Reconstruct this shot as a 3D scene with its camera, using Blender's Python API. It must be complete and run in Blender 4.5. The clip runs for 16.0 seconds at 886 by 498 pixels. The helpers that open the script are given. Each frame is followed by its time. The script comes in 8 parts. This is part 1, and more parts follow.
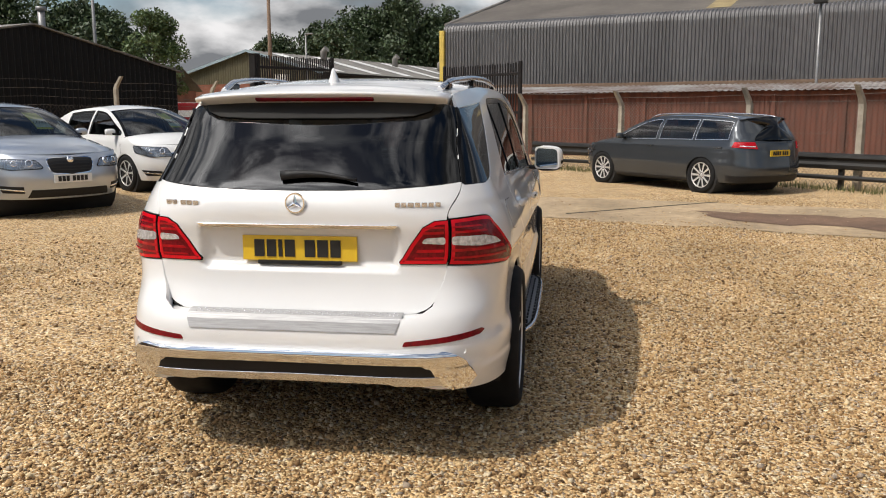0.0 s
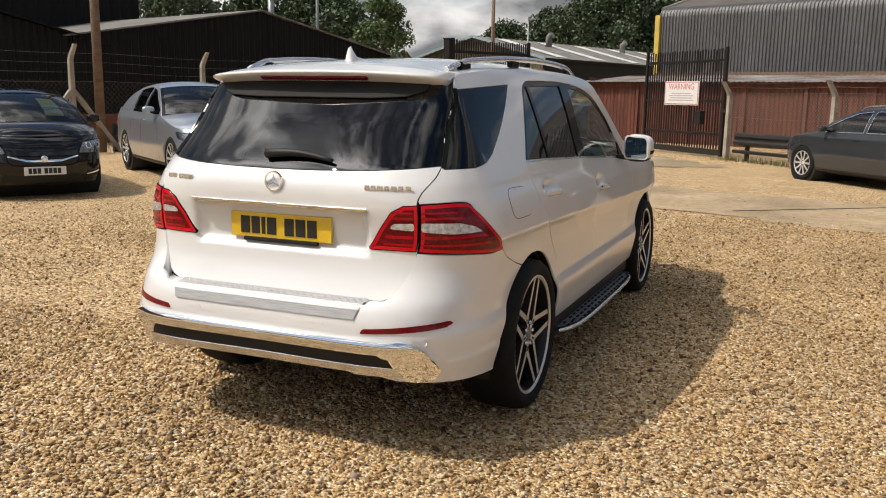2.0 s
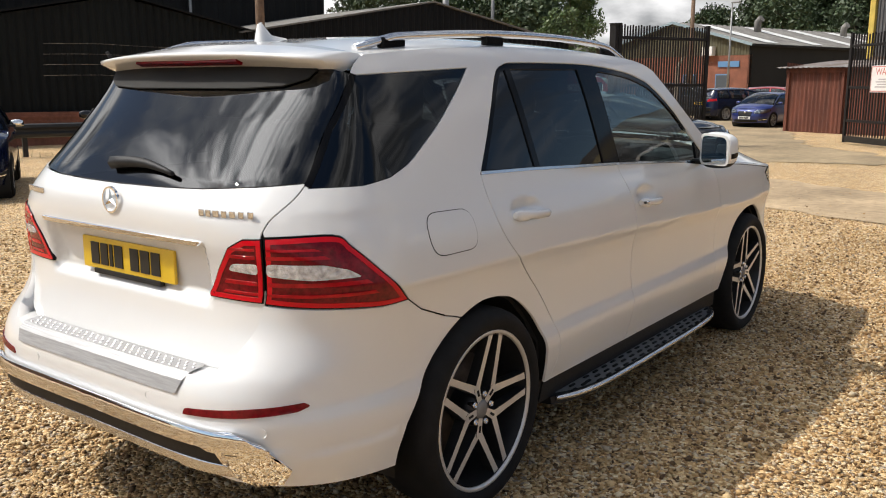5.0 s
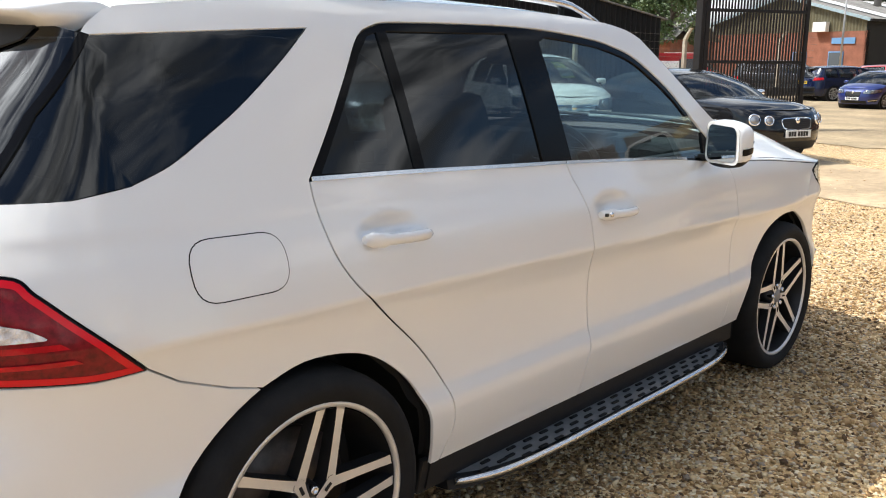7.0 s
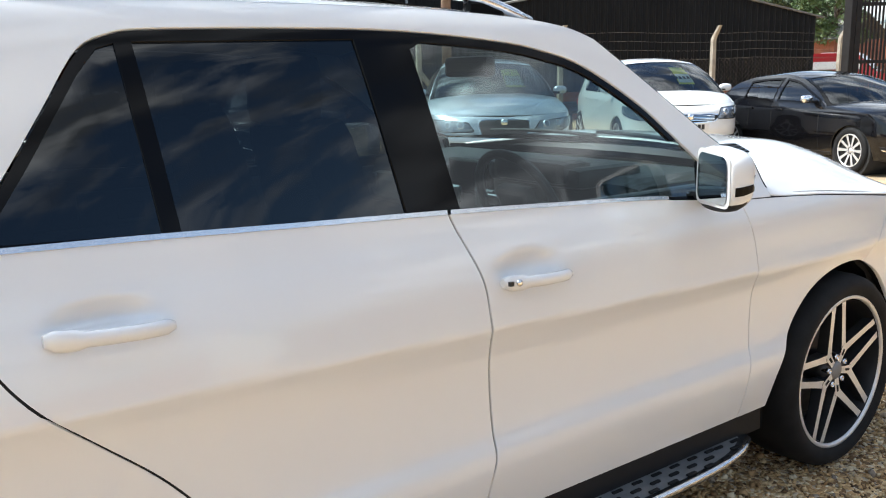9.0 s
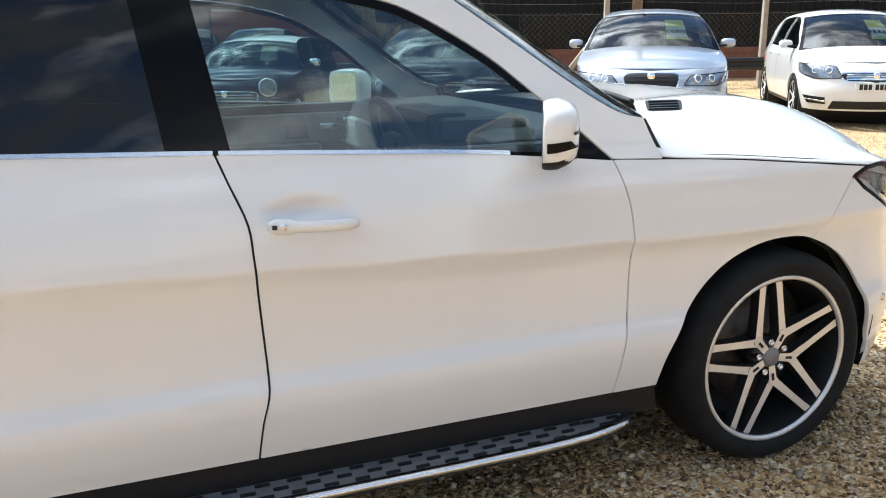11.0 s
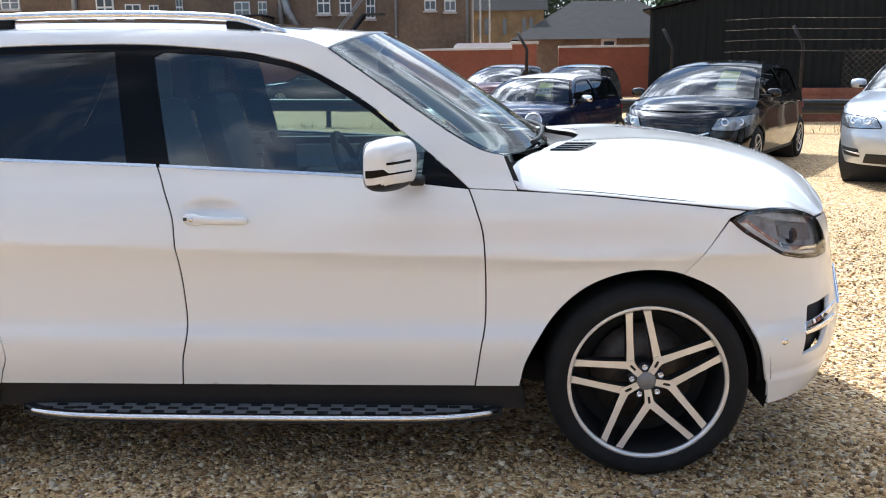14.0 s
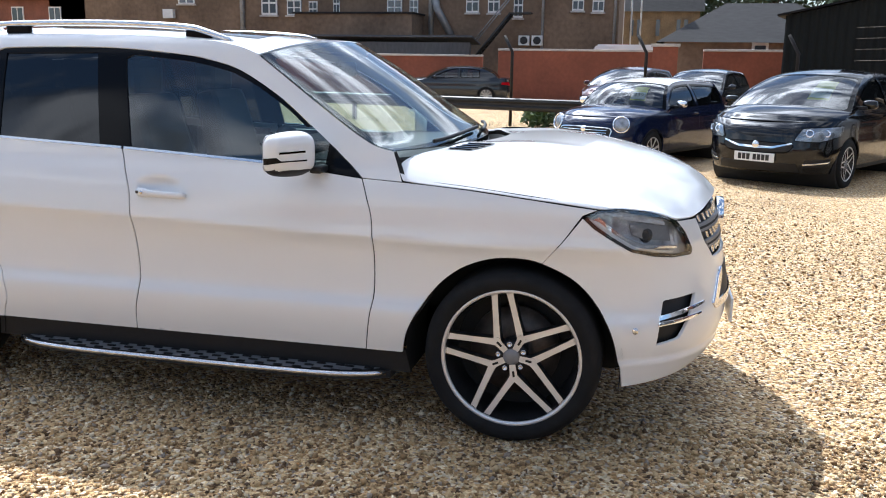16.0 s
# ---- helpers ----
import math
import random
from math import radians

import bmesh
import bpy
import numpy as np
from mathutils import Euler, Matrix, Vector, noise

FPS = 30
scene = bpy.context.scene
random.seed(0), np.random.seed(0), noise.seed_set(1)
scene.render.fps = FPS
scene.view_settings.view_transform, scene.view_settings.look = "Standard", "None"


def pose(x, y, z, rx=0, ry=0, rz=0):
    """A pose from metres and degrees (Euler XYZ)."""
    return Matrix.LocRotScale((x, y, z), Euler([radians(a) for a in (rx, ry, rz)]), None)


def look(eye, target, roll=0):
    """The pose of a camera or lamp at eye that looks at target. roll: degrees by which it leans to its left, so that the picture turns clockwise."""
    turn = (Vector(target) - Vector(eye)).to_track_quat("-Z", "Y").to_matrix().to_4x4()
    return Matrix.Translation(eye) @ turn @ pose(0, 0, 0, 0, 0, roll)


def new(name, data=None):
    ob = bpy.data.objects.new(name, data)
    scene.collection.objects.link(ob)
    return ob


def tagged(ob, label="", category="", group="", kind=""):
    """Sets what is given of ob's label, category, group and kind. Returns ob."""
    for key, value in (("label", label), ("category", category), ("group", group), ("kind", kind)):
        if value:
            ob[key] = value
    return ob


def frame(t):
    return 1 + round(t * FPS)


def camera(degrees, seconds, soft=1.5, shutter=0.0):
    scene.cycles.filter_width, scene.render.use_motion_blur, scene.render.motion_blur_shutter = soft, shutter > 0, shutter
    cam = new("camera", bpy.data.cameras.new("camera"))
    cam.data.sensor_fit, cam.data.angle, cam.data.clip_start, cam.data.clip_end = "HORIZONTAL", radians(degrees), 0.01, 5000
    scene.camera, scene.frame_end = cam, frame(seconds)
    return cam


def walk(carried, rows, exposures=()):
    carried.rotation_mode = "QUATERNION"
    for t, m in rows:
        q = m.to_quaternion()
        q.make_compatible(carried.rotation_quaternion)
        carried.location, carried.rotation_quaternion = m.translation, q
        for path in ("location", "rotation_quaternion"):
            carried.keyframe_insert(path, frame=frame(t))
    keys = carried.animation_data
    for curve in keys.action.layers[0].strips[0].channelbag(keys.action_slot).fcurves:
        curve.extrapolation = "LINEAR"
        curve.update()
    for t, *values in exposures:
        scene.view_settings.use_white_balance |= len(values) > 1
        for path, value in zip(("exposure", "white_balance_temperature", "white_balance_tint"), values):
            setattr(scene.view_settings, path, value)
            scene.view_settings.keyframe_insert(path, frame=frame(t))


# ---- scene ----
cam = camera(54.5, 16.0, 1.05)
PATH = [
    (0, (1.165, -5.795, 1.546), (0.879, -3.841, 1.228), -0.2),
    (0.5, (1.513, -5.738, 1.553), (1.069, -3.814, 1.238), 0.3),
    (1, (1.74, -5.637, 1.531), (1.185, -3.745, 1.197), 0.3),
    (1.5, (1.926, -5.505, 1.545), (1.281, -3.644, 1.195), 0.4),
    (2, (2.134, -5.339, 1.528), (1.356, -3.531, 1.177), 0.9),
    (2.5, (2.376, -5.147, 1.551), (1.478, -3.397, 1.185), 1.8),
    (3, (2.512, -4.892, 1.542), (1.54, -3.183, 1.17), 1.8),
    (3.2, (2.529, -4.791, 1.521), (1.538, -3.093, 1.155), 1.3),
    (5.3, (2.559, -3.659, 1.524), (1.347, -2.112, 1.155), 0.0),
    (5.5, (2.584, -3.541, 1.504), (1.343, -2.015, 1.139), -0.0),
    (6, (2.616, -3.213, 1.527), (1.3, -1.758, 1.139), 1.0),
    (6.5, (2.552, -2.884, 1.503), (1.219, -1.45, 1.095), 0.5),
    (7, (2.525, -2.62, 1.505), (1.186, -1.197, 1.079), 0.4),
    (7.5, (2.577, -2.283, 1.524), (1.154, -0.946, 1.091), 0.7),
    (8, (2.526, -2.0, 1.516), (1.041, -0.73, 1.092), -0.4),
    (8.2, (2.493, -1.905, 1.521), (0.999, -0.643, 1.101), -0.9),
    (10.3, (2.698, -0.835, 1.473), (0.953, 0.039, 1.035), -0.6),
    (10.5, (2.76, -0.751, 1.468), (0.999, 0.08, 1.011), -0.8),
    (11, (3.05, -0.503, 1.478), (1.247, 0.204, 0.977), -0.6),
    (11.5, (3.231, -0.299, 1.484), (1.399, 0.324, 0.98), -0.4),
    (12, (3.356, -0.047, 1.5), (1.5, 0.489, 0.983), -0.2),
    (12.5, (3.548, 0.21, 1.493), (1.64, 0.535, 0.989), -0.4),
    (13, (3.73, 0.449, 1.52), (1.79, 0.608, 1.058), -0.3),
    (13.5, (3.809, 0.711, 1.509), (1.858, 0.768, 1.071), -0.9),
    (14, (3.94, 0.948, 1.527), (1.987, 0.848, 1.108), -0.7),
    (14.5, (4.135, 1.22, 1.551), (2.191, 0.99, 1.139), 0.1),
    (15, (4.154, 1.454, 1.534), (2.22, 1.169, 1.113), 1.4),
    (15.5, (4.158, 1.703, 1.558), (2.235, 1.367, 1.126), 1.3),
    (16, (4.285, 2.033, 1.57), (2.382, 1.588, 1.146), 0.8),
]
EXPO = [(0, -0.29, 6650, 10), (2, -0.28, 6850, 10), (3.2, -0.29, 6950, 10), (5.3, 0.01, 6550, 9), (6.5, 0.40, 6400, 8), (8, 0.84, 6150, 6), (10.3, 0.88, 6050, 5.5), (12.5, 0.88, 5950, 6), (14, 0.79, 5800, 8), (16, 0.60, 5700, 9)]
walk(cam, [(t, look(eye, target, roll)) for t, eye, target, roll in PATH],
     exposures=EXPO)
from mathutils import geometry

# ---------------------------------------------------------------- sky, sun
SUN_TO = Vector((-0.71, -0.57, 1.2)).normalized()
sun = new("sun", bpy.data.lights.new("sun", "SUN"))
sun.data.energy, sun.data.angle, sun.data.color = 3.8, radians(0.55), (1.0, 0.935, 0.84)
sun.matrix_world = look(SUN_TO * 60, (0, 0, 0))

world = bpy.data.worlds.new("sky")
scene.world = world
world.use_nodes = True
wn, wl = world.node_tree.nodes, world.node_tree.links
wn.clear()
w_out, w_bg, w_sky = wn.new("ShaderNodeOutputWorld"), wn.new("ShaderNodeBackground"), wn.new("ShaderNodeTexSky")
w_sky.sky_type, w_sky.sun_disc = "NISHITA", False
w_sky.sun_elevation = math.asin(SUN_TO.z)
w_sky.sun_rotation = math.atan2(SUN_TO.x, SUN_TO.y)
w_co, w_map = wn.new("ShaderNodeTexCoord"), wn.new("ShaderNodeMapping")
w_map.inputs["Scale"].default_value = (1.0, 1.0, 2.2)
w_map.inputs["Location"].default_value = (7.92, 8.43, 1.12)
w_n = wn.new("ShaderNodeTexNoise")
w_n.inputs["Scale"].default_value, w_n.inputs["Detail"].default_value, w_n.inputs["Roughness"].default_value = 2.6, 9.0, 0.56
w_r = wn.new("ShaderNodeValToRGB")
w_r.color_ramp.elements[0].position, w_r.color_ramp.elements[1].position = 0.43, 0.56
w_n2 = wn.new("ShaderNodeTexNoise")
w_n2.inputs["Scale"].default_value, w_n2.inputs["Detail"].default_value = 5.0, 8.0
w_r2 = wn.new("ShaderNodeValToRGB")
w_r2.color_ramp.elements[0].position, w_r2.color_ramp.elements[1].position = 0.45, 0.59
w_r2.color_ramp.elements[0].color, w_r2.color_ramp.elements[1].color = (2.8, 2.95, 3.2, 1), (12.0, 12.0, 12.2, 1)
w_mix = wn.new("ShaderNodeMixRGB")
wl.new(w_co.outputs["Generated"], w_map.inputs["Vector"])
wl.new(w_map.outputs["Vector"], w_n.inputs["Vector"])
wl.new(w_map.outputs["Vector"], w_n2.inputs["Vector"])
wl.new(w_n.outputs["Fac"], w_r.inputs["Fac"])
wl.new(w_n2.outputs["Fac"], w_r2.inputs["Fac"])
wl.new(w_r.outputs["Color"], w_mix.inputs["Fac"])
w_hs = wn.new("ShaderNodeHueSaturation")
w_hs.inputs["Saturation"].default_value = 1.08
wl.new(w_sky.outputs["Color"], w_hs.inputs["Color"])
wl.new(w_hs.outputs["Color"], w_mix.inputs["Color1"])
# clouds glow towards the sun
w_dot, w_pow, w_mul, w_vm = wn.new("ShaderNodeVectorMath"), wn.new("ShaderNodeMath"), wn.new("ShaderNodeMath"), wn.new("ShaderNodeVectorMath")
w_dot.operation, w_pow.operation, w_mul.operation, w_vm.operation = "DOT_PRODUCT", "POWER", "MULTIPLY_ADD", "SCALE"
w_dot.inputs[1].default_value = SUN_TO
w_clamp = wn.new("ShaderNodeMath")
w_clamp.operation = "MAXIMUM"
w_clamp.inputs[1].default_value = 0.0
wl.new(w_co.outputs["Generated"], w_dot.inputs[0])
wl.new(w_dot.outputs["Value"], w_clamp.inputs[0])
wl.new(w_clamp.outputs["Value"], w_pow.inputs[0])
w_pow.inputs[1].default_value = 7.0
wl.new(w_pow.outputs["Value"], w_mul.inputs[0])
w_mul.inputs[1].default_value, w_mul.inputs[2].default_value = 5.5, 0.8
wl.new(w_r2.outputs["Color"], w_vm.inputs[0])
wl.new(w_mul.outputs["Value"], w_vm.inputs["Scale"])
wl.new(w_vm.outputs["Vector"], w_mix.inputs["Color2"])
wl.new(w_mix.outputs["Color"], w_bg.inputs["Color"])
w_bg.inputs["Strength"].default_value = 0.112
wl.new(w_bg.outputs["Background"], w_out.inputs["Surface"])

# ---------------------------------------------------------------- materials


def material(name, col, rough=0.5, metal=0.0, coat=0.0, coat_rough=0.03, vary=0.0, scale=8.0, tint=None, bump=0.0, bump_scale=60.0,
             ior=1.5, spec=0.5, stretch=None, per_object=0.0, fine=0.0):
    """A node material: two scales of variation in colour, one in relief."""
    m = bpy.data.materials.new(name)
    m.use_nodes = True
    nt = m.node_tree
    b = nt.nodes["Principled BSDF"]
    b.inputs["Base Color"].default_value = (*col, 1)
    b.inputs["Roughness"].default_value, b.inputs["Metallic"].default_value = rough, metal
    b.inputs["Coat Weight"].default_value, b.inputs["Coat Roughness"].default_value = coat, coat_rough
    b.inputs["IOR"].default_value, b.inputs["Specular IOR Level"].default_value = ior, spec
    vec = None
    if vary or bump or fine:
        tc = nt.nodes.new("ShaderNodeTexCoord")
        vec = tc.outputs["Object"]
        if stretch:
            mp = nt.nodes.new("ShaderNodeMapping")
            mp.inputs["Scale"].default_value = stretch
            nt.links.new(vec, mp.inputs["Vector"])
            vec = mp.outputs["Vector"]
    col_out = None
    if vary or fine:
        n1, n2 = nt.nodes.new("ShaderNodeTexNoise"), nt.nodes.new("ShaderNodeTexNoise")
        n1.inputs["Scale"].default_value, n1.inputs["Detail"].default_value = scale, 6
        n2.inputs["Scale"].default_value, n2.inputs["Detail"].default_value = scale * 9, 4
        nt.links.new(vec, n1.inputs["Vector"])
        nt.links.new(vec, n2.inputs["Vector"])
        rmp = nt.nodes.new("ShaderNodeValToRGB")
        rmp.color_ramp.elements[0].position, rmp.color_ramp.elements[1].position = 0.3, 0.7
        lo = tint if tint else tuple(c * (1 - vary) for c in col)
        hi = tuple(min(1, c * (1 + 0.5 * vary)) for c in col)
        rmp.color_ramp.elements[0].color, rmp.color_ramp.elements[1].color = (*lo, 1), (*hi, 1)
        nt.links.new(n1.outputs["Fac"], rmp.inputs["Fac"])
        mx = nt.nodes.new("ShaderNodeMixRGB")
        mx.blend_type = "OVERLAY"
        mx.inputs["Fac"].default_value = max(fine, vary * 0.6)
        nt.links.new(rmp.outputs["Color"], mx.inputs["Color1"])
        nt.links.new(n2.outputs["Fac"], mx.inputs["Color2"])
        col_out = mx.outputs["Color"]
    if per_object:
        oi = nt.nodes.new("ShaderNodeObjectInfo")
        hs = nt.nodes.new("ShaderNodeHueSaturation")
        mr = nt.nodes.new("ShaderNodeMapRange")
        mr.inputs["To Min"].default_value, mr.inputs["To Max"].default_value = 1 - per_object, 1 + per_object
        nt.links.new(oi.outputs["Random"], mr.inputs["Value"])
        nt.links.new(mr.outputs["Result"], hs.inputs["Value"])
        if col_out is None:
            hs.inputs["Color"].default_value = (*col, 1)
        else:
            nt.links.new(col_out, hs.inputs["Color"])
        col_out = hs.outputs["Color"]
    if col_out is not None:
        nt.links.new(col_out, b.inputs["Base Color"])
    if bump:
        n3, bp = nt.nodes.new("ShaderNodeTexNoise"), nt.nodes.new("ShaderNodeBump")
        n3.inputs["Scale"].default_value, n3.inputs["Detail"].default_value = bump_scale, 5
        bp.inputs["Strength"].default_value, bp.inputs["Distance"].default_value = bump, 0.01
        nt.links.new(vec, n3.inputs["Vector"])
        nt.links.new(n3.outputs["Fac"], bp.inputs["Height"])
        nt.links.new(bp.outputs["Normal"], b.inputs["Normal"])
    return m


def glass(name, tint, ior=1.5, rough=0.0):
    """A pane: clear to a tint, with the gloss of glass by Fresnel."""
    m = bpy.data.materials.new(name)
    m.use_nodes = True
    nt = m.node_tree
    nt.nodes.remove(nt.nodes["Principled BSDF"])
    tr, gl, lw, pw, fr, mx = (nt.nodes.new("ShaderNode" + k) for k in ("BsdfTransparent", "BsdfGlossy", "LayerWeight", "Math", "Math", "MixShader"))
    tr.inputs["Color"].default_value = (*tint, 1)
    gl.inputs["Roughness"].default_value = rough
    r0 = 1.6 * ((ior - 1) / (ior + 1)) ** 2
    lw.inputs["Blend"].default_value = 0.5
    pw.operation, fr.operation = "POWER", "MULTIPLY_ADD"
    pw.inputs[1].default_value = 4.6
    nt.links.new(lw.outputs["Facing"], pw.inputs[0])
    nt.links.new(pw.outputs["Value"], fr.inputs[0])
    fr.inputs[1].default_value, fr.inputs[2].default_value = 1 - r0, r0
    nt.links.new(fr.outputs["Value"], mx.inputs["Fac"])
    nt.links.new(tr.outputs["BSDF"], mx.inputs[1])
    nt.links.new(gl.outputs["BSDF"], mx.inputs[2])
    nt.links.new(mx.outputs["Shader"], nt.nodes["Material Output"].inputs["Surface"])
    return m


M_WHITE = material("white_paint", (0.71, 0.71, 0.705), 0.30, coat=1.0, vary=0.02, scale=1.3)
M_BLACKTRIM = material("gloss_black_trim", (0.004, 0.004, 0.0045), 0.08, spec=0.12)
M_PLASTIC = material("black_plastic", (0.011, 0.011, 0.012), 0.55, spec=0.35, vary=0.2, scale=30, bump=0.08, bump_scale=400)
M_DARK = material("underbody_black", (0.008, 0.008, 0.008), 0.8)
M_RUBBER = material("tyre_rubber", (0.010, 0.010, 0.0105), 0.80, vary=0.35, scale=14, bump=0.1, bump_scale=180, spec=0.25)
M_CHROME = material("chrome", (0.86, 0.86, 0.87), 0.06, metal=1.0)
M_SATIN = material("satin_aluminium", (0.72, 0.72, 0.73), 0.24, metal=1.0, vary=0.06, scale=40)
M_ALLOY = material("machined_alloy", (0.66, 0.655, 0.65), 0.36, metal=0.55, vary=0.05, scale=30)
M_ALLOYDARK = material("dark_alloy", (0.032, 0.032, 0.034), 0.38, metal=0.5, vary=0.15, scale=25)
M_DISC = material("brake_disc_steel", (0.10, 0.085, 0.075), 0.5, metal=0.7, vary=0.3, scale=30)
M_PRIVACY = glass("privacy_glass", (0.042, 0.046, 0.050), 1.47)
M_CLEAR = glass("side_glass", (0.52, 0.64, 0.63), 1.66)
M_SCREEN = glass("windscreen_glass", (0.74, 0.84, 0.82), 1.66)
M_LENS = glass("clear_lens", (0.86, 0.89, 0.92), 1.8)
M_RED = material("red_lens", (0.42, 0.004, 0.010), 0.12, spec=0.2, coat=0.22, vary=0.35, scale=24)
M_REDDARK = material("dark_red_reflector", (0.17, 0.003, 0.008), 0.14, spec=0.2, coat=0.22, vary=0.45, scale=60)
M_REDBRIGHT = material("bright_red_lens_rib", (0.58, 0.004, 0.012), 0.14, spec=0.2, coat=0.22)
M_LAMPBOWL = material("lamp_reflector", (0.55, 0.56, 0.58), 0.22, metal=0.2, vary=0.5, scale=14, bump=0.25, bump_scale=40)
M_REVERSE = material("clear_lamp_facets", (0.70, 0.69, 0.70), 0.12, metal=0.5, vary=0.45, scale=55, bump=0.7, bump_scale=110)
M_MIRROR = material("mirror_glass", (0.80, 0.86, 0.86), 0.01, metal=1.0)
M_YPLATE = material("yellow_plate", (0.72, 0.47, 0.025), 0.35, coat=0.3, vary=0.06, scale=20)
M_WPLATE = material("white_plate", (0.74, 0.74, 0.72), 0.35, coat=0.3, vary=0.05, scale=20)
M_INK = material("plate_black", (0.012, 0.012, 0.012), 0.45)
M_AMBER = material("amber_lens", (0.55, 0.15, 0.02), 0.1, coat=1.0)
M_LEATHER = material("dark_leather", (0.028, 0.027, 0.028), 0.45, vary=0.25, scale=12, bump=0.15, bump_scale=220)
M_DASH = material("dashboard_plastic", (0.035, 0.036, 0.037), 0.6, vary=0.2, scale=10, bump=0.1, bump_scale=300)
M_TREAD = material("brushed_tread_plate", (0.20, 0.20, 0.205), 0.45, metal=0.25, vary=0.12, scale=30)
M_SILL = material("brushed_sill_steel", (0.40, 0.40, 0.405), 0.5, metal=0.35, vary=0.2, scale=60, stretch=(0.2, 3, 3))
M_LAMPDARK = material("smoked_lamp_inside", (0.46, 0.47, 0.49), 0.35, metal=0.0, vary=0.6, scale=12, bump=0.25, bump_scale=30)
M_HEADLAMP = material("headlamp_bowl", (0.36, 0.37, 0.39), 0.16, metal=0.7, vary=0.6, scale=9, bump=0.35, bump_scale=22)
M_TRIMGREY = material("light_grey_headliner", (0.33, 0.33, 0.32), 0.8, vary=0.1, scale=30)

# ---------------------------------------------------------------- mesh helpers


def part(name, bm, mat, parent=None, label="", smooth=False):
    """Links a bmesh as one mesh object under a thing or part."""
    me = bpy.data.meshes.new(name)
    bm.normal_update()
    bm.to_mesh(me)
    bm.free()
    if smooth:
        me.shade_smooth()
    for mm in (mat if isinstance(mat, (list, tuple)) else [mat]):
        me.materials.append(mm)
    ob = new(name, me)
    if parent is not None:
        ob.parent = parent
    if label:
        tagged(ob, label)
    return ob


def raw(name, verts, faces, mat, parent=None, normals=None, label="", smooth=True, slots=None):
    me = bpy.data.meshes.new(name)
    me.from_pydata([tuple(v) for v in verts], [], faces)
    if smooth:
        me.shade_smooth()
    for mm in (mat if isinstance(mat, (list, tuple)) else [mat]):
        me.materials.append(mm)
    if slots is not None:
        me.polygons.foreach_set("material_index", slots)
    if normals is not None:
        me.normals_split_custom_set_from_vertices([tuple(n) for n in normals])
    ob = new(name, me)
    if parent is not None:
        ob.parent = parent
    if label:
        tagged(ob, label)
    return ob


def empty(name, m=None, label="", category="", group="", kind=""):
    ob = new(name)
    ob.empty_display_size = 0.2
    if m is not None:
        ob.matrix_world = m
    return tagged(ob, label, category, group, kind)


def bm_box(bm, c, size, bevel=0.0, m=None, taper=None):
    """Adds a box to bm; taper: x and y scale of its top."""
    r = bmesh.ops.create_cube(bm, size=1.0)
    vs = r["verts"]
    for v in vs:
        top = v.co.z > 0
        v.co = Vector((v.co.x * size[0], v.co.y * size[1], v.co.z * size[2]))
        if taper and top:
            v.co.x *= taper[0]
            v.co.y *= taper[1]
    if bevel > 0:
        es = list({e for v in vs for e in v.link_edges})
        rb = bmesh.ops.bevel(bm, geom=es, offset=bevel, segments=2, affect="EDGES", profile=0.6)
        vs = list({v for f in rb["faces"] for v in f.verts} | {v for v in vs if v.is_valid})
    mm = Matrix.Translation(c) @ (m if m is not None else Matrix())
    bmesh.ops.transform(bm, matrix=mm, verts=vs)
    return vs


def box(name, c, size, mat, parent=None, bevel=0.0, m=None, label="", taper=None):
    bm = bmesh.new()
    bm_box(bm, c, size, bevel, m, taper)
    return part(name, bm, mat, parent, label)


def bm_tube(bm, pts, r, seg=8, caps=True, radii=None):
    """A round tube along points."""
    rings = []
    n = len(pts)
    pts = [Vector(p) for p in pts]
    up = None
    for i, p in enumerate(pts):
        d = (pts[min(i + 1, n - 1)] - pts[max(i - 1, 0)]).normalized()
        if up is None:
            up = Vector((0, 0, 1)) if abs(d.z) < 0.9 else Vector((1, 0, 0))
        a = d.cross(up).normalized()
        b = a.cross(d).normalized()
        up = b
        rr = radii[i] if radii else r
        rings.append([bm.verts.new(p + (a * math.cos(k * 2 * math.pi / seg) + b * math.sin(k * 2 * math.pi / seg)) * rr) for k in range(seg)])
    for i in range(n - 1):
        for k in range(seg):
            bm.faces.new((rings[i][k], rings[i][(k + 1) % seg], rings[i + 1][(k + 1) % seg], rings[i + 1][k])).smooth = True
    if caps:
        bm.faces.new(rings[0])
        bm.faces.new(list(reversed(rings[-1])))
    bmesh.ops.recalc_face_normals(bm, faces=bm.faces[:])


def tube(name, pts, r, mat, parent=None, seg=8, label="", radii=None):
    bm = bmesh.new()
    bm_tube(bm, pts, r, seg, True, radii)
    return part(name, bm, mat, parent, label)


def lathe(name, profile, mat, parent=None, seg=48, closed=False, label=""):
    """Turns (radius, x) pairs round the x axis."""
    vs, fs = [], []
    n = len(profile)
    for k in range(seg):
        a = 2 * math.pi * k / seg
        vs += [(x, r * math.cos(a), r * math.sin(a)) for r, x in profile]
    for k in range(seg):
        k2 = (k + 1) % seg
        for i in range(n if closed else n - 1):
            j = (i + 1) % n
            fs.append((k * n + i, k2 * n + i, k2 * n + j, k * n + j))
    return raw(name, vs, fs, mat, parent, label=label)


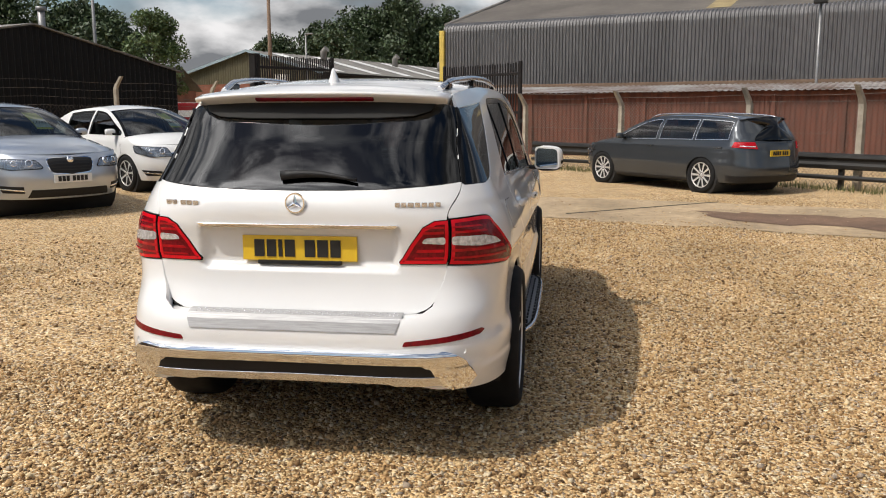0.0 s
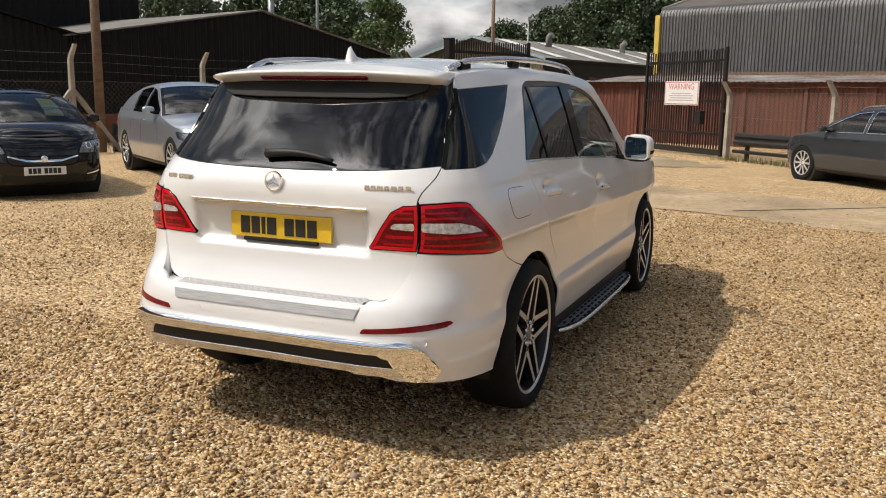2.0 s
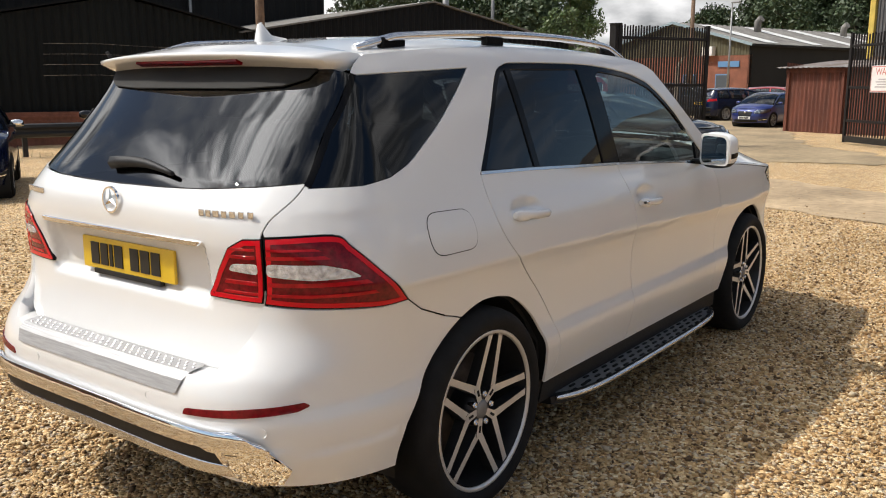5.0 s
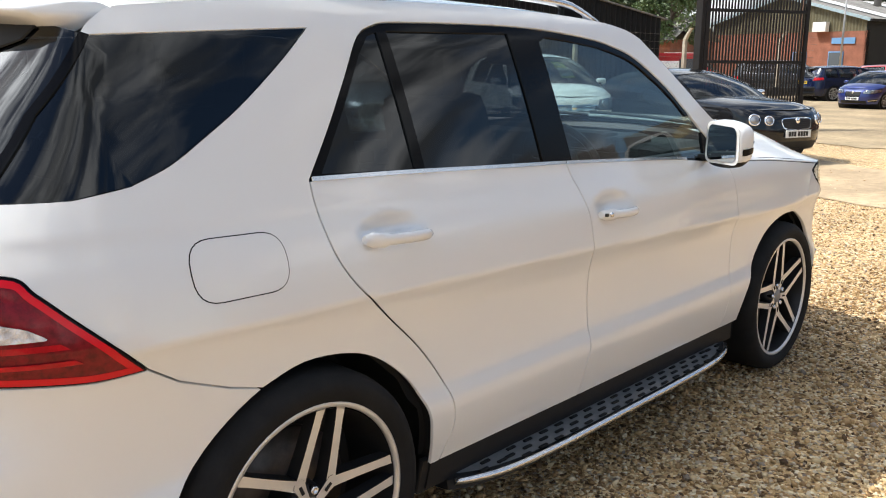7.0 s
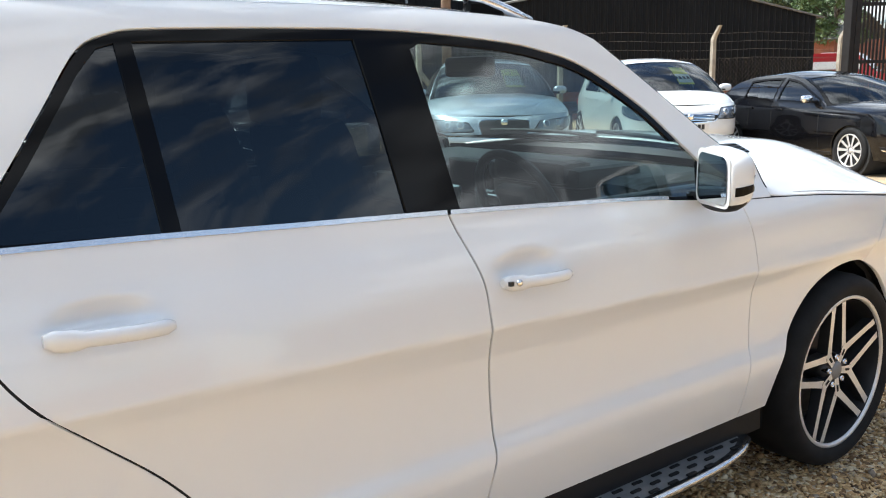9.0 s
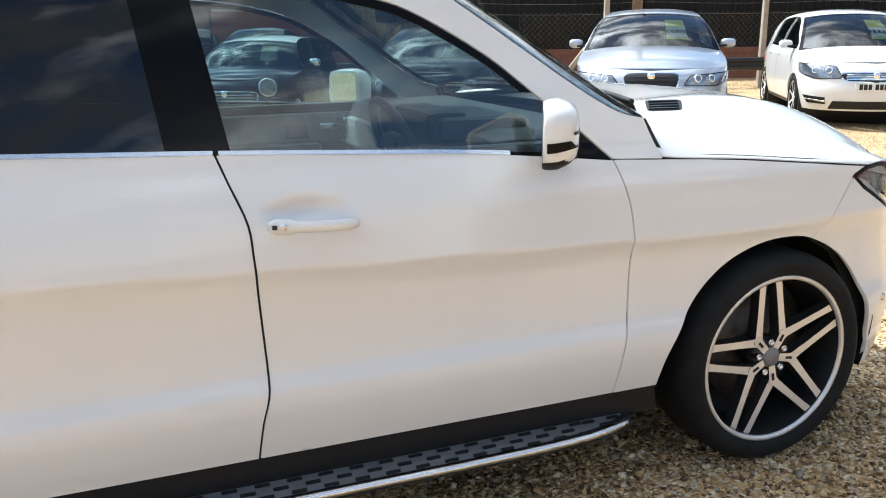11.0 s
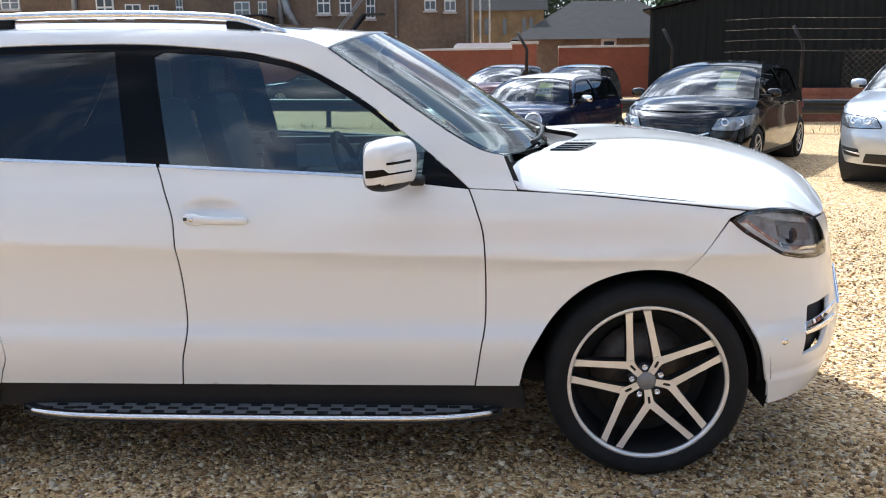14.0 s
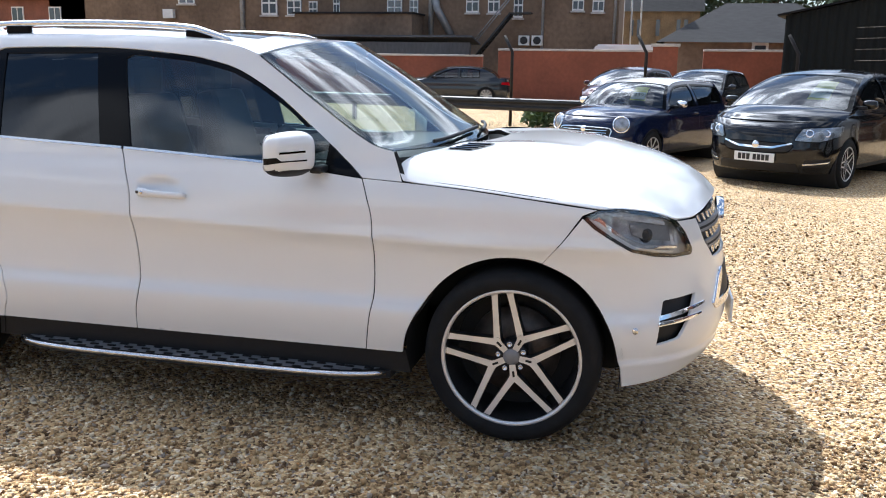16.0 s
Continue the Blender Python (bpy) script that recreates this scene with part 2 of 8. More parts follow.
def smooth_line(pts, per=6):
    """Catmull-Rom through 2D points."""
    out = []
    n = len(pts)
    for i in range(n - 1):
        p0, p1, p2, p3 = (Vector(pts[k]) for k in (max(i - 1, 0), i, i + 1, min(i + 2, n - 1)))
        for k in range(per):
            t = k / per
            out.append(0.5 * ((2 * p1) + (p2 - p0) * t + (2 * p0 - 5 * p1 + 4 * p2 - p3) * t * t + (3 * p1 - p0 - 3 * p2 + p3) * t ** 3))
    out.append(Vector(pts[-1]))
    return out


def rounded(poly, r, seg=4):
    """Rounds the corners of a closed 2D outline."""
    out = []
    n = len(poly)
    for i in range(n):
        p, a, b = Vector(poly[i]), Vector(poly[i - 1]), Vector(poly[(i + 1) % n])
        da, db = (a - p), (b - p)
        rr = min(r, da.length * 0.45, db.length * 0.45)
        s, e = p + da.normalized() * rr, p + db.normalized() * rr
        for k in range(seg + 1):
            t = k / seg
            out.append(s * (1 - t) ** 2 + p * 2 * t * (1 - t) + e * t * t)
    return out


def area2(poly):
    return 0.5 * sum(poly[i - 1][0] * poly[i][1] - poly[i][0] * poly[i - 1][1] for i in range(len(poly)))


def inset(poly, d):
    """Moves a closed outline inwards by d."""
    n = len(poly)
    sg = 1 if area2(poly) > 0 else -1
    out = []
    for i in range(n):
        a, p, b = Vector(poly[i - 1]), Vector(poly[i]), Vector(poly[(i + 1) % n])
        e1, e2 = (p - a), (b - p)
        if e1.length < 1e-7 or e2.length < 1e-7:
            out.append(p)
            continue
        n1, n2 = Vector((-e1.y, e1.x)).normalized() * sg, Vector((-e2.y, e2.x)).normalized() * sg
        h = n1 + n2
        if h.length < 1e-6:
            out.append(p + n1 * d)
            continue
        h.normalize()
        out.append(p + h * d / max(0.35, h.dot(n1)))
    return out


def dense(poly, step):
    out = []
    n = len(poly)
    for i in range(n):
        a, b = Vector(poly[i]), Vector(poly[(i + 1) % n])
        L = (b - a).length
        if L < 1e-6:
            continue
        k = max(1, int(math.ceil(L / step)))
        out += [a.lerp(b, j / k) for j in range(k)]
    return out


def in_poly(p, poly):
    c = False
    x, y = p[0], p[1]
    j = len(poly) - 1
    for i in range(len(poly)):
        xi, yi, xj, yj = poly[i][0], poly[i][1], poly[j][0], poly[j][1]
        if (yi > y) != (yj > y) and x < (xj - xi) * (y - yi) / (yj - yi) + xi:
            c = not c
        j = i
    return c


def patch_mesh(fmap, outer, holes=(), step=(0.05, 0.03), flange=0.016, offset=0.0, side=1, gap=0.0):
    """A panel cut out of the surface fmap(u, v) along 2D outlines, with its edges turned in. Gives vertices, faces, normals."""
    if gap:
        raw_outer = [Vector(p) for p in outer]
        outer = inset(outer, gap)
        for k, q in enumerate(raw_outer):
            if abs(fmap(q.x, q.y).x) < 0.001:
                outer[k] = Vector((q.x, outer[k].y))
    loops = [dense(outer, max(step) * 0.7)] + [dense(h, max(step) * 0.7) for h in holes]
    pts, edges = [], []
    for lp in loops:
        o = len(pts)
        pts += [Vector((p[0], p[1])) for p in lp]
        edges += [(o + i, o + (i + 1) % len(lp)) for i in range(len(lp))]
    u0, u1 = min(p.x for p in pts), max(p.x for p in pts)
    v0, v1 = min(p.y for p in pts), max(p.y for p in pts)
    bset = np.array([[p.x, p.y] for p in pts])
    nu, nv = int((u1 - u0) / step[0]), int((v1 - v0) / step[1])
    near = min(step) * 0.45
    for i in range(1, nu + 1):
        for j in range(1, nv + 1):
            q = Vector((u0 + (i + (0.0 if j % 2 else 0.25)) * (u1 - u0) / (nu + 1), v0 + j * (v1 - v0) / (nv + 1)))
            if not in_poly(q, loops[0]) or any(in_poly(q, h) for h in loops[1:]):
                continue
            if np.min(np.abs(bset - (q.x, q.y)).max(axis=1)) < near:
                continue
            pts.append(q)
    vs2, _, fs, *_ = geometry.delaunay_2d_cdt(pts, edges, [], 0, 1e-6)
    keep = []
    for f in fs:
        c = (vs2[f[0]] + vs2[f[1]] + vs2[f[2]]) / 3
        if in_poly(c, loops[0]) and not any(in_poly(c, h) for h in loops[1:]):
            keep.append(tuple(f))
    used = sorted({i for f in keep for i in f})
    idx = {k: i for i, k in enumerate(used)}
    faces = [tuple(idx[i] for i in f) for f in keep]
    P, N = [], []
    e = 0.002
    for k in used:
        u, v = vs2[k]
        p = fmap(u, v)
        nrm = (fmap(u + e, v) - fmap(u - e, v)).cross(fmap(u, v + e) - fmap(u, v - e))
        nrm = nrm.normalized() if nrm.length > 1e-12 else Vector((1, 0, 0))
        if abs(p.x) < 0.004:
            nrm.x = 0.0
            nrm = nrm.normalized() if nrm.length > 1e-6 else Vector((0, 0, 1))
        P.append(p)
        N.append(nrm)
    # outward orientation is decided by the caller's side sign
    N = [n * side for n in N]
    vote = sum((P[f[1]] - P[f[0]]).cross(P[f[2]] - P[f[0]]).dot(N[f[0]] + N[f[1]] + N[f[2]]) for f in faces)
    if vote < 0:
        faces = [tuple(reversed(f)) for f in faces]
    P = [p + n * offset for p, n in zip(P, N)]
    if flange:
        cnt = {}
        for f in faces:
            for i in range(3):
                cnt[(f[i], f[(i + 1) % 3])] = 1
        rim = [ed for ed in cnt if (ed[1], ed[0]) not in cnt and not (abs(P[ed[0]].x) < 0.004 and abs(P[ed[1]].x) < 0.004)]
        for a, b in rim:
            out = (P[b] - P[a]).cross(N[a])
            out = out.normalized() if out.length > 1e-9 else N[a]
            o = len(P)
            ea, eb = (N[a] * 0.75 + out * 0.6).normalized(), (N[b] * 0.75 + out * 0.6).normalized()
            P += [P[a], P[b], P[b] - N[b] * flange, P[a] - N[a] * flange]
            N += [ea, eb, out, out]
            faces.append((o + 1, o, o + 3, o + 2))
    return P, faces, N


def mirrored(P, faces, N):
    return [Vector((-p.x, p.y, p.z)) for p in P], [tuple(reversed(f)) for f in faces], [Vector((-n.x, n.y, n.z)) for n in N]


def joined(*meshes):
    P, F, N = [], [], []
    for p, f, n in meshes:
        o = len(P)
        P += p
        N += n
        F += [tuple(i + o for i in q) for q in f]
    return P, F, N


def panel(name, fmap, outer, mat, parent, both=True, label="", one=False, **kw):
    """A panel on the right side and its mirror twin on the left; one: both halves in one mesh."""
    a = patch_mesh(fmap, outer, **kw)
    if one:
        P, F, N = joined(a, mirrored(*a))
        return raw(name, P, F, mat, parent, N, label)
    ob = raw(name, a[0], a[1], mat, parent, a[2], label)
    if both:
        b = mirrored(*a)
        raw(name, b[0], b[1], mat, parent, b[2], label)
    return ob


def table(tab, v):
    """Smooth interpolation over (key, value) pairs."""
    if v <= tab[0][0]:
        return tab[0][1]
    if v >= tab[-1][0]:
        return tab[-1][1]
    for i in range(len(tab) - 1):
        if v <= tab[i + 1][0]:
            x0, y0 = tab[i]
            x1, y1 = tab[i + 1]
            h = x1 - x0
            t = (v - x0) / h
            m0 = (y1 - y0) / h if i == 0 else (y1 - tab[i - 1][1]) / (x1 - tab[i - 1][0])
            m1 = (y1 - y0) / h if i + 2 >= len(tab) else (tab[i + 2][1] - y0) / (tab[i + 2][0] - x0)
            return (2 * t ** 3 - 3 * t * t + 1) * y0 + (t ** 3 - 2 * t * t + t) * h * m0 + (-2 * t ** 3 + 3 * t * t) * y1 + (t ** 3 - t * t) * h * m1


class Shell:
    """The skin of a car: a half width over height and length, closed at the tail and the nose by rounded outlines.
    at(s, z): s is y along the side, and runs on round the corners by the length of the outline."""

    def __init__(self, prof, plan, tail, nose, ys, yf, nr=3.3, nf=3.0, mr=2.0, mf=2.0):
        self.prof, self.plan, self.tail, self.nose, self.ys, self.yf = prof, plan, tail, nose, ys, yf
        self.nr, self.nf, self.mr, self.mf = nr, nf, mr, mf
        self.L = 1.2
        self.shift = None
        self.taper = None
        self.cache = {}

    def side(self, y, z):
        if self.shift:
            z += self.shift(y, z)
        return table(self.prof, z) * table(self.plan, y) * (self.taper(y, z) if self.taper else 1.0)

    def outline(self, z, front):
        key = (round(z, 4), front)
        if key not in self.cache:
            y0 = self.yf if front else self.ys
            ye = table(self.nose if front else self.tail, z)
            W, D = self.side(y0, z), ye - y0
            n, m = (table(self.nf, z) if isinstance(self.nf, list) else self.nf, self.mf) if front else (table(self.nr, z) if isinstance(self.nr, list) else self.nr, self.mr)
            pts = []
            for k in range(361):
                ph = 0.5 * math.pi * k / 360
                c, s = max(0.0, math.cos(ph)), max(0.0, math.sin(ph))
                pts.append((W * c ** (2 / n), y0 + D * s ** (2 / m)))
            pts[-1] = (0.0, ye)
            acc = [0.0]
            for a, b in zip(pts, pts[1:]):
                acc.append(acc[-1] + math.hypot(b[0] - a[0], b[1] - a[1]))
            self.cache[key] = (np.array([p[0] for p in pts]), np.array([p[1] for p in pts]), np.array(acc) / acc[-1])
        return self.cache[key]

    def at(self, s, z):
        if self.ys <= s <= self.yf:
            return Vector((self.side(s, z), s, z))
        front = s > self.yf
        f = min(1.0, (s - self.yf if front else self.ys - s) / self.L)
        X, Y, A = self.outline(z, front)
        return Vector((float(np.interp(f, A, X)), float(np.interp(f, A, Y)), z))

    def by_x(self, x, z, front=False):
        """The s at which the outline at z has this half width, at the tail or nose."""
        X, Y, A = self.outline(z, front)
        f = float(np.interp(-x, -X, A))
        return self.yf + f * self.L if front else self.ys - f * self.L

    def by_y(self, y, z):
        if self.ys <= y <= self.yf:
            return y
        front = y > self.yf
        X, Y, A = self.outline(z, front)
        f = float(np.interp(y, Y, A) if front else np.interp(-y, -Y, A))
        return self.yf + f * self.L if front else self.ys - f * self.L

# ---------------------------------------------------------------- the white SUV
suv = empty("suv", pose(0, 0, 0), "white five-door SUV with dark privacy glass parked on gravel", "car")

PROF = [(0.18, 0.89), (0.34, 0.905), (0.42, 0.922), (0.50, 0.933), (0.545, 0.931), (0.60, 0.913), (0.70, 0.908), (0.80, 0.914), (0.86, 0.9262), (0.890, 0.9355), (0.898, 0.9378), (0.906, 0.9374),
        (0.96, 0.9285), (1.02, 0.916), (1.08, 0.895), (1.14, 0.868), (1.20, 0.852), (1.32, 0.822), (1.45, 0.788), (1.56, 0.755), (1.61, 0.738), (1.64, 0.722), (1.67, 0.697),
        (1.69, 0.668)]
PLAN = [(-1.95, 0.962), (-1.75, 0.975), (-1.4, 0.99), (-1.0, 1.0), (0.6, 1.0), (1.1, 0.998), (1.5, 1.002), (1.8, 0.992), (2.0, 0.975)]
TAIL = [(0.55, -2.25), (0.66, -2.262), (0.72, -2.24), (0.80, -2.215), (0.90, -2.205), (0.98, -2.215), (1.06, -2.232), (1.14, -2.230), (1.20, -2.200), (1.26, -2.155),
        (1.40, -2.035), (1.54, -1.900), (1.62, -1.838), (1.72, -1.79)]
NOSE = [(0.2, 2.27), (0.30, 2.365), (0.42, 2.43), (0.54, 2.448), (0.66, 2.43), (0.80, 2.41), (0.92, 2.385), (1.0, 2.35), (1.08, 2.28), (1.2, 2.1)]
TAILB = [(0.20, -2.16), (0.30, -2.26), (0.38, -2.315), (0.46, -2.345), (0.55, -2.360), (0.62, -2.356), (0.68, -2.330), (0.74, -2.272), (0.80, -2.230), (0.88, -2.210), (1.0, -2.2)]
FRONT_N = [(0.3, 2.45), (0.6, 2.35), (0.75, 2.15), (0.9, 2.05), (1.1, 2.05)]
REAR_N = [(0.3, 6.0), (0.8, 6.0), (1.0, 5.6), (1.22, 4.4), (1.39, 3.3), (1.7, 3.3)]
body = Shell(PROF, PLAN, TAIL, NOSE, -1.75, 1.86, nr=REAR_N, nf=FRONT_N)
bump = Shell(PROF, PLAN, TAILB, NOSE, -1.75, 1.86, nr=REAR_N, nf=FRONT_N)
S0, S1 = body.ys - body.L, body.yf + body.L


def crease_drop(y, z):
    """The waist crease falls towards the front wheel."""
    w = max(0.0, 1 - abs(z - 0.88) / 0.15)
    return (0.90 - table([(-1.6, 0.925), (-0.8, 0.905), (0.3, 0.872), (1.2, 0.845), (1.8, 0.85)], y)) * w * w * (3 - 2 * w)


def tumblehome(y, z):
    """The cabin draws in towards the tail."""
    w = table([(1.15, 0.0), (1.39, 0.45), (1.57, 0.85), (1.62, 1.0), (1.7, 1.05)], z) if z > 1.15 else 0.0
    return 1.0 - w * table([(-1.75, 0.150), (-1.6, 0.125), (-1.18, 0.075), (-0.7, 0.03), (-0.2, 0.0), (0.2, 0.0)], y)


body.taper = tumblehome
bump.taper = tumblehome
body.shift = crease_drop
bump.shift = crease_drop


def dimple(p, y0, z0, ry, rz, d):
    q = ((p.y - y0) / ry) ** 2 + ((p.z - z0) / rz) ** 2
    if q < 1:
        p.x -= d * (1 - q) ** 2 * (1 if p.z > z0 - 0.005 else 0.6)
    return p


def side_map(s, z):
    return body.at(s, z)


def bump_map(s, z):
    return bump.at(s, z)


def front_door_map(s, z):
    return dimple(body.at(s, z), -0.045, 1.020, 0.135, 0.052, 0.027)


def rear_door_map(s, z):
    return dimple(body.at(s, z), -1.085, 1.070, 0.135, 0.052, 0.027)


def gate_map(s, z):
    p = body.at(s, z)
    # plate recess
    fx = max(0.0, min(1.0, (0.46 - p.x) / 0.05))
    fz = max(0.0, min(1.0, (z - 0.845) / 0.05)) * max(0.0, min(1.0, (1.052 - z) / 0.012))
    k = fx * fx * (3 - 2 * fx) * fz * fz * (3 - 2 * fz)
    p.y += 0.036 * k
    return p


# side lines, (y, z)
L_REAR = [(-1.306, 1.215), (-1.307, 1.15), (-1.288, 1.04), (-1.232, 0.948), (-1.13, 0.849), (-1.015, 0.742), (-0.935, 0.647), (-0.885, 0.56), (-0.870, 0.467), (-0.895, 0.40), (-0.912, 0.352)]
L_MID = [(-0.252, 1.176), (-0.225, 1.10), (-0.190, 1.0), (-0.182, 0.90), (-0.168, 0.70), (-0.164, 0.56), (-0.186, 0.46), (-0.200, 0.352)]
L_FRONT = [(0.887, 1.094), (0.915, 1.017), (0.942, 0.90), (0.947, 0.63), (0.928, 0.50), (0.907, 0.352)]
L_BELT = [(-1.306, 1.215), (-1.0, 1.207), (-0.69, 1.194), (-0.252, 1.176), (0.20, 1.152), (0.52, 1.132), (0.887, 1.094)]
ARCH_F = [(1.072, 0.352), (1.092, 0.447), (1.143, 0.55), (1.222, 0.658), (1.319, 0.739), (1.436, 0.787), (1.545, 0.799), (1.655, 0.782), (1.80, 0.708), (1.908, 0.58), (1.962, 0.45), (1.998, 0.285)]
ARCH_R = [(-0.948, 0.352), (-0.958, 0.44), (-0.975, 0.53), (-1.032, 0.63), (-1.14, 0.722), (-1.25, 0.768), (-1.39, 0.779), (-1.51, 0.744), (-1.64, 0.662), (-1.75, 0.55), (-1.822, 0.43), (-1.842, 0.325)]
DLO_TOP = [(0.887, 1.094), (0.78, 1.188), (0.645, 1.296), (0.50, 1.408), (0.30, 1.521), (0.15, 1.565), (0.0, 1.589), (-0.30, 1.613), (-0.60, 1.617), (-0.90, 1.612), (-0.965, 1.604)]
DLO_REAR = [(-0.965, 1.604), (-1.035, 1.572), (-1.12, 1.458), (-1.21, 1.335), (-1.306, 1.215)]
WS_EDGE = [(0.37, 1.594), (0.525, 1.488), (0.65, 1.402), (0.77, 1.320), (0.87, 1.258), (0.94, 1.224), (1.012, 1.208)]
ROOF_EDGE = [(0.37, 1.594), (0.27, 1.628), (0.10, 1.652), (-0.20, 1.668), (-0.60, 1.675), (-1.0, 1.670), (-1.40, 1.648), (-1.70, 1.620)]
Q_FRONT = [(-1.19, 1.590), (-1.29, 1.508), (-1.44, 1.400), (-1.56, 1.328), (-1.657, 1.275), (-1.755, 1.240)]
GATE = [(-1.70, 1.618), (body.by_y(-1.765, 1.565), 1.565), (body.by_x(0.662, 1.39), 1.39), (body.by_x(0.700, 1.225), 1.225), (body.by_x(0.664, 1.13), 1.13), (body.by_x(0.655, 1.05), 1.05),
        (body.by_x(0.655, 0.885), 0.885), (body.by_x(0.640, 0.82), 0.82), (body.by_x(0.600, 0.725), 0.725), (body.by_x(0.545, 0.690), 0.690), (body.by_x(0.46, 0.680), 0.680), (S0, 0.676)]
gate_top, gate_low = smooth_line(GATE[1:7], 8), smooth_line(GATE[6:], 8)
LAMP_TOP = [(body.by_x(0.662, 1.088), 1.088), (body.by_y(-2.03, 1.092), 1.092), (body.by_y(-1.985, 1.055), 1.055), (body.by_y(-1.93, 0.998), 0.998), (body.by_y(-1.865, 0.935), 0.935), (-1.795, 0.866)]
LAMP_BOT = [(-1.795, 0.866), (body.by_y(-1.90, 0.862), 0.862), (body.by_y(-2.02, 0.872), 0.872), (body.by_x(0.655, 0.886), 0.886)]

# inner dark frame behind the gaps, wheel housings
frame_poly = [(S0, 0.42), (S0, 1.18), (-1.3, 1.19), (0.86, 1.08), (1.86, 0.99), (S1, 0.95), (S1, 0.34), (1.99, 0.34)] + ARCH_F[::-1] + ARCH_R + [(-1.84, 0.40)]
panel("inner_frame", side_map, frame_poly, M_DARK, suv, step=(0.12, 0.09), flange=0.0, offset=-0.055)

# doors
f_door = smooth_line(L_MID, 4)[::-1] + smooth_line(L_BELT[3:], 4)[1:] + smooth_line(L_FRONT, 4)[1:]
panel("front_door", front_door_map, f_door, M_WHITE, suv, step=(0.026, 0.0135), gap=0.0034, flange=0.008)
r_door = smooth_line(L_REAR, 5)[::-1] + smooth_line(L_BELT[:4], 4)[1:] + smooth_line(L_MID, 4)[1:]
panel("rear_door", rear_door_map, r_door, M_WHITE, suv, step=(0.026, 0.0135), gap=0.0034, flange=0.008)


def gap_shade(line, w=0.016, off=-0.0075, mat=M_DARK, name="shut_line_shade"):
    """A black strip behind a shut line: the shade deep in the gap, put in as colour."""
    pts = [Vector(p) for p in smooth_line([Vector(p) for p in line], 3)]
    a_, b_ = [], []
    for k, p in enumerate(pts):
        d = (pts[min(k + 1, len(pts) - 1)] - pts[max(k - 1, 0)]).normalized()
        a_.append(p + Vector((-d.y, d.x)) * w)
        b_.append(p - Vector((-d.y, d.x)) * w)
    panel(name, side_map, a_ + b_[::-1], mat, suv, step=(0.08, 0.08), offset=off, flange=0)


# shade of the door, wing and bonnet gaps, laid in as black strips
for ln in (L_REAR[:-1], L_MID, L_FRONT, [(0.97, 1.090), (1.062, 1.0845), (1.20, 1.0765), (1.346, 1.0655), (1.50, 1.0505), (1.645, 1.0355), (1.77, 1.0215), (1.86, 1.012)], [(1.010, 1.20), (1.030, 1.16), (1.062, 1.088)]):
    gap_shade(ln)

# body side with pillars and rear quarter
q_win = [Vector(p) for p in smooth_line(Q_FRONT, 5)] + [Vector((body.by_y(-1.88, 1.222), 1.222))] + \
        [Vector((body.by_x(0.711, 1.222), 1.222)), Vector((body.by_x(0.672, 1.39), 1.39)), Vector((body.by_y(-1.755, 1.558), 1.558))]
body_side = smooth_line(DLO_TOP, 5) + smooth_line(DLO_REAR, 5)[1:] + smooth_line(L_REAR, 5)[1:] + [Vector((-0.95, 0.352))] + smooth_line(ARCH_R[:8], 4)[1:] + \
    [Vector((-1.60, 0.770)), Vector((-1.722, 0.818)), Vector((-1.795, 0.866))] + smooth_line(LAMP_TOP, 5)[::-1][1:] + \
    [p for p in gate_top[::-1] if p.y > 1.10] + [Vector(GATE[0])] + smooth_line(ROOF_EDGE, 5)[::-1][1:] + smooth_line(WS_EDGE, 4)[1:] + [Vector((1.062, 1.085)), Vector((0.97, 1.090))]
panel("body_side", side_map, body_side, M_WHITE, suv, holes=[q_win], step=(0.04, 0.022), gap=0.0022, flange=0.012)
panel("pillar_trim", side_map, [(body.by_x(0.715, 1.224), 1.224), (body.by_x(0.699, 1.230), 1.230), (body.by_x(0.661, 1.39), 1.39), (body.by_y(-1.768, 1.562), 1.562), (body.by_y(-1.750, 1.556), 1.556), (body.by_x(0.676, 1.39), 1.39)], M_BLACKTRIM, suv, step=(0.05, 0.04), offset=0.003, flange=0.016)
panel("quarter_window", side_map, q_win, M_PRIVACY, suv, step=(0.06, 0.04), gap=0.003, offset=-0.003, flange=0.01)
fuel = rounded([(-1.677, 0.977), (-1.677, 1.119), (-1.427, 1.113), (-1.427, 0.977)], 0.07, 6)
panel("fuel_flap_groove", side_map, fuel, M_DARK, suv, both=False, step=(0.05, 0.04), offset=0.0008, flange=0.002)
panel("fuel_flap", side_map, inset(fuel, 0.0028), M_WHITE, suv, both=False, step=(0.04, 0.03), offset=0.0022, flange=0.0012)

# front wing
wing = [Vector((0.907, 0.352))] + smooth_line(L_FRONT, 4)[::-1][1:] + [Vector((0.97, 1.090)), Vector((1.062, 1.085)), Vector((1.20, 1.077)), Vector((1.346, 1.066)), Vector((1.50, 1.051)), Vector((1.645, 1.036)), Vector((1.77, 1.022)), Vector((1.868, 1.012)),
        Vector((1.808, 0.986)), Vector((1.742, 0.89)), Vector((1.655, 0.782))] + [p for p in smooth_line(ARCH_F, 4)[::-1] if p.x < 1.645]
panel("front_wing", side_map, wing, M_WHITE, suv, step=(0.04, 0.022), gap=0.0024)

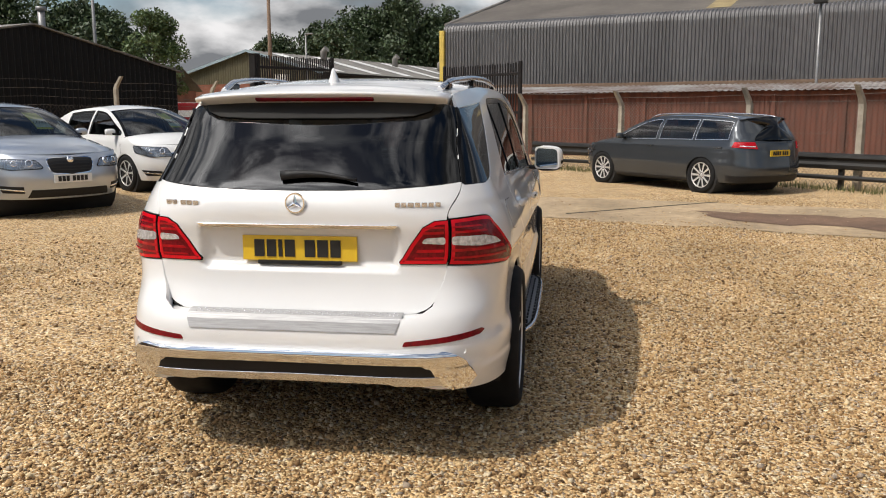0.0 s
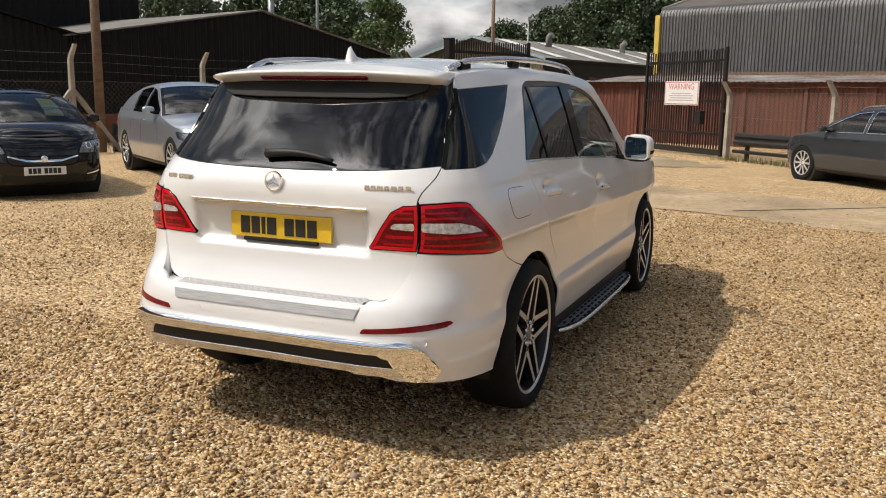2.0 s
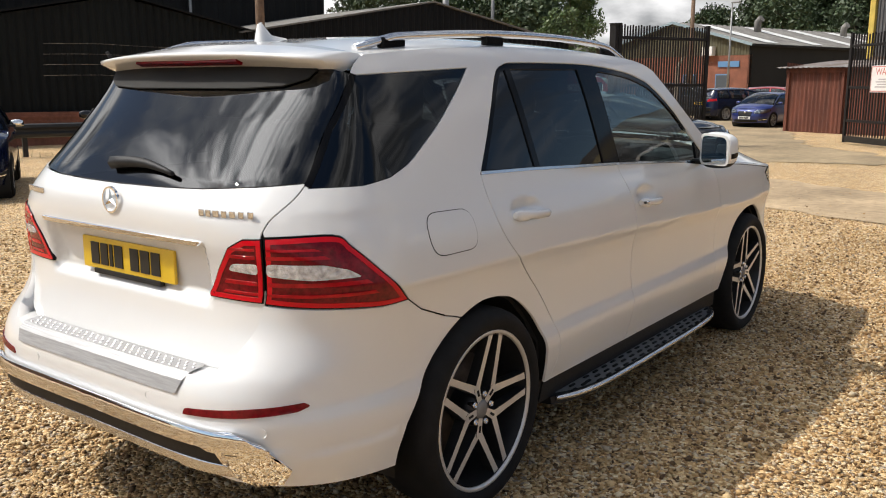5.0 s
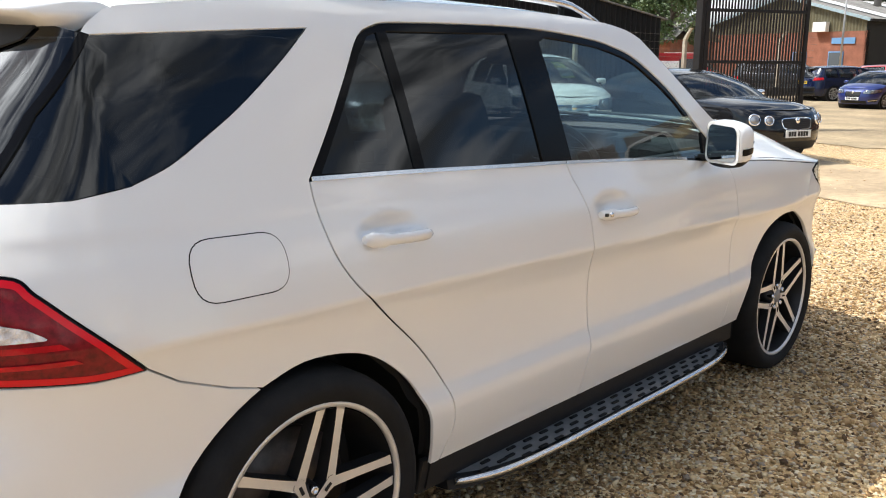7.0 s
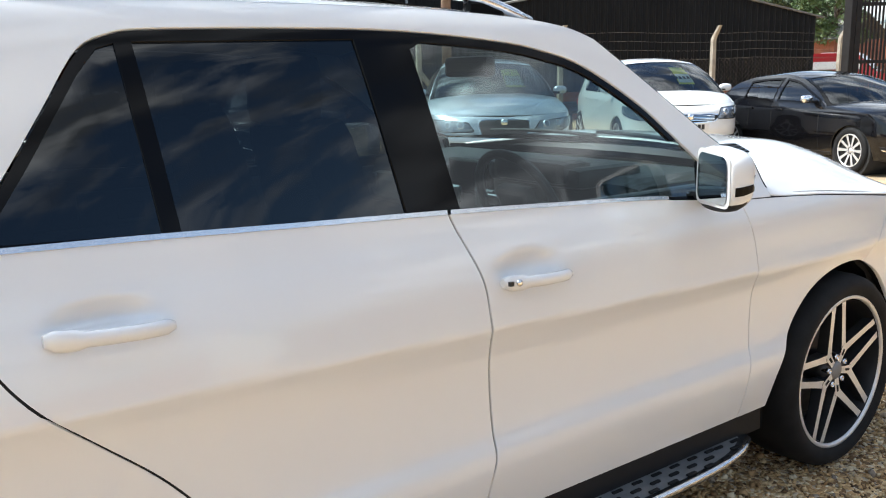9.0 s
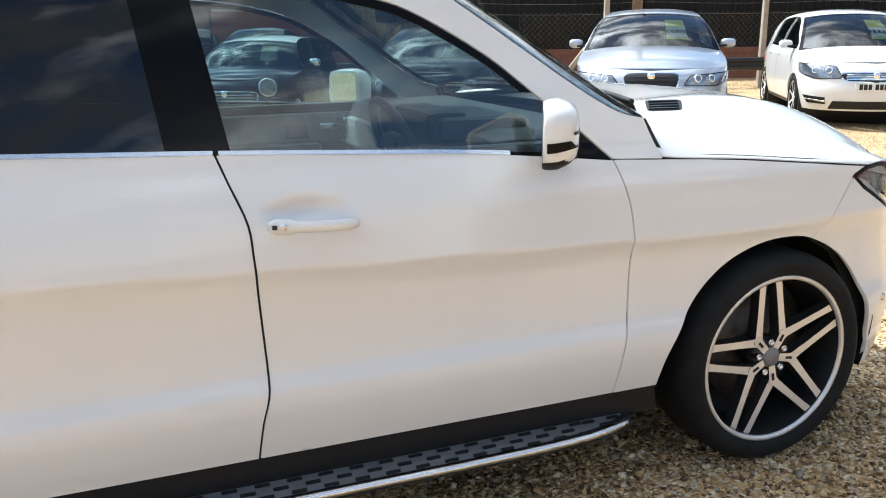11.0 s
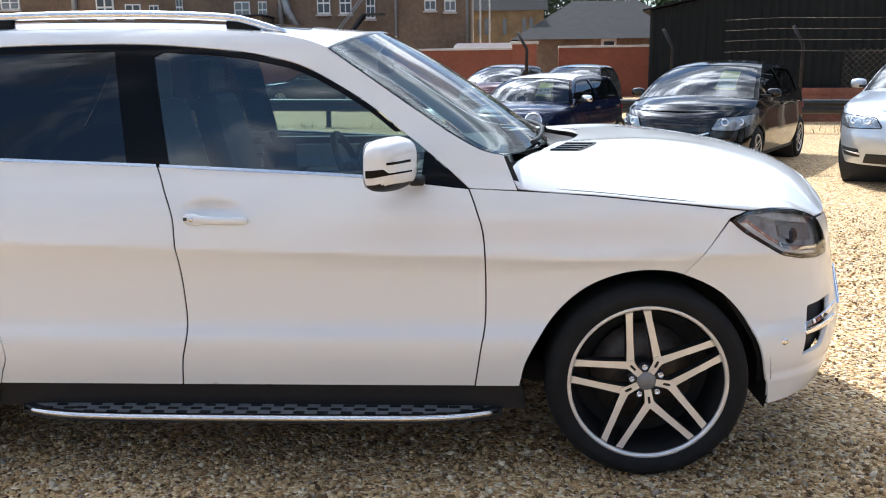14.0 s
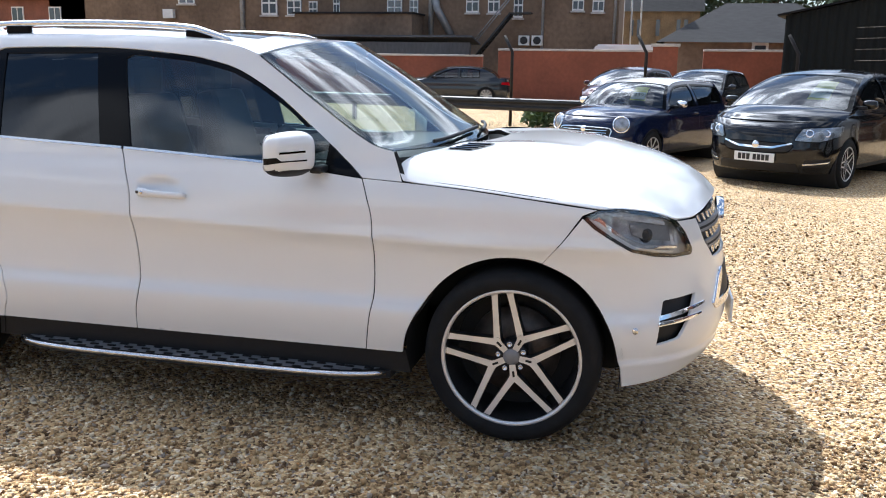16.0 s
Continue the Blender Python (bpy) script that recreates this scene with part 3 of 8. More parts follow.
# front bumper, lamp, grille
by = body.by_y
HEAD = [(1.808, 0.978), (1.864, 1.011), (by(1.951, 1.019), 1.019), (by(2.058, 1.004), 1.004), (by(2.125, 0.981), 0.981), (by(2.172, 0.957), 0.957), (by(2.212, 0.905), 0.905), (by(2.245, 0.832), 0.832), (by(2.243, 0.809), 0.809),
        (by(2.169, 0.811), 0.811), (by(2.091, 0.824), 0.824), (by(2.004, 0.848), 0.848), (1.933 if body.yf > 1.933 else by(1.933, 0.890), 0.890), (1.856, 0.936)]
head = rounded(HEAD, 0.02, 3)
hole_in = rounded([(by(2.138, 0.637), 0.637), (by(2.273, 0.646), 0.646), (by(2.249, 0.538), 0.538), (by(2.214, 0.469), 0.469), (by(2.121, 0.453), 0.453), (by(2.130, 0.545), 0.545)], 0.010, 3)
bxf = lambda x, z: body.by_x(x, z, True)
bum_f = [Vector((1.655, 0.782)), Vector((1.742, 0.89)), Vector((1.808, 0.978))] + [Vector(p) for p in HEAD[:4:-1]] + [Vector((bxf(0.70, 0.954), 0.954)), Vector((bxf(0.598, 0.950), 0.950)), Vector((bxf(0.561, 0.852), 0.852)), Vector((bxf(0.46, 0.762), 0.762)), Vector((S1, 0.752)),
        Vector((S1, 0.345)), Vector((bxf(0.53, 0.338), 0.338)), Vector((by(2.22, 0.303), 0.303)), Vector((1.998, 0.278))] + [p for p in smooth_line(ARCH_F, 4)[::-1] if p.x > 1.665]


def front_lip_map(s, z):
    p = body.at(s, z)
    k = max(0.0, min(1.0, (0.392 - z) / 0.02))
    n = Vector((p.x, p.y - 1.2, 0)).normalized()
    return p + n * (0.012 * k)


panel("front_bumper", front_lip_map, bum_f, M_WHITE, suv, one=True, holes=[hole_in], step=(0.05, 0.022), gap=0.0015)
panel("bumper_grille", side_map, inset(hole_in, -0.01), M_PLASTIC, suv, step=(0.06, 0.05), offset=-0.03, flange=0)
for q in ([(by(2.128, 0.560), 0.560), (by(2.25, 0.580), 0.580), (by(2.308, 0.594), 0.594), (by(2.310, 0.603), 0.603), (by(2.25, 0.595), 0.595), (by(2.128, 0.578), 0.578)],
          [(by(2.126, 0.537), 0.537), (by(2.25, 0.545), 0.545), (by(2.297, 0.556), 0.556), (by(2.298, 0.564), 0.564), (by(2.25, 0.560), 0.560), (by(2.126, 0.554), 0.554)]):
    panel("intake_blade", side_map, q, M_CHROME, suv, step=(0.05, 0.03), offset=0.006, flange=0.014)
panel("headlamp_housing", side_map, head, M_LAMPDARK, suv, step=(0.05, 0.03), offset=-0.035, flange=-0.03)
panel("headlamp_rim", side_map, head, M_BLACKTRIM, suv, holes=[inset(head, 0.012)], step=(0.05, 0.03), offset=-0.001, flange=0.01)
panel("headlamp_lens", side_map, inset(head, 0.002), M_LENS, suv, step=(0.05, 0.03), offset=0.0015, flange=0.0)
panel("headlamp_strip", side_map, [(1.845, 0.968), (1.88, 0.945), (by(1.96, 0.895), 0.895), (by(2.04, 0.862), 0.862), (by(2.19, 0.842), 0.842), (by(2.19, 0.857), 0.857), (by(2.05, 0.878), 0.878), (by(1.97, 0.912), 0.912), (1.90, 0.962), (1.87, 0.985)], M_CHROME, suv, step=(0.04, 0.03), offset=-0.014, flange=0.012)
panel("headlamp_mask", side_map, [(by(2.0, 0.955), 0.955), (by(2.01, 0.915), 0.915), (by(2.06, 0.898), 0.898), (by(2.17, 0.880), 0.880), (by(2.16, 0.93), 0.93), (by(2.08, 0.958), 0.958)], M_TREAD, suv, step=(0.04, 0.03), offset=-0.024, flange=0.01)
panel("light_guide", side_map, [(1.832, 0.975), (1.862, 0.952), (by(1.94, 0.898), 0.898), (by(2.01, 0.862), 0.862), (by(2.10, 0.838), 0.838), (by(2.17, 0.828), 0.828), (by(2.17, 0.834), 0.834), (by(2.10, 0.846), 0.846), (by(2.015, 0.871), 0.871), (by(1.95, 0.908), 0.908), (1.872, 0.964)], M_ALLOY, suv, step=(0.04, 0.03), offset=-0.008, flange=0.010)
panel("top_reflector", side_map, [(1.90, 0.996), (by(1.98, 0.975), 0.975), (by(2.06, 0.962), 0.962), (by(2.14, 0.945), 0.945), (by(2.13, 0.968), 0.968), (by(2.055, 0.990), 0.990), (by(1.96, 1.005), 1.005)], M_LAMPBOWL, suv, step=(0.04, 0.03), offset=-0.018, flange=0.010)
for sx in (1, -1):
    for yy, zz, r in ((2.075, 0.905, 0.036),):
        p = body.at(by(yy, zz), zz)
        n = (body.at(by(yy, zz) + 0.01, zz) - p).cross(Vector((0, 0, 1))).normalized()
        n = n if n.x > 0 else -n
        bm = bmesh.new()
        bmesh.ops.create_uvsphere(bm, u_segments=20, v_segments=10, radius=r)
        bmesh.ops.transform(bm, matrix=Matrix.Translation((sx * (p.x - 0.050 * n.x), p.y - 0.050 * n.y, zz)), verts=bm.verts)
        part("projector", bm, M_BLACKTRIM, suv, smooth=True)
panel("grille", side_map, [(bxf(0.594, 0.948), 0.948), (bxf(0.28, 0.980), 0.980), (S1, 0.985), (S1, 0.755), (bxf(0.464, 0.766), 0.766), (bxf(0.558, 0.852), 0.852)], M_PLASTIC, suv, one=True, step=(0.08, 0.05), offset=-0.035, flange=-0.02)
for z0, xo in ((0.805, 0.50), (0.885, 0.565)):
    panel("grille_bar", side_map, [(bxf(xo, z0), z0), (S1, z0), (S1, z0 + 0.034), (bxf(xo + 0.01, z0), z0 + 0.034)], M_TREAD, suv, one=True, step=(0.1, 0.05), offset=-0.006, flange=0.02)
    panel("grille_inlay", side_map, [(bxf(xo, z0), z0 + 0.012), (S1, z0 + 0.012), (S1, z0 + 0.022), (bxf(xo + 0.005, z0), z0 + 0.022)], M_DARK, suv, one=True, step=(0.1, 0.05), offset=-0.005, flange=0.002)
for k in range(8):
    for z0, xo in ((0.772, 0.45), (0.847, 0.53), (0.926, 0.57)):
        x0 = 0.06 + 0.068 * k
        if x0 > xo:
            continue
        panel("grille_fin", side_map, [(bxf(x0, z0), z0), (bxf(max(0.01, x0 - 0.012), z0), z0), (bxf(max(0.01, x0 - 0.002), z0 + 0.03), z0 + 0.03), (bxf(x0 + 0.010, z0 + 0.03), z0 + 0.03)], M_SATIN, suv, step=(0.05, 0.05), offset=-0.012, flange=0.012)
lt = lathe("grille_emblem", [(0.0, 0.012), (0.075, 0.012), (0.085, 0.016), (0.095, 0.012), (0.098, -0.02)], M_CHROME, suv, 32)
lt.matrix_local = pose(0, 2.395, 0.865, 0, 0, 90)
panel("lower_grille", side_map, [(bxf(0.40, 0.69), 0.69), (S1, 0.695), (S1, 0.575), (bxf(0.52, 0.575), 0.575)], M_PLASTIC, suv, one=True, step=(0.1, 0.05), offset=0.004, flange=0.01)
panel("skid_trim", side_map, [(bxf(0.37, 0.70), 0.70), (bxf(0.43, 0.675), 0.675), (bxf(0.545, 0.575), 0.575), (bxf(0.525, 0.55), 0.55), (S1, 0.54), (S1, 0.575), (bxf(0.49, 0.58), 0.58), (bxf(0.38, 0.665), 0.665)], M_CHROME, suv, one=True, step=(0.1, 0.05), offset=0.010, flange=0.02)
box("front_plate", (0, 2.462, 0.47), (0.52, 0.012, 0.112), M_WPLATE, suv, 0.003)

# bonnet
B_EDGE = [(0.86, 1.115), (1.062, 1.0835), (1.346, 1.0645), (1.645, 1.0345), (1.868, 1.0105), (2.0, 1.012), (2.15, 1.0)]


LEAD_Y = [(0.0, 2.372), (0.29, 2.342), (0.65, 2.258), (0.80, 2.172), (0.856, 2.125), (0.917, 2.058), (0.979, 1.951), (1.0, 1.868)]
LEAD_Z = [(0.0, 0.990), (0.29, 0.984), (0.65, 0.954), (0.80, 0.961), (0.856, 0.984), (0.917, 1.007), (0.979, 1.021), (1.0, 1.0105)]


def bonnet_front(u):
    return table(LEAD_Y, abs(u))


def bonnet_map(u, v):
    a = abs(u)
    y0, y1 = 1.018 + 0.34 * max(0.0, 1 - u * u) ** 1.5 + 0.050 * max(0.0, min(1.0, (a - 0.95) / 0.05)), bonnet_front(u)
    y = y0 + (y1 - y0) * v
    ye = min(1.868, 1.062 + (1.868 - 1.062) * v)
    xe = body.side(ye, table(B_EDGE, ye)) + 0.001
    ze = table(B_EDGE, ye)
    h = table([(0.0, 0.138), (0.3, 0.160), (0.6, 0.145), (0.82, 0.10), (0.94, 0.045), (1.0, -0.015)], v)
    nose = table([(0.0, 0), (0.8, 0), (1.0, -0.005)], v)
    p = table([(0.0, 17.0), (0.08, 11.0), (0.25, 6.0), (0.6, 3.6), (1.0, 2.6)], v)
    ridge = 0.010 * math.exp(-((a - 0.52) / 0.10) ** 2) * (1 - 0.6 * v)
    return Vector((xe * u, y, ze + h * (1 - a ** p) * (1 - 0.36 * a * a * max(0.0, 1 - 2.2 * v)) + ridge * (1 - v ** 4) + nose + (table(LEAD_Z, a) - (0.9905 + 0.015 * a ** 2.6)) * max(0.0, (v - 0.5) / 0.5) ** 2))


bo = patch_mesh(lambda w, v: bonnet_map(w * (1.42 - 0.42 * w * w), v), [(-0.966, 0.003), (0.966, 0.003), (0.966, 0.992), (-0.966, 0.992)], step=(0.032, 0.03), flange=0.010, side=1)
raw("bonnet", bo[0], bo[1], M_WHITE, suv, bo[2])
for sx in (1, -1):
    q = [(0.53, 0.042), (0.70, 0.034), (0.72, 0.158), (0.57, 0.175)]
    q = rounded([(sx * a, b) for a, b in q], 0.03, 3)
    if sx < 0:
        q = q[::-1]
    pm = patch_mesh(bonnet_map, q, step=(0.06, 0.04), flange=0.0, offset=0.002)
    raw("bonnet_vent", pm[0], pm[1], M_PLASTIC, suv, pm[2])
    for k in range(4):
        u0 = 0.566 + 0.036 * k
        q2 = [(sx * a, b) for a, b in ((u0, 0.052 - 0.003 * k), (u0 + 0.010, 0.052 - 0.003 * k), (u0 + 0.038, 0.158 - 0.004 * k), (u0 + 0.028, 0.158 - 0.004 * k))]
        pm = patch_mesh(bonnet_map, q2 if sx > 0 else q2[::-1], step=(0.06, 0.04), flange=0.006, offset=0.007)
        raw("vent_slat", pm[0], pm[1], M_BLACKTRIM, suv, pm[2])

# windscreen, cowl, roof
ws = smooth_line([Vector(p) for p in WS_EDGE], 6)


def ws_edge(v):
    k = (1 - v) * (len(ws) - 1)
    i = min(int(k), len(ws) - 2)
    return ws[i].lerp(ws[i + 1], k - i)


def screen_map(u, v):
    e = ws_edge(max(0, min(1, v)))
    c = Vector((0, 1.225 + (0.515 - 1.225) * v, 1.205 + (1.668 - 1.205) * v + 0.02 * math.sin(math.pi * v)))
    a = u * u * (0.75 + 0.25 * u * u)
    return Vector(((body.side(e.x, e.y) + 0.002) * u, c.y + (e.x - c.y) * a, c.z + (e.y - c.z) * a))


pm = patch_mesh(screen_map, [(-0.99, 0.01), (0.99, 0.01), (0.99, 0.99), (-0.99, 0.99)], step=(0.08, 0.08), flange=0.006, side=-1)
raw("windscreen", pm[0], pm[1], M_SCREEN, suv, pm[2])
pm = patch_mesh(screen_map, [(-0.995, 0.0), (0.995, 0.0), (0.995, 0.995), (-0.995, 0.995)], holes=[rounded([(-0.955, 0.06), (0.955, 0.06), (0.955, 0.95), (-0.955, 0.95)], 0.05)], step=(0.08, 0.08), flange=0.0, offset=-0.003, side=-1)
raw("windscreen_border", pm[0], pm[1], M_BLACKTRIM, suv, pm[2])


def cowl_map(u, v):
    a, b = screen_map(u, 0.0), bonnet_map(u, 0.0)
    p = a.lerp(b, v)
    p.z -= 0.030 + 0.04 * math.sin(math.pi * v)
    return p


pm = patch_mesh(cowl_map, [(-0.97, 0), (0.97, 0), (0.97, 1), (-0.97, 1)], step=(0.08, 0.25), flange=0)
raw("cowl", pm[0], pm[1], M_PLASTIC, suv, pm[2])
for x0, x1 in ((0.62, -0.02), (-0.05, -0.62)):
    pts = []
    for k in range(9):
        f = k / 8
        u = (x0 + (x1 - x0) * f) / 0.86
        p = screen_map(u, 0.025 + 0.035 * math.sin(math.pi * f * 0.5)) + Vector((0, 0.012, 0.018))
        pts.append(p)
    tube("wiper", pts, 0.009, M_PLASTIC, suv, 6)
re_line = smooth_line([Vector(p) for p in ROOF_EDGE], 6)


def roof_edge(v):
    k = v * (len(re_line) - 1)
    i = min(int(k), len(re_line) - 2)
    return re_line[i].lerp(re_line[i + 1], k - i)


def roof_map(u, v):
    v = max(0.0, min(1.0, v))
    e = roof_edge(v)
    a = abs(u)
    yc = 0.515 + (-1.745 - 0.515) * v
    c = table([(0.0, 0.076), (0.12, 0.068), (0.5, 0.056), (1.0, 0.052)], v)
    y = yc + (e.x - yc) * a ** 2
    return Vector(((body.side(e.x, e.y) - 0.0005) * u, y, e.y + c * (1 - a ** 2.6)))


pm = patch_mesh(roof_map, [(-0.998, 0.003), (0.998, 0.003), (0.998, 0.985), (-0.998, 0.985)], step=(0.06, 0.03), flange=0.012, side=-1)
raw("roof", pm[0], pm[1], M_WHITE, suv, pm[2])
pm = patch_mesh(roof_map, rounded([(-0.72, 0.12), (0.72, 0.12), (0.72, 0.62), (-0.72, 0.62)], 0.05), step=(0.08, 0.05), flange=0.0, offset=0.002, side=-1)
raw("glass_sunroof", pm[0], pm[1], M_BLACKTRIM, suv, pm[2])

# roof rails
for sx in (1, -1):
    pts, rad = [], []
    for k in range(33):
        f = k / 32
        y = 0.20 - 1.84 * f
        ze = table([(-1.9, 1.60), (-1.7, 1.642), (-1.4, 1.666), (-1.0, 1.69), (-0.6, 1.697), (-0.2, 1.69), (0.1, 1.668), (0.27, 1.636)], y)
        lift = 0.034 * min(1.0, math.sin(math.pi * f) * 3.2)
        pts.append((sx * table([(-1.7, 0.535), (-1.4, 0.575), (-1.1, 0.610), (-0.6, 0.642), (0.2, 0.652)], y), y, ze + lift - 0.004))
        rad.append(0.015)
    rail = tube("roof_rail", pts, 0.016, M_SATIN, suv, 10, "silver roof rail", rad)
    for y in (-1.47, -0.92, 0.04):
        ze = table([(-1.9, 1.60), (-1.7, 1.642), (-1.4, 1.666), (-1.0, 1.69), (-0.6, 1.697), (-0.2, 1.69), (0.1, 1.668)], y)
        ft = box("rail_foot", (sx * table([(-1.7, 0.533), (-1.4, 0.571), (-1.1, 0.606), (-0.6, 0.638), (0.2, 0.648)], y), y, ze + 0.004), (0.026, 0.13, 0.045), M_BLACKTRIM, rail, 0.01)

# aerial fin
bm = bmesh.new()
fin_prof = [(-1.585, 1.684), (-1.578, 1.748), (-1.562, 1.757), (-1.548, 1.738), (-1.52, 1.710), (-1.45, 1.702), (-1.42, 1.694)]
ring_l, ring_r = [], []
for y, z in fin_prof:
    w = 0.003 + 0.012 * max(0.0, (1.757 - z) / 0.07)
    ring_l.append(bm.verts.new((-w, y, z)))
    ring_r.append(bm.verts.new((w, y, z)))
for i in range(len(fin_prof) - 1):
    bm.faces.new((ring_l[i], ring_r[i], ring_r[i + 1], ring_l[i + 1])).smooth = True
for sx in (-1, 1):
    src = ring_l if sx < 0 else ring_r
    base = [bm.verts.new((sx * 0.024, y, 1.685)) for y, z in fin_prof]
    for i in range(len(fin_prof) - 1):
        bm.faces.new((src[i], src[i + 1], base[i + 1], base[i])).smooth = True
bmesh.ops.recalc_face_normals(bm, faces=bm.faces[:])
part("aerial_fin", bm, M_WHITE, suv)

# tailgate, rear glass, spoiler
win_base = [Vector((body.by_x(x, z), z)) for x, z in ((0.703, 1.238), (0.58, 1.226), (0.40, 1.214), (0.20, 1.208))] + [Vector((S0, 1.206))]
lower_gate = [Vector((S0, 0.676))] + gate_low[::-1][1:] + [p for p in gate_top[::-1] if p.y < 1.232][1:] + win_base
# black strip that paints the shade in the tailgate gap
gap_shade(GATE[4:11], 0.007, -0.008, M_DARK, "tailgate_gap_shade")
tailgate = panel("tailgate", gate_map, lower_gate, M_WHITE, suv, one=True, step=(0.03, 0.018), gap=0.0024)
glass_poly = win_base[::-1] + [p for p in gate_top[::-1] if 1.245 < p.y] + [Vector((body.by_x(0.55, 1.590), 1.590)), Vector((S0, 1.61))]
panel("rear_window", side_map, glass_poly, M_PRIVACY, suv, one=True, step=(0.05, 0.04), offset=-0.004, flange=0.008, gap=0.003)
chrome_strip = [(body.by_x(0.43, 1.05), 1.048), (S0, 1.048), (S0, 1.062), (body.by_x(0.45, 1.062), 1.062)]
panel("tailgate_handle_strip", side_map, chrome_strip, M_CHROME, tailgate, one=True, step=(0.06, 0.02), offset=0.010, flange=0.016)
plate = box("rear_plate", (0.0, -2.188, 0.9505), (0.52, 0.012, 0.111), M_YPLATE, suv, 0.003, label="yellow rear number plate with black characters")
xs = -0.205
for w in (0.046, 0.042, 0.018, 0.046, 0.0, 0.046, 0.048, 0.046):
    if w:
        box("plate_character", (xs + w / 2, -2.1955, 0.9505), (w, 0.004, 0.076), M_INK, plate)
        xs += w + 0.011
    else:
        xs += 0.034
box("plate_surround", (0.0, -2.190, 0.888), (0.38, 0.02, 0.018), M_PLASTIC, plate, 0.003)
# emblem: a plain ring with three arms, and badge strips
bm = bmesh.new()
for k in range(40):
    a0, a1 = 2 * math.pi * k / 40, 2 * math.pi * (k + 1) / 40
    for r0, r1 in ((0.038, 0.044),):
        q = [bm.verts.new((r * math.cos(a), dy, r * math.sin(a))) for a in (a0, a1) for r, dy in ((r0, -0.004), (r1, -0.004), (r1 + 0.001, 0.004), (r0, 0.004))]
        bm.faces.new((q[0], q[1], q[5], q[4]))
        bm.faces.new((q[1], q[2], q[6], q[5]))
        bm.faces.new((q[3], q[0], q[4], q[7]))
for k in range(3):
    a = math.pi / 2 + k * 2 * math.pi / 3
    d, n2 = Vector((math.cos(a), 0, math.sin(a))), Vector((-math.sin(a), 0, math.cos(a)))
    c0, tip = bm.verts.new((0, -0.007, 0)), bm.verts.new(d * 0.040 + Vector((0, -0.002, 0)))
    for sg in (1, -1):
        w = bm.verts.new(d * 0.004 + n2 * 0.009 * sg)
        bm.faces.new((c0, tip, w) if sg > 0 else (c0, w, tip))
bmesh.ops.recalc_face_normals(bm, faces=bm.faces[:])
emb = part("emblem", bm, M_CHROME, tailgate, "round chrome emblem")
emb.location = (0, -2.236, 1.154)
for x0, ws_ in ((-0.61, (0.030, 0.020, 0.0, 0.026, 0.026, 0.026)), (0.435, (0.022, 0.022, 0.026, 0.022, 0.024, 0.022, 0.024))):
    for w in ws_:
        if w:
            xx = x0 + w / 2
            p = body.at(body.by_x(abs(xx), 1.145), 1.145)
            box("badge_stroke", (xx, p.y - 0.003, 1.150), (w, 0.005, 0.021), M_SATIN, tailgate, 0.002)
            x0 += w + 0.005
        else:
            x0 += 0.016
# rear wiper
pts = []
for k in range(8):
    f = k / 7
    x = 0.02 + 0.34 * f - 0.10
    z = 1.262 + 0.018 * math.sin(math.pi * (1 - f) * 0.9) - 0.012 * f
    p = body.at(body.by_x(abs(x), z), z)
    pts.append((x, p.y - 0.018, z))
wip = tube("rear_wiper", pts, 0.016, M_PLASTIC, suv, 6, radii=[0.024, 0.022, 0.020, 0.018, 0.015, 0.012, 0.010, 0.008])
# spoiler
verts, faces = [], []
NU = 24
prof_n = 9
for i in range(NU + 1):
    u = -1 + 2 * i / NU
    a = abs(u)
    x = 0.688 * u
    rz = roof_map(u * 0.985, 0.985).z
    y_lip = -1.956 + 0.055 * a ** 2 + 0.045 * a ** 12
    z_lip = 1.632 - 0.022 * a ** 2.5
    y_in = -1.742 + 0.045 * a * a
    tb = [(y_in + 0.03, rz + 0.001 - 0.012), (y_in, rz + 0.002), (y_in - 0.07, (rz + z_lip) / 2 + 0.008), (y_lip + 0.02, z_lip + 0.003), (y_lip, z_lip - 0.003), (y_lip + 0.003, z_lip - 0.013), (y_lip + 0.03, z_lip - 0.024),
          (y_lip + 0.07, z_lip - 0.040), (min(y_lip + 0.10, -1.765), z_lip - 0.050)]
    verts += [Vector((u * (0.612 if i2 < 2 else 0.610 if i2 < 3 else 0.602 if i2 < 7 else 0.595), yy, zz)) for i2, (yy, zz) in enumerate(tb)]
for i in range(NU):
    for k in range(prof_n - 1):
        faces.append((i * prof_n + k, i * prof_n + k + 1, (i + 1) * prof_n + k + 1, (i + 1) * prof_n + k))
faces += [tuple(range(prof_n)), tuple(NU * prof_n + k for k in range(prof_n))[::-1]]
spo = raw("rear_spoiler", verts, faces, M_WHITE, suv)
bm = bmesh.new()
bm.from_mesh(spo.data)
bmesh.ops.recalc_face_normals(bm, faces=bm.faces[:])
bm.to_mesh(spo.data)
bm.free()
bm = bmesh.new()
bm_box(bm, (0, 0, 0), (0.56, 0.03, 0.018), 0.005, Matrix.Rotation(radians(-24), 4, "X"))
for v in bm.verts:
    v.co.y += 0.050 * (v.co.x / 0.60) ** 2
bmesh.ops.translate(bm, vec=(0, -1.918, 1.602), verts=bm.verts)
part("brake_light", bm, M_REDDARK, spo, "long red high-level brake light")

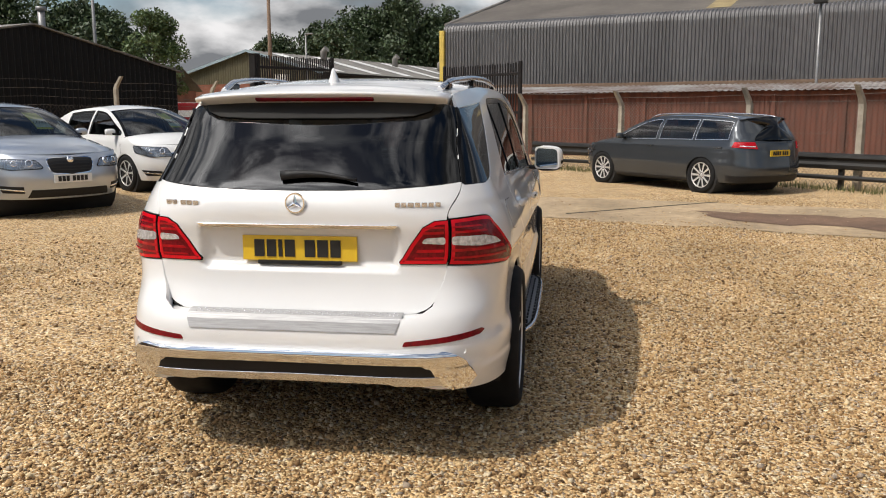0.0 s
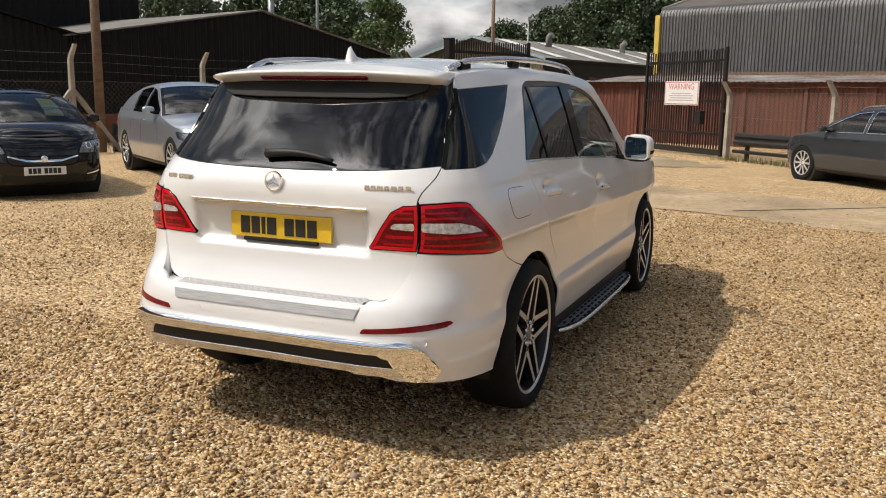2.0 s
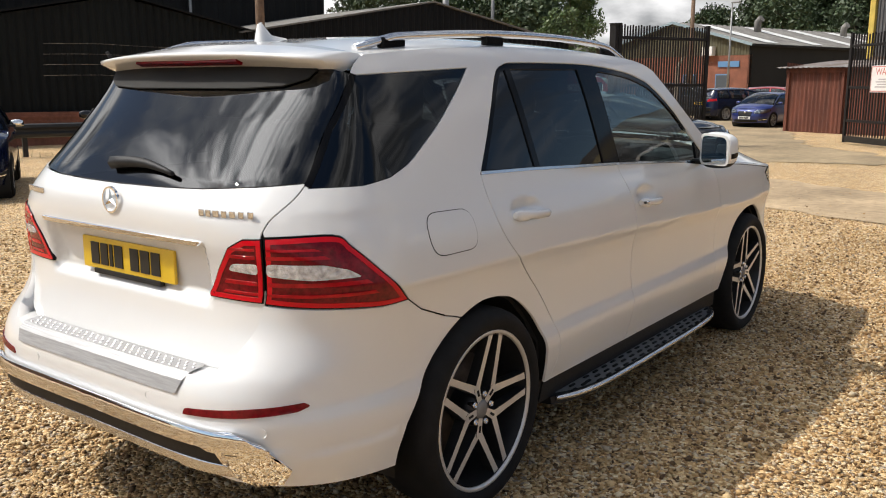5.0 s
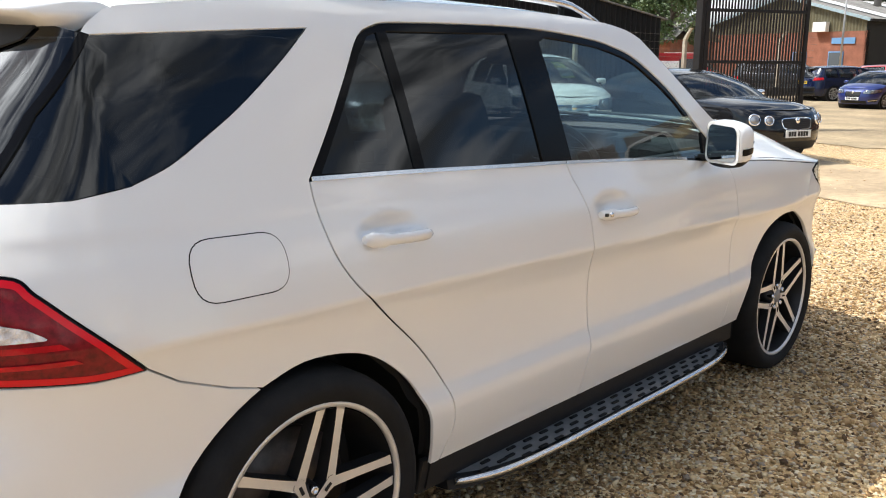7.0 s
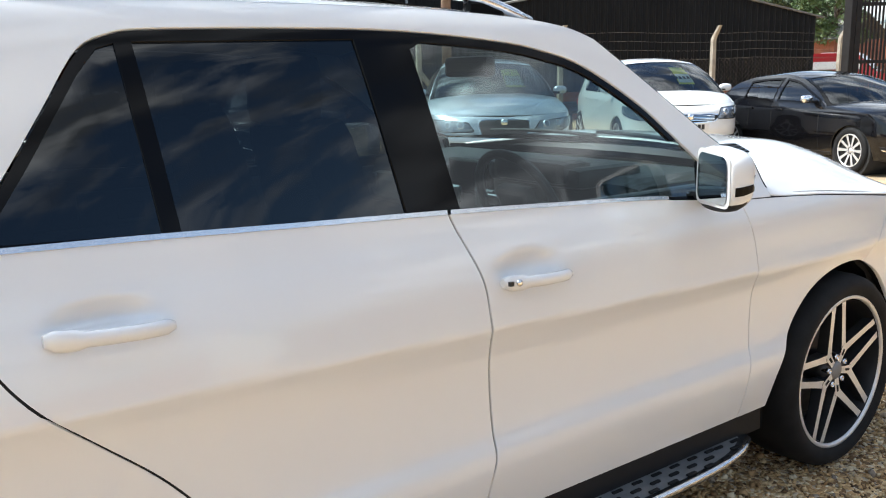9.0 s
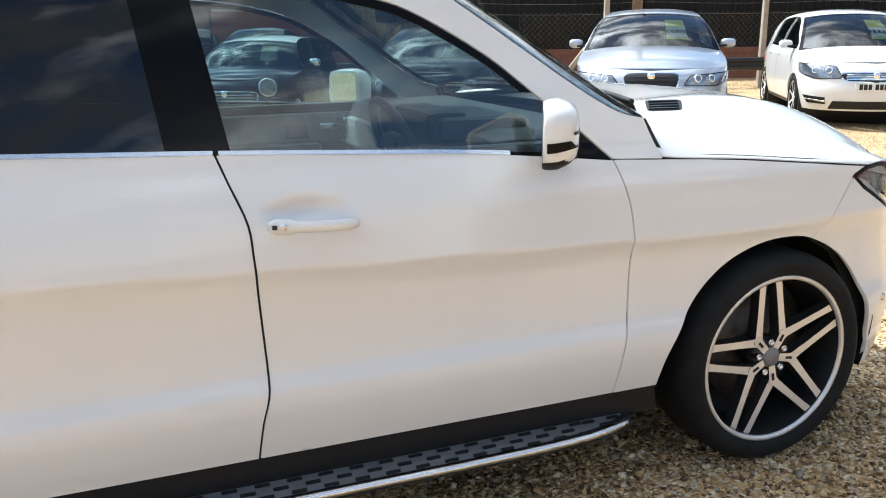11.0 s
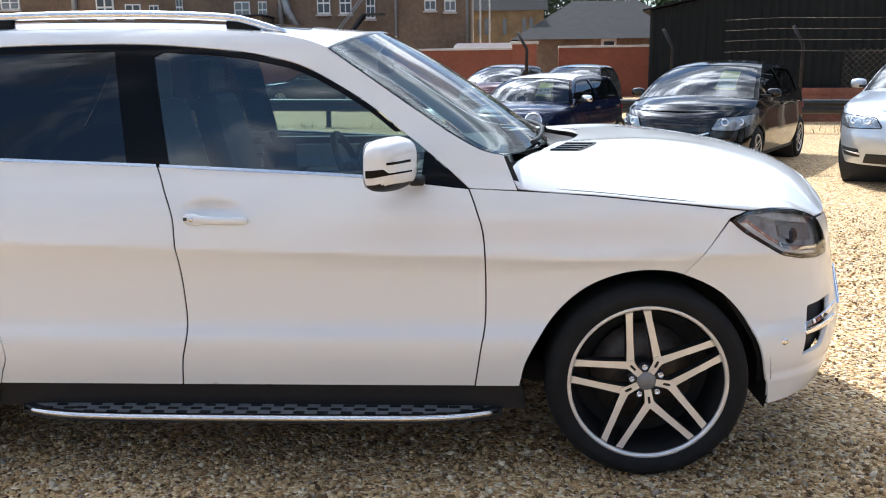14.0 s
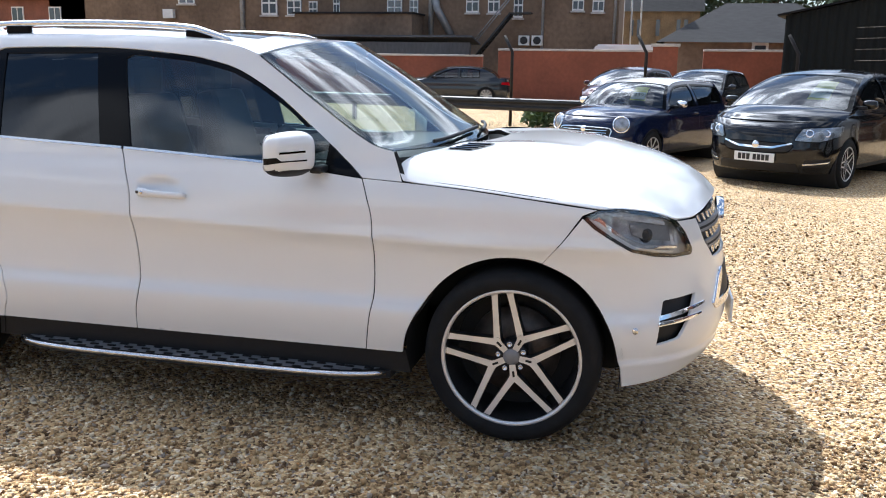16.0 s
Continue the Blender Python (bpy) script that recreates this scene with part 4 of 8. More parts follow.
# black lower part of the spoiler, with its shadow on the glass painted in
panel("spoiler_underside_shade", side_map, [(body.by_x(0.555, 1.580), 1.580), (S0, 1.606), (S0, 1.512), (body.by_x(0.30, 1.512), 1.512), (body.by_x(0.46, 1.520), 1.520), (body.by_x(0.535, 1.545), 1.545)], M_DARK, suv, one=True, step=(0.06, 0.03), offset=0.004, flange=0.006)
# tail lamps: outer on the body, inner on the tailgate
lamp_out = smooth_line(LAMP_TOP, 5) + smooth_line(LAMP_BOT, 5)[1:]
for sx in (1, -1):
    def add(name, q, mat, off, par, fl=0.014, smap=side_map):
        pm_ = patch_mesh(smap, q, step=(0.04, 0.025), offset=off, flange=fl)
        if sx < 0:
            pm_ = mirrored(*pm_)
        return raw(name, pm_[0], pm_[1], mat, par, pm_[2])
    lamp = add("tail_lamp", inset(lamp_out, 0.0015), M_BLACKTRIM, 0.003, suv)
    tagged(lamp, "wraparound red tail lamp with clear reversing strip")
    x_in = [Vector(p) for p in [(body.by_x(0.652, 0.888), 0.888), (body.by_x(0.658, 1.086), 1.086), (body.by_x(0.60, 1.083), 1.083), (body.by_x(0.55, 1.055), 1.055), (body.by_x(0.50, 0.985), 0.985), (body.by_x(0.445, 0.900), 0.900), (body.by_x(0.45, 0.888), 0.888)]]
    li = add("tail_lamp_inner", inset(x_in, 0.0015), M_BLACKTRIM, 0.003, suv)
    for q, own in ((lamp_out, lamp), (x_in, li)):
        add("lamp_field", inset(q, 0.005), M_REDDARK, 0.0045, own, 0.003)
        pm_ = patch_mesh(side_map, inset(q, 0.006), holes=[inset(q, 0.020)], step=(0.04, 0.025), offset=0.0062, flange=0.003)
        if sx < 0:
            pm_ = mirrored(*pm_)
        raw("light_guide", pm_[0], pm_[1], M_REDBRIGHT, own, pm_[2])
    # clear strip and ribs
    c_out = rounded([(body.by_x(0.672, 0.976), 0.976), (by(-2.10, 0.964), 0.964), (by(-1.975, 0.966), 0.966), (by(-2.01, 0.990), 0.990), (by(-2.07, 1.008), 1.008), (body.by_x(0.672, 1.012), 1.012)], 0.012, 3)
    add("reversing_strip", c_out, M_REVERSE, 0.0085, lamp, 0.004)
    c_in = rounded([(body.by_x(0.645, 0.978), 0.978), (body.by_x(0.645, 1.010), 1.010), (body.by_x(0.56, 1.006), 1.006), (body.by_x(0.545, 0.985), 0.985)], 0.012, 3)
    add("reversing_strip", c_in, M_REVERSE, 0.0085, li, 0.004)
    for z0, z1, y1 in ((0.944, 0.956, -1.945), (0.914, 0.922, -1.925), (1.024, 1.034, -2.05), (1.048, 1.055, -2.07)):
        add("lamp_rib", [(body.by_x(0.672, z0), z0), (by(y1, z0), z0), (by(y1 - 0.015, z1), z1), (body.by_x(0.672, z1), z1)], M_RED, 0.0066, lamp, 0.002)
        xa = 0.49 + (z0 - 0.888) * 0.34
        add("lamp_rib", [(body.by_x(0.640, z0), z0), (body.by_x(0.640, z1), z1), (body.by_x(xa + 0.02, z1), z1), (body.by_x(xa + 0.012, z0), z0)], M_RED, 0.0066, li, 0.002)

# rear bumper
bx = bump.by_x
bum_r = [Vector((S0, 0.395)), Vector((S0, 0.674)), Vector((bx(0.46, 0.678), 0.678)), Vector((bx(0.545, 0.688), 0.688)), Vector((bx(0.60, 0.723), 0.723)), Vector((bx(0.640, 0.82), 0.82)), Vector((bx(0.655, 0.884), 0.884)),
         Vector((bump.by_y(-2.02, 0.870), 0.870)), Vector((bump.by_y(-1.90, 0.860), 0.860)), Vector((-1.795, 0.864)), Vector((-1.722, 0.816)), Vector((-1.60, 0.768)), Vector((-1.512, 0.743))] + \
        [p for p in smooth_line(ARCH_R, 4) if p.x < -1.53] + [Vector((bump.by_y(-2.05, 0.33), 0.335)), Vector((bx(0.62, 0.36), 0.36)), Vector((bx(0.5, 0.39), 0.39))]


def lip_map(s, z):
    p = bump.at(s, z)
    # lower lip stands proud below a crease
    k = max(0.0, min(1.0, (0.497 - 0.04 * max(0, min(1, (s + 2.6) / 0.8)) - z) / 0.02))
    n = Vector((p.x * 0.9, p.y + 1.2, 0))
    if n.length > 0.01:
        n.normalize()
        p += n * 0.010 * k
    return p


panel("rear_bumper", lip_map, bum_r, M_WHITE, suv, one=True, step=(0.04, 0.022), gap=0.0015, flange=0.055)
# ledge between bumper and tailgate, with its bright protector
verts, faces = [], []
for i in range(25):
    x = -0.62 + 1.24 * i / 24
    ya, yb = bump.at(bx(abs(x), 0.676), 0.676).y + 0.001, body.at(body.by_x(abs(x), 0.68), 0.68).y + 0.03
    verts += [Vector((x, ya, 0.6755)), Vector((x, yb, 0.684))]
for i in range(24):
    faces.append((2 * i, 2 * i + 2, 2 * i + 3, 2 * i + 1))
raw("bumper_ledge", verts, faces, M_WHITE, suv)
verts, faces = [], []
for i in range(25):
    f = -1 + 2 * i / 24
    row = []
    for x, z, dy in ((0.478 * f, 0.690, None), (0.478 * f, 0.6825, 0.004), (0.470 * f, 0.662, -0.007), (0.455 * f, 0.622, -0.006), (0.452 * f, 0.618, 0.004)):
        if dy is None:
            y = body.at(body.by_x(abs(x), 0.69), 0.69).y - 0.006
        else:
            y = bump.at(bx(abs(x), z), z).y + dy
        row.append(Vector((x, y, z)))
    verts += row
for i in range(24):
    for k in range(4):
        faces.append((i * 5 + k, i * 5 + k + 1, (i + 1) * 5 + k + 1, (i + 1) * 5 + k))
prot = raw("loading_protector", verts, faces, [M_SILL, M_SATIN], suv, smooth=False, slots=[0, 0, 0, 1] * 24, label="brushed steel loading sill protector")
bm0 = bmesh.new()
bmesh.ops.create_uvsphere(bm0, u_segments=8, v_segments=4, radius=0.0055)
for v in bm0.verts:
    v.co.z *= 0.4
stud_mesh = bpy.data.meshes.new("stud")
bm0.to_mesh(stud_mesh)
bm0.free()
stud_mesh.materials.append(M_SATIN)
for row in range(3):
    for i in range(27):
        x = -0.442 + 0.034 * i + (0.017 if row % 2 else 0.0)
        y0, y1 = bump.at(bx(abs(x), 0.682), 0.682).y + 0.004, body.at(body.by_x(abs(x), 0.69), 0.69).y - 0.006
        f = 0.22 + 0.27 * row
        ob = new("stud", stud_mesh)
        ob.parent = prot
        ob.location = (x, y0 + (y1 - y0) * f, 0.6825 + 0.0075 * f + 0.001)


def trim_map(s, z):
    """The bumper skin with a rounded bead for the bright trim."""
    p = bump.at(s, z)
    k = max(0.0, 1 - ((z - 0.508) / 0.036) ** 2)
    n = Vector((p.x * 0.5, p.y + 1.2, 0)).normalized()
    return p + n * (0.016 * k)


def trim(name, q, mat, off, fl=0.012, one=True):
    return panel(name, trim_map if mat == M_CHROME else bump_map, q, mat, suv, one=one, step=(0.05, 0.03), offset=off, flange=fl)


ut = smooth_line([(bx(0.735, 0.505), 0.505), (bx(0.665, 0.535), 0.535), (bx(0.60, 0.532), 0.532), (bx(0.40, 0.534), 0.534), (S0, 0.536)], 6)
trim("bumper_chrome_trim", ut + [Vector((S0, 0.497)), Vector((bx(0.56, 0.495), 0.495)), Vector((bx(0.60, 0.47), 0.47)), Vector((bx(0.63, 0.395), 0.395)), Vector((bx(0.68, 0.365), 0.365)), Vector((bx(0.745, 0.370), 0.370)), Vector((bx(0.775, 0.415), 0.415))], M_CHROME, 0.018, 0.02)
trim("diffuser_black", [(S0, 0.499), (bx(0.57, 0.497), 0.497), (bx(0.625, 0.43), 0.43), (S0, 0.435)], M_PLASTIC, 0.016)
trim("skid_strip", [(S0, 0.437), (bx(0.628, 0.432), 0.432), (bx(0.640, 0.395), 0.395), (bx(0.45, 0.392), 0.392), (bx(0.42, 0.402), 0.402), (S0, 0.404)], M_SATIN, 0.020, 0.03)
for sx in (1, -1):
    q = rounded([(bx(0.485, 0.566), 0.566), (bx(0.795, 0.590), 0.590), (bx(0.812, 0.603), 0.603), (bx(0.802, 0.614), 0.614), (bx(0.70, 0.606), 0.606), (bx(0.495, 0.586), 0.586)], 0.008, 3)
    pm = patch_mesh(bump_map, q, step=(0.05, 0.03), offset=0.004, flange=0.008)
    if sx < 0:
        pm = mirrored(*pm)
    raw("bumper_reflector", pm[0], pm[1], M_REDDARK, suv, pm[2], "slim red bumper reflector")
    for x, z in ((0.325, 0.588), (0.735, 0.535)):
        p = bump.at(bx(x, z), z)
        lt = lathe("parking_sensor", [(0.0, 0.004), (0.010, 0.004), (0.0115, 0.003), (0.0115, 0.0022), (0.0135, 0.0022), (0.0135, 0.0)], M_WHITE, suv, 16)
        lt.matrix_world = look((sx * p.x, p.y, z), (0, 0, z)) @ pose(0, 0, 0, 0, 90, 0)
# sensor in front bumper
for sx in (1, -1):
    p = body.at(by(2.035, 0.525), 0.525)
    lt = lathe("parking_sensor", [(0.0, 0.004), (0.010, 0.004), (0.0115, 0.003), (0.0115, 0.0022), (0.0135, 0.0022), (0.0135, 0.0)], M_SATIN, suv, 16)
    lt.location = (sx * p.x, p.y, 0.525)
    lt.rotation_euler = (0, 0, 0 if sx > 0 else math.pi)

# side windows
belt = smooth_line(L_BELT, 4)
dlo = smooth_line(DLO_TOP, 5) + smooth_line(DLO_REAR, 5)[1:] + belt[1:-1]
w_front = [Vector(p) for p in [(-0.212, 1.182), (-0.276, 1.592)]] + [p for p in smooth_line(DLO_TOP, 5)[::-1] if -0.26 < p.x < 0.745] + [Vector((0.715, 1.125))]
w_front = [p + Vector((0, -0.022 if p.y > 1.3 else 0)) for p in w_front]
w_rear = [Vector((-0.905, 1.213)), Vector((-0.930, 1.588)), Vector((-0.425, 1.594)), Vector((-0.368, 1.190))]
w_tri = [Vector((-1.262, 1.228)), Vector((-1.16, 1.362)), Vector((-1.045, 1.525)), Vector((-1.0, 1.575)), Vector((-0.965, 1.585)), Vector((-0.942, 1.215))]
panel("window_frame", side_map, dlo, M_BLACKTRIM, suv, holes=[w_front, w_rear, w_tri], step=(0.05, 0.04), offset=-0.004, flange=0.014, gap=0.002, label="gloss black window frame")
panel("front_side_window", side_map, inset(w_front, -0.004), M_CLEAR, suv, step=(0.07, 0.06), offset=-0.010, flange=0.0)
panel("rear_side_window", side_map, inset(w_rear, -0.004), M_PRIVACY, suv, step=(0.07, 0.06), offset=-0.010, flange=0.0)
panel("quarter_light", side_map, inset(w_tri, -0.004), M_PRIVACY, suv, step=(0.07, 0.06), offset=-0.009, flange=0.0)
for a, b in ((L_BELT[0], L_BELT[3]), (L_BELT[3], (0.56, 1.129))):
    y0, y1 = a[0] + 0.01, b[0] - 0.004
    lo = [Vector((y0 + (y1 - y0) * k / 10, table(L_BELT, y0 + (y1 - y0) * k / 10) - 0.003)) for k in range(11)]
    hi = [p + Vector((0, 0.011)) for p in lo[::-1]]
    panel("belt_strip", side_map, lo + hi, M_SATIN, suv, step=(0.1, 0.05), offset=0.003, flange=0.010)

# door handles
for y0, z0, sl in ((-0.143, 0.996, -0.06), (-1.195, 1.058, -0.07)):
    for sx in (1, -1):
        bm = bmesh.new()
        n = 15
        rings = []
        for k in range(n):
            f = k / (n - 1)
            y = y0 + 0.235 * f
            z = z0 + sl * 0.16 * f
            xo = body.side(y, z) + 0.004 + 0.028 * math.sin(math.pi * min(1, max(0, f * 0.96 + 0.02))) ** 0.55
            hh = (0.021 if f < 0.22 else 0.0155) * (1 if 0.04 < f < 0.96 else 0.55)
            tt = 0.010
            rings.append([bm.verts.new((sx * (xo + tt * math.cos(a)), y, z + hh * math.sin(a))) for a in [2 * math.pi * q / 10 for q in range(10)]])
        for k in range(n - 1):
            for q in range(10):
                bm.faces.new((rings[k][q], rings[k][(q + 1) % 10], rings[k + 1][(q + 1) % 10], rings[k + 1][q])).smooth = True
        bm.faces.new(rings[0])
        bm.faces.new(rings[-1][::-1])
        bmesh.ops.recalc_face_normals(bm, faces=bm.faces[:])
        h = part("door_handle", bm, M_WHITE, suv)
        if y0 > -0.5:
            lt = lathe("lock_barrel", [(0.0, 0.003), (0.007, 0.003), (0.009, 0.0), (0.009, -0.01)], M_SATIN, h, 16)
            lt.location, lt.rotation_euler = (sx * (body.side(y0, z0) + 0.034), y0 + 0.036, z0), (0, 0, 0 if sx > 0 else math.pi)
            box("sensor_pad", (sx * (body.side(y0, z0) + 0.026), y0 + 0.013, z0), (0.012, 0.012, 0.011), M_INK, h)

# mirrors, turned in towards the driver
MIR_C, MIR_A, MIR_N = Vector((1.020, 0.625, 1.197)), Vector((0.93, -0.3676, 0.0)), Vector((0.3676, 0.93, 0.0))


def mir(a, n, z, sx):
    p = MIR_C + MIR_A * a + MIR_N * n + Vector((0, 0, z))
    return (sx * p.x, p.y, p.z)


def mir_skin(q, sx, grow=1.0):
    """A point of the rounded-box housing from a unit direction."""
    q = [math.copysign(abs(c_) ** 0.52, c_) for c_ in q]
    f = 1.0 - 0.20 * max(0.0, q[1])
    a_ = 0.110 * q[0] * (1.0 - 0.14 * max(0.0, q[1])) * grow
    n_ = max(-0.040, 0.058 * q[1] * grow) - 0.012 * q[0]
    return mir(a_, n_, 0.093 * q[2] * f * (1.0 - 0.08 * max(0.0, q[0])) + 0.005 * q[1], sx)


for sx in (1, -1):
    bm = bmesh.new()
    bmesh.ops.create_uvsphere(bm, u_segments=40, v_segments=24, radius=1.0)
    for v in bm.verts:
        v.co = Vector(mir_skin(v.co, sx))
    for f in bm.faces:
        f.smooth = True
        if f.calc_center_median().z < MIR_C.z - 0.060:
            f.material_index = 1
    bmesh.ops.recalc_face_normals(bm, faces=bm.faces[:])
    mirror = part("door_mirror", bm, [M_WHITE, M_PLASTIC], suv, "white door mirror with black base")
    for lo_, hi_, n_k in ((-0.42, -0.12, 16), (-0.02, 0.10, 14)):
        vs, fs = [], []
        for k in range(n_k + 1):
            u = (-0.25 if n_k == 16 else 0.55) + (1.95 if n_k == 16 else 1.1) * k / n_k
            thin = 1.0 - 0.72 * min(1.0, max(0.0, (u - 0.35) / 0.35)) if n_k == 16 else 1.0
            mid = lo_ if n_k == 16 else (lo_ + hi_) / 2
            for zz in (mid, mid + (hi_ - lo_) * thin):
                z_ = math.copysign(abs(zz) ** (1 / 0.52), zz)
                c_ = math.sqrt(max(0.0, 1 - z_ * z_))
                vs.append(mir_skin((c_ * math.cos(u), c_ * math.sin(u), z_), sx, 1.02))
        for k in range(n_k):
            fs.append((2 * k, 2 * k + 2, 2 * k + 3, 2 * k + 1) if sx > 0 else (2 * k + 1, 2 * k + 3, 2 * k + 2, 2 * k))
        raw("indicator_strip", vs, fs, M_BLACKTRIM, mirror)
    for nm, grow, dn, mt in (("mirror_rim", 1.0, -0.0425, M_WHITE), ("mirror_glass", 0.86, -0.0455, M_MIRROR)):
        bm = bmesh.new()
        pts = rounded([(-0.104 * grow, -0.080 * grow), (0.104 * grow, -0.076 * grow), (0.098 * grow, 0.078 * grow), (-0.102 * grow, 0.086 * grow)], 0.035 * grow, 5)
        bm.faces.new([bm.verts.new(mir(a, dn - 0.012 * a / 0.118, b, sx)) for a, b in (pts if sx > 0 else pts[::-1])])
        part(nm, bm, mt, mirror)
    box("mirror_arm", (sx * 0.895, 0.705, 1.126), (0.12, 0.055, 0.030), M_PLASTIC, mirror, 0.012)

# sill and running board
panel("sill", side_map, [(-0.955, 0.350), (1.078, 0.350), (1.10, 0.25), (-0.97, 0.25)], M_PLASTIC, suv, step=(0.1, 0.04), offset=-0.022, flange=0.02)
for sx in (1, -1):
    bm = bmesh.new()
    rows = []
    n = 40
    for k in range(n + 1):
        f = k / n
        y = -0.85 + 1.86 * f
        e = min(f, 1 - f) * 1.86
        xo = 0.905 + 0.085 * (1 - math.exp(-e / 0.13)) if e < 0.6 else 0.990
        rows.append([bm.verts.new((sx * a, y, b)) for a, b in ((0.80, 0.262), (xo - 0.022, 0.256), (xo - 0.018, 0.225), (0.80, 0.215))])
    for k in range(n):
        for q in range(4):
            bm.faces.new((rows[k][q], rows[k][(q + 1) % 4], rows[k + 1][(q + 1) % 4], rows[k + 1][q]))
    bm.faces.new(rows[0])
    bm.faces.new(rows[-1][::-1])
    bmesh.ops.recalc_face_normals(bm, faces=bm.faces[:])
    rb = part("running_board", bm, M_PLASTIC, suv, "black running board with silver edge and rubber studs")
    pts = []
    for k in range(n + 1):
        f = k / n
        y = -0.83 + 1.82 * f
        e = min(f, 1 - f) * 1.82
        xo = 0.905 + 0.085 * (1 - math.exp(-e / 0.13)) if e < 0.6 else 0.990
        pts.append((sx * (xo - 0.010), y, 0.250))
    tube("edge_strip", pts, 0.0125, M_SATIN, rb, 8, "polished aluminium edge")
    verts, faces = [], []
    for k in range(n + 1):
        f = k / n
        y = -0.80 + 1.76 * f
        e = min(f, 1 - f) * 1.76
        xo = 0.900 + 0.085 * (1 - math.exp(-e / 0.13)) if e < 0.6 else 0.985
        verts += [Vector((sx * (xo - 0.115), y, 0.2632)), Vector((sx * (xo - 0.020), y, 0.2606))]
    for k in range(n):
        faces.append((2 * k, 2 * k + 1, 2 * k + 3, 2 * k + 2) if sx > 0 else (2 * k, 2 * k + 2, 2 * k + 3, 2 * k + 1))
    raw("tread_plate", verts, faces, M_TREAD, rb, smooth=False)
    for j in range(3):
        for k in range(19):
            y = -0.73 + 0.089 * k + (0.045 if j % 2 else 0)
            xc = 0.958 - 0.033 * j - (0.03 if (y < -0.62 or y > 0.80) else 0)
            box("tread_stud", (sx * xc, y, 0.2645), (0.012, 0.042, 0.007), M_RUBBER, rb, 0.003)

# wheel housings
for y0 in (-1.382, 1.540):
    for sx in (1, -1):
        verts, faces = [], []
        for k in range(25):
            a = -0.25 + (math.pi + 0.5) * k / 24
            r = 0.455
            verts += [Vector((sx * (body.side(max(-1.75, min(1.86, y0 + r * math.cos(a))), max(0.25, 0.37 + r * 0.96 * math.sin(a))) - 0.016), y0 + r * math.cos(a), 0.37 + r * 0.96 * math.sin(a))), Vector((sx * 0.55, y0 + r * math.cos(a), 0.37 + r * 0.96 * math.sin(a)))]
        for k in range(24):
            faces.append((2 * k, 2 * k + 1, 2 * k + 3, 2 * k + 2))
        raw("wheel_housing", verts, faces, M_DARK, suv)
        bm = bmesh.new()
        vs = [bm.verts.new((sx * 0.55, y0 + 0.46 * math.cos(a), max(0.24, 0.37 + 0.46 * math.sin(a)))) for a in [2 * math.pi * k / 24 for k in range(24)]]
        bm.faces.new(vs)
        part("housing_back", bm, M_DARK, suv)
box("underbody", (0, 0.05, 0.40), (1.10, 3.7, 0.20), M_DARK, suv, 0.03)
box("rear_valance", (0, -2.02, 0.385), (1.10, 0.24, 0.07), M_DARK, suv, 0.03)


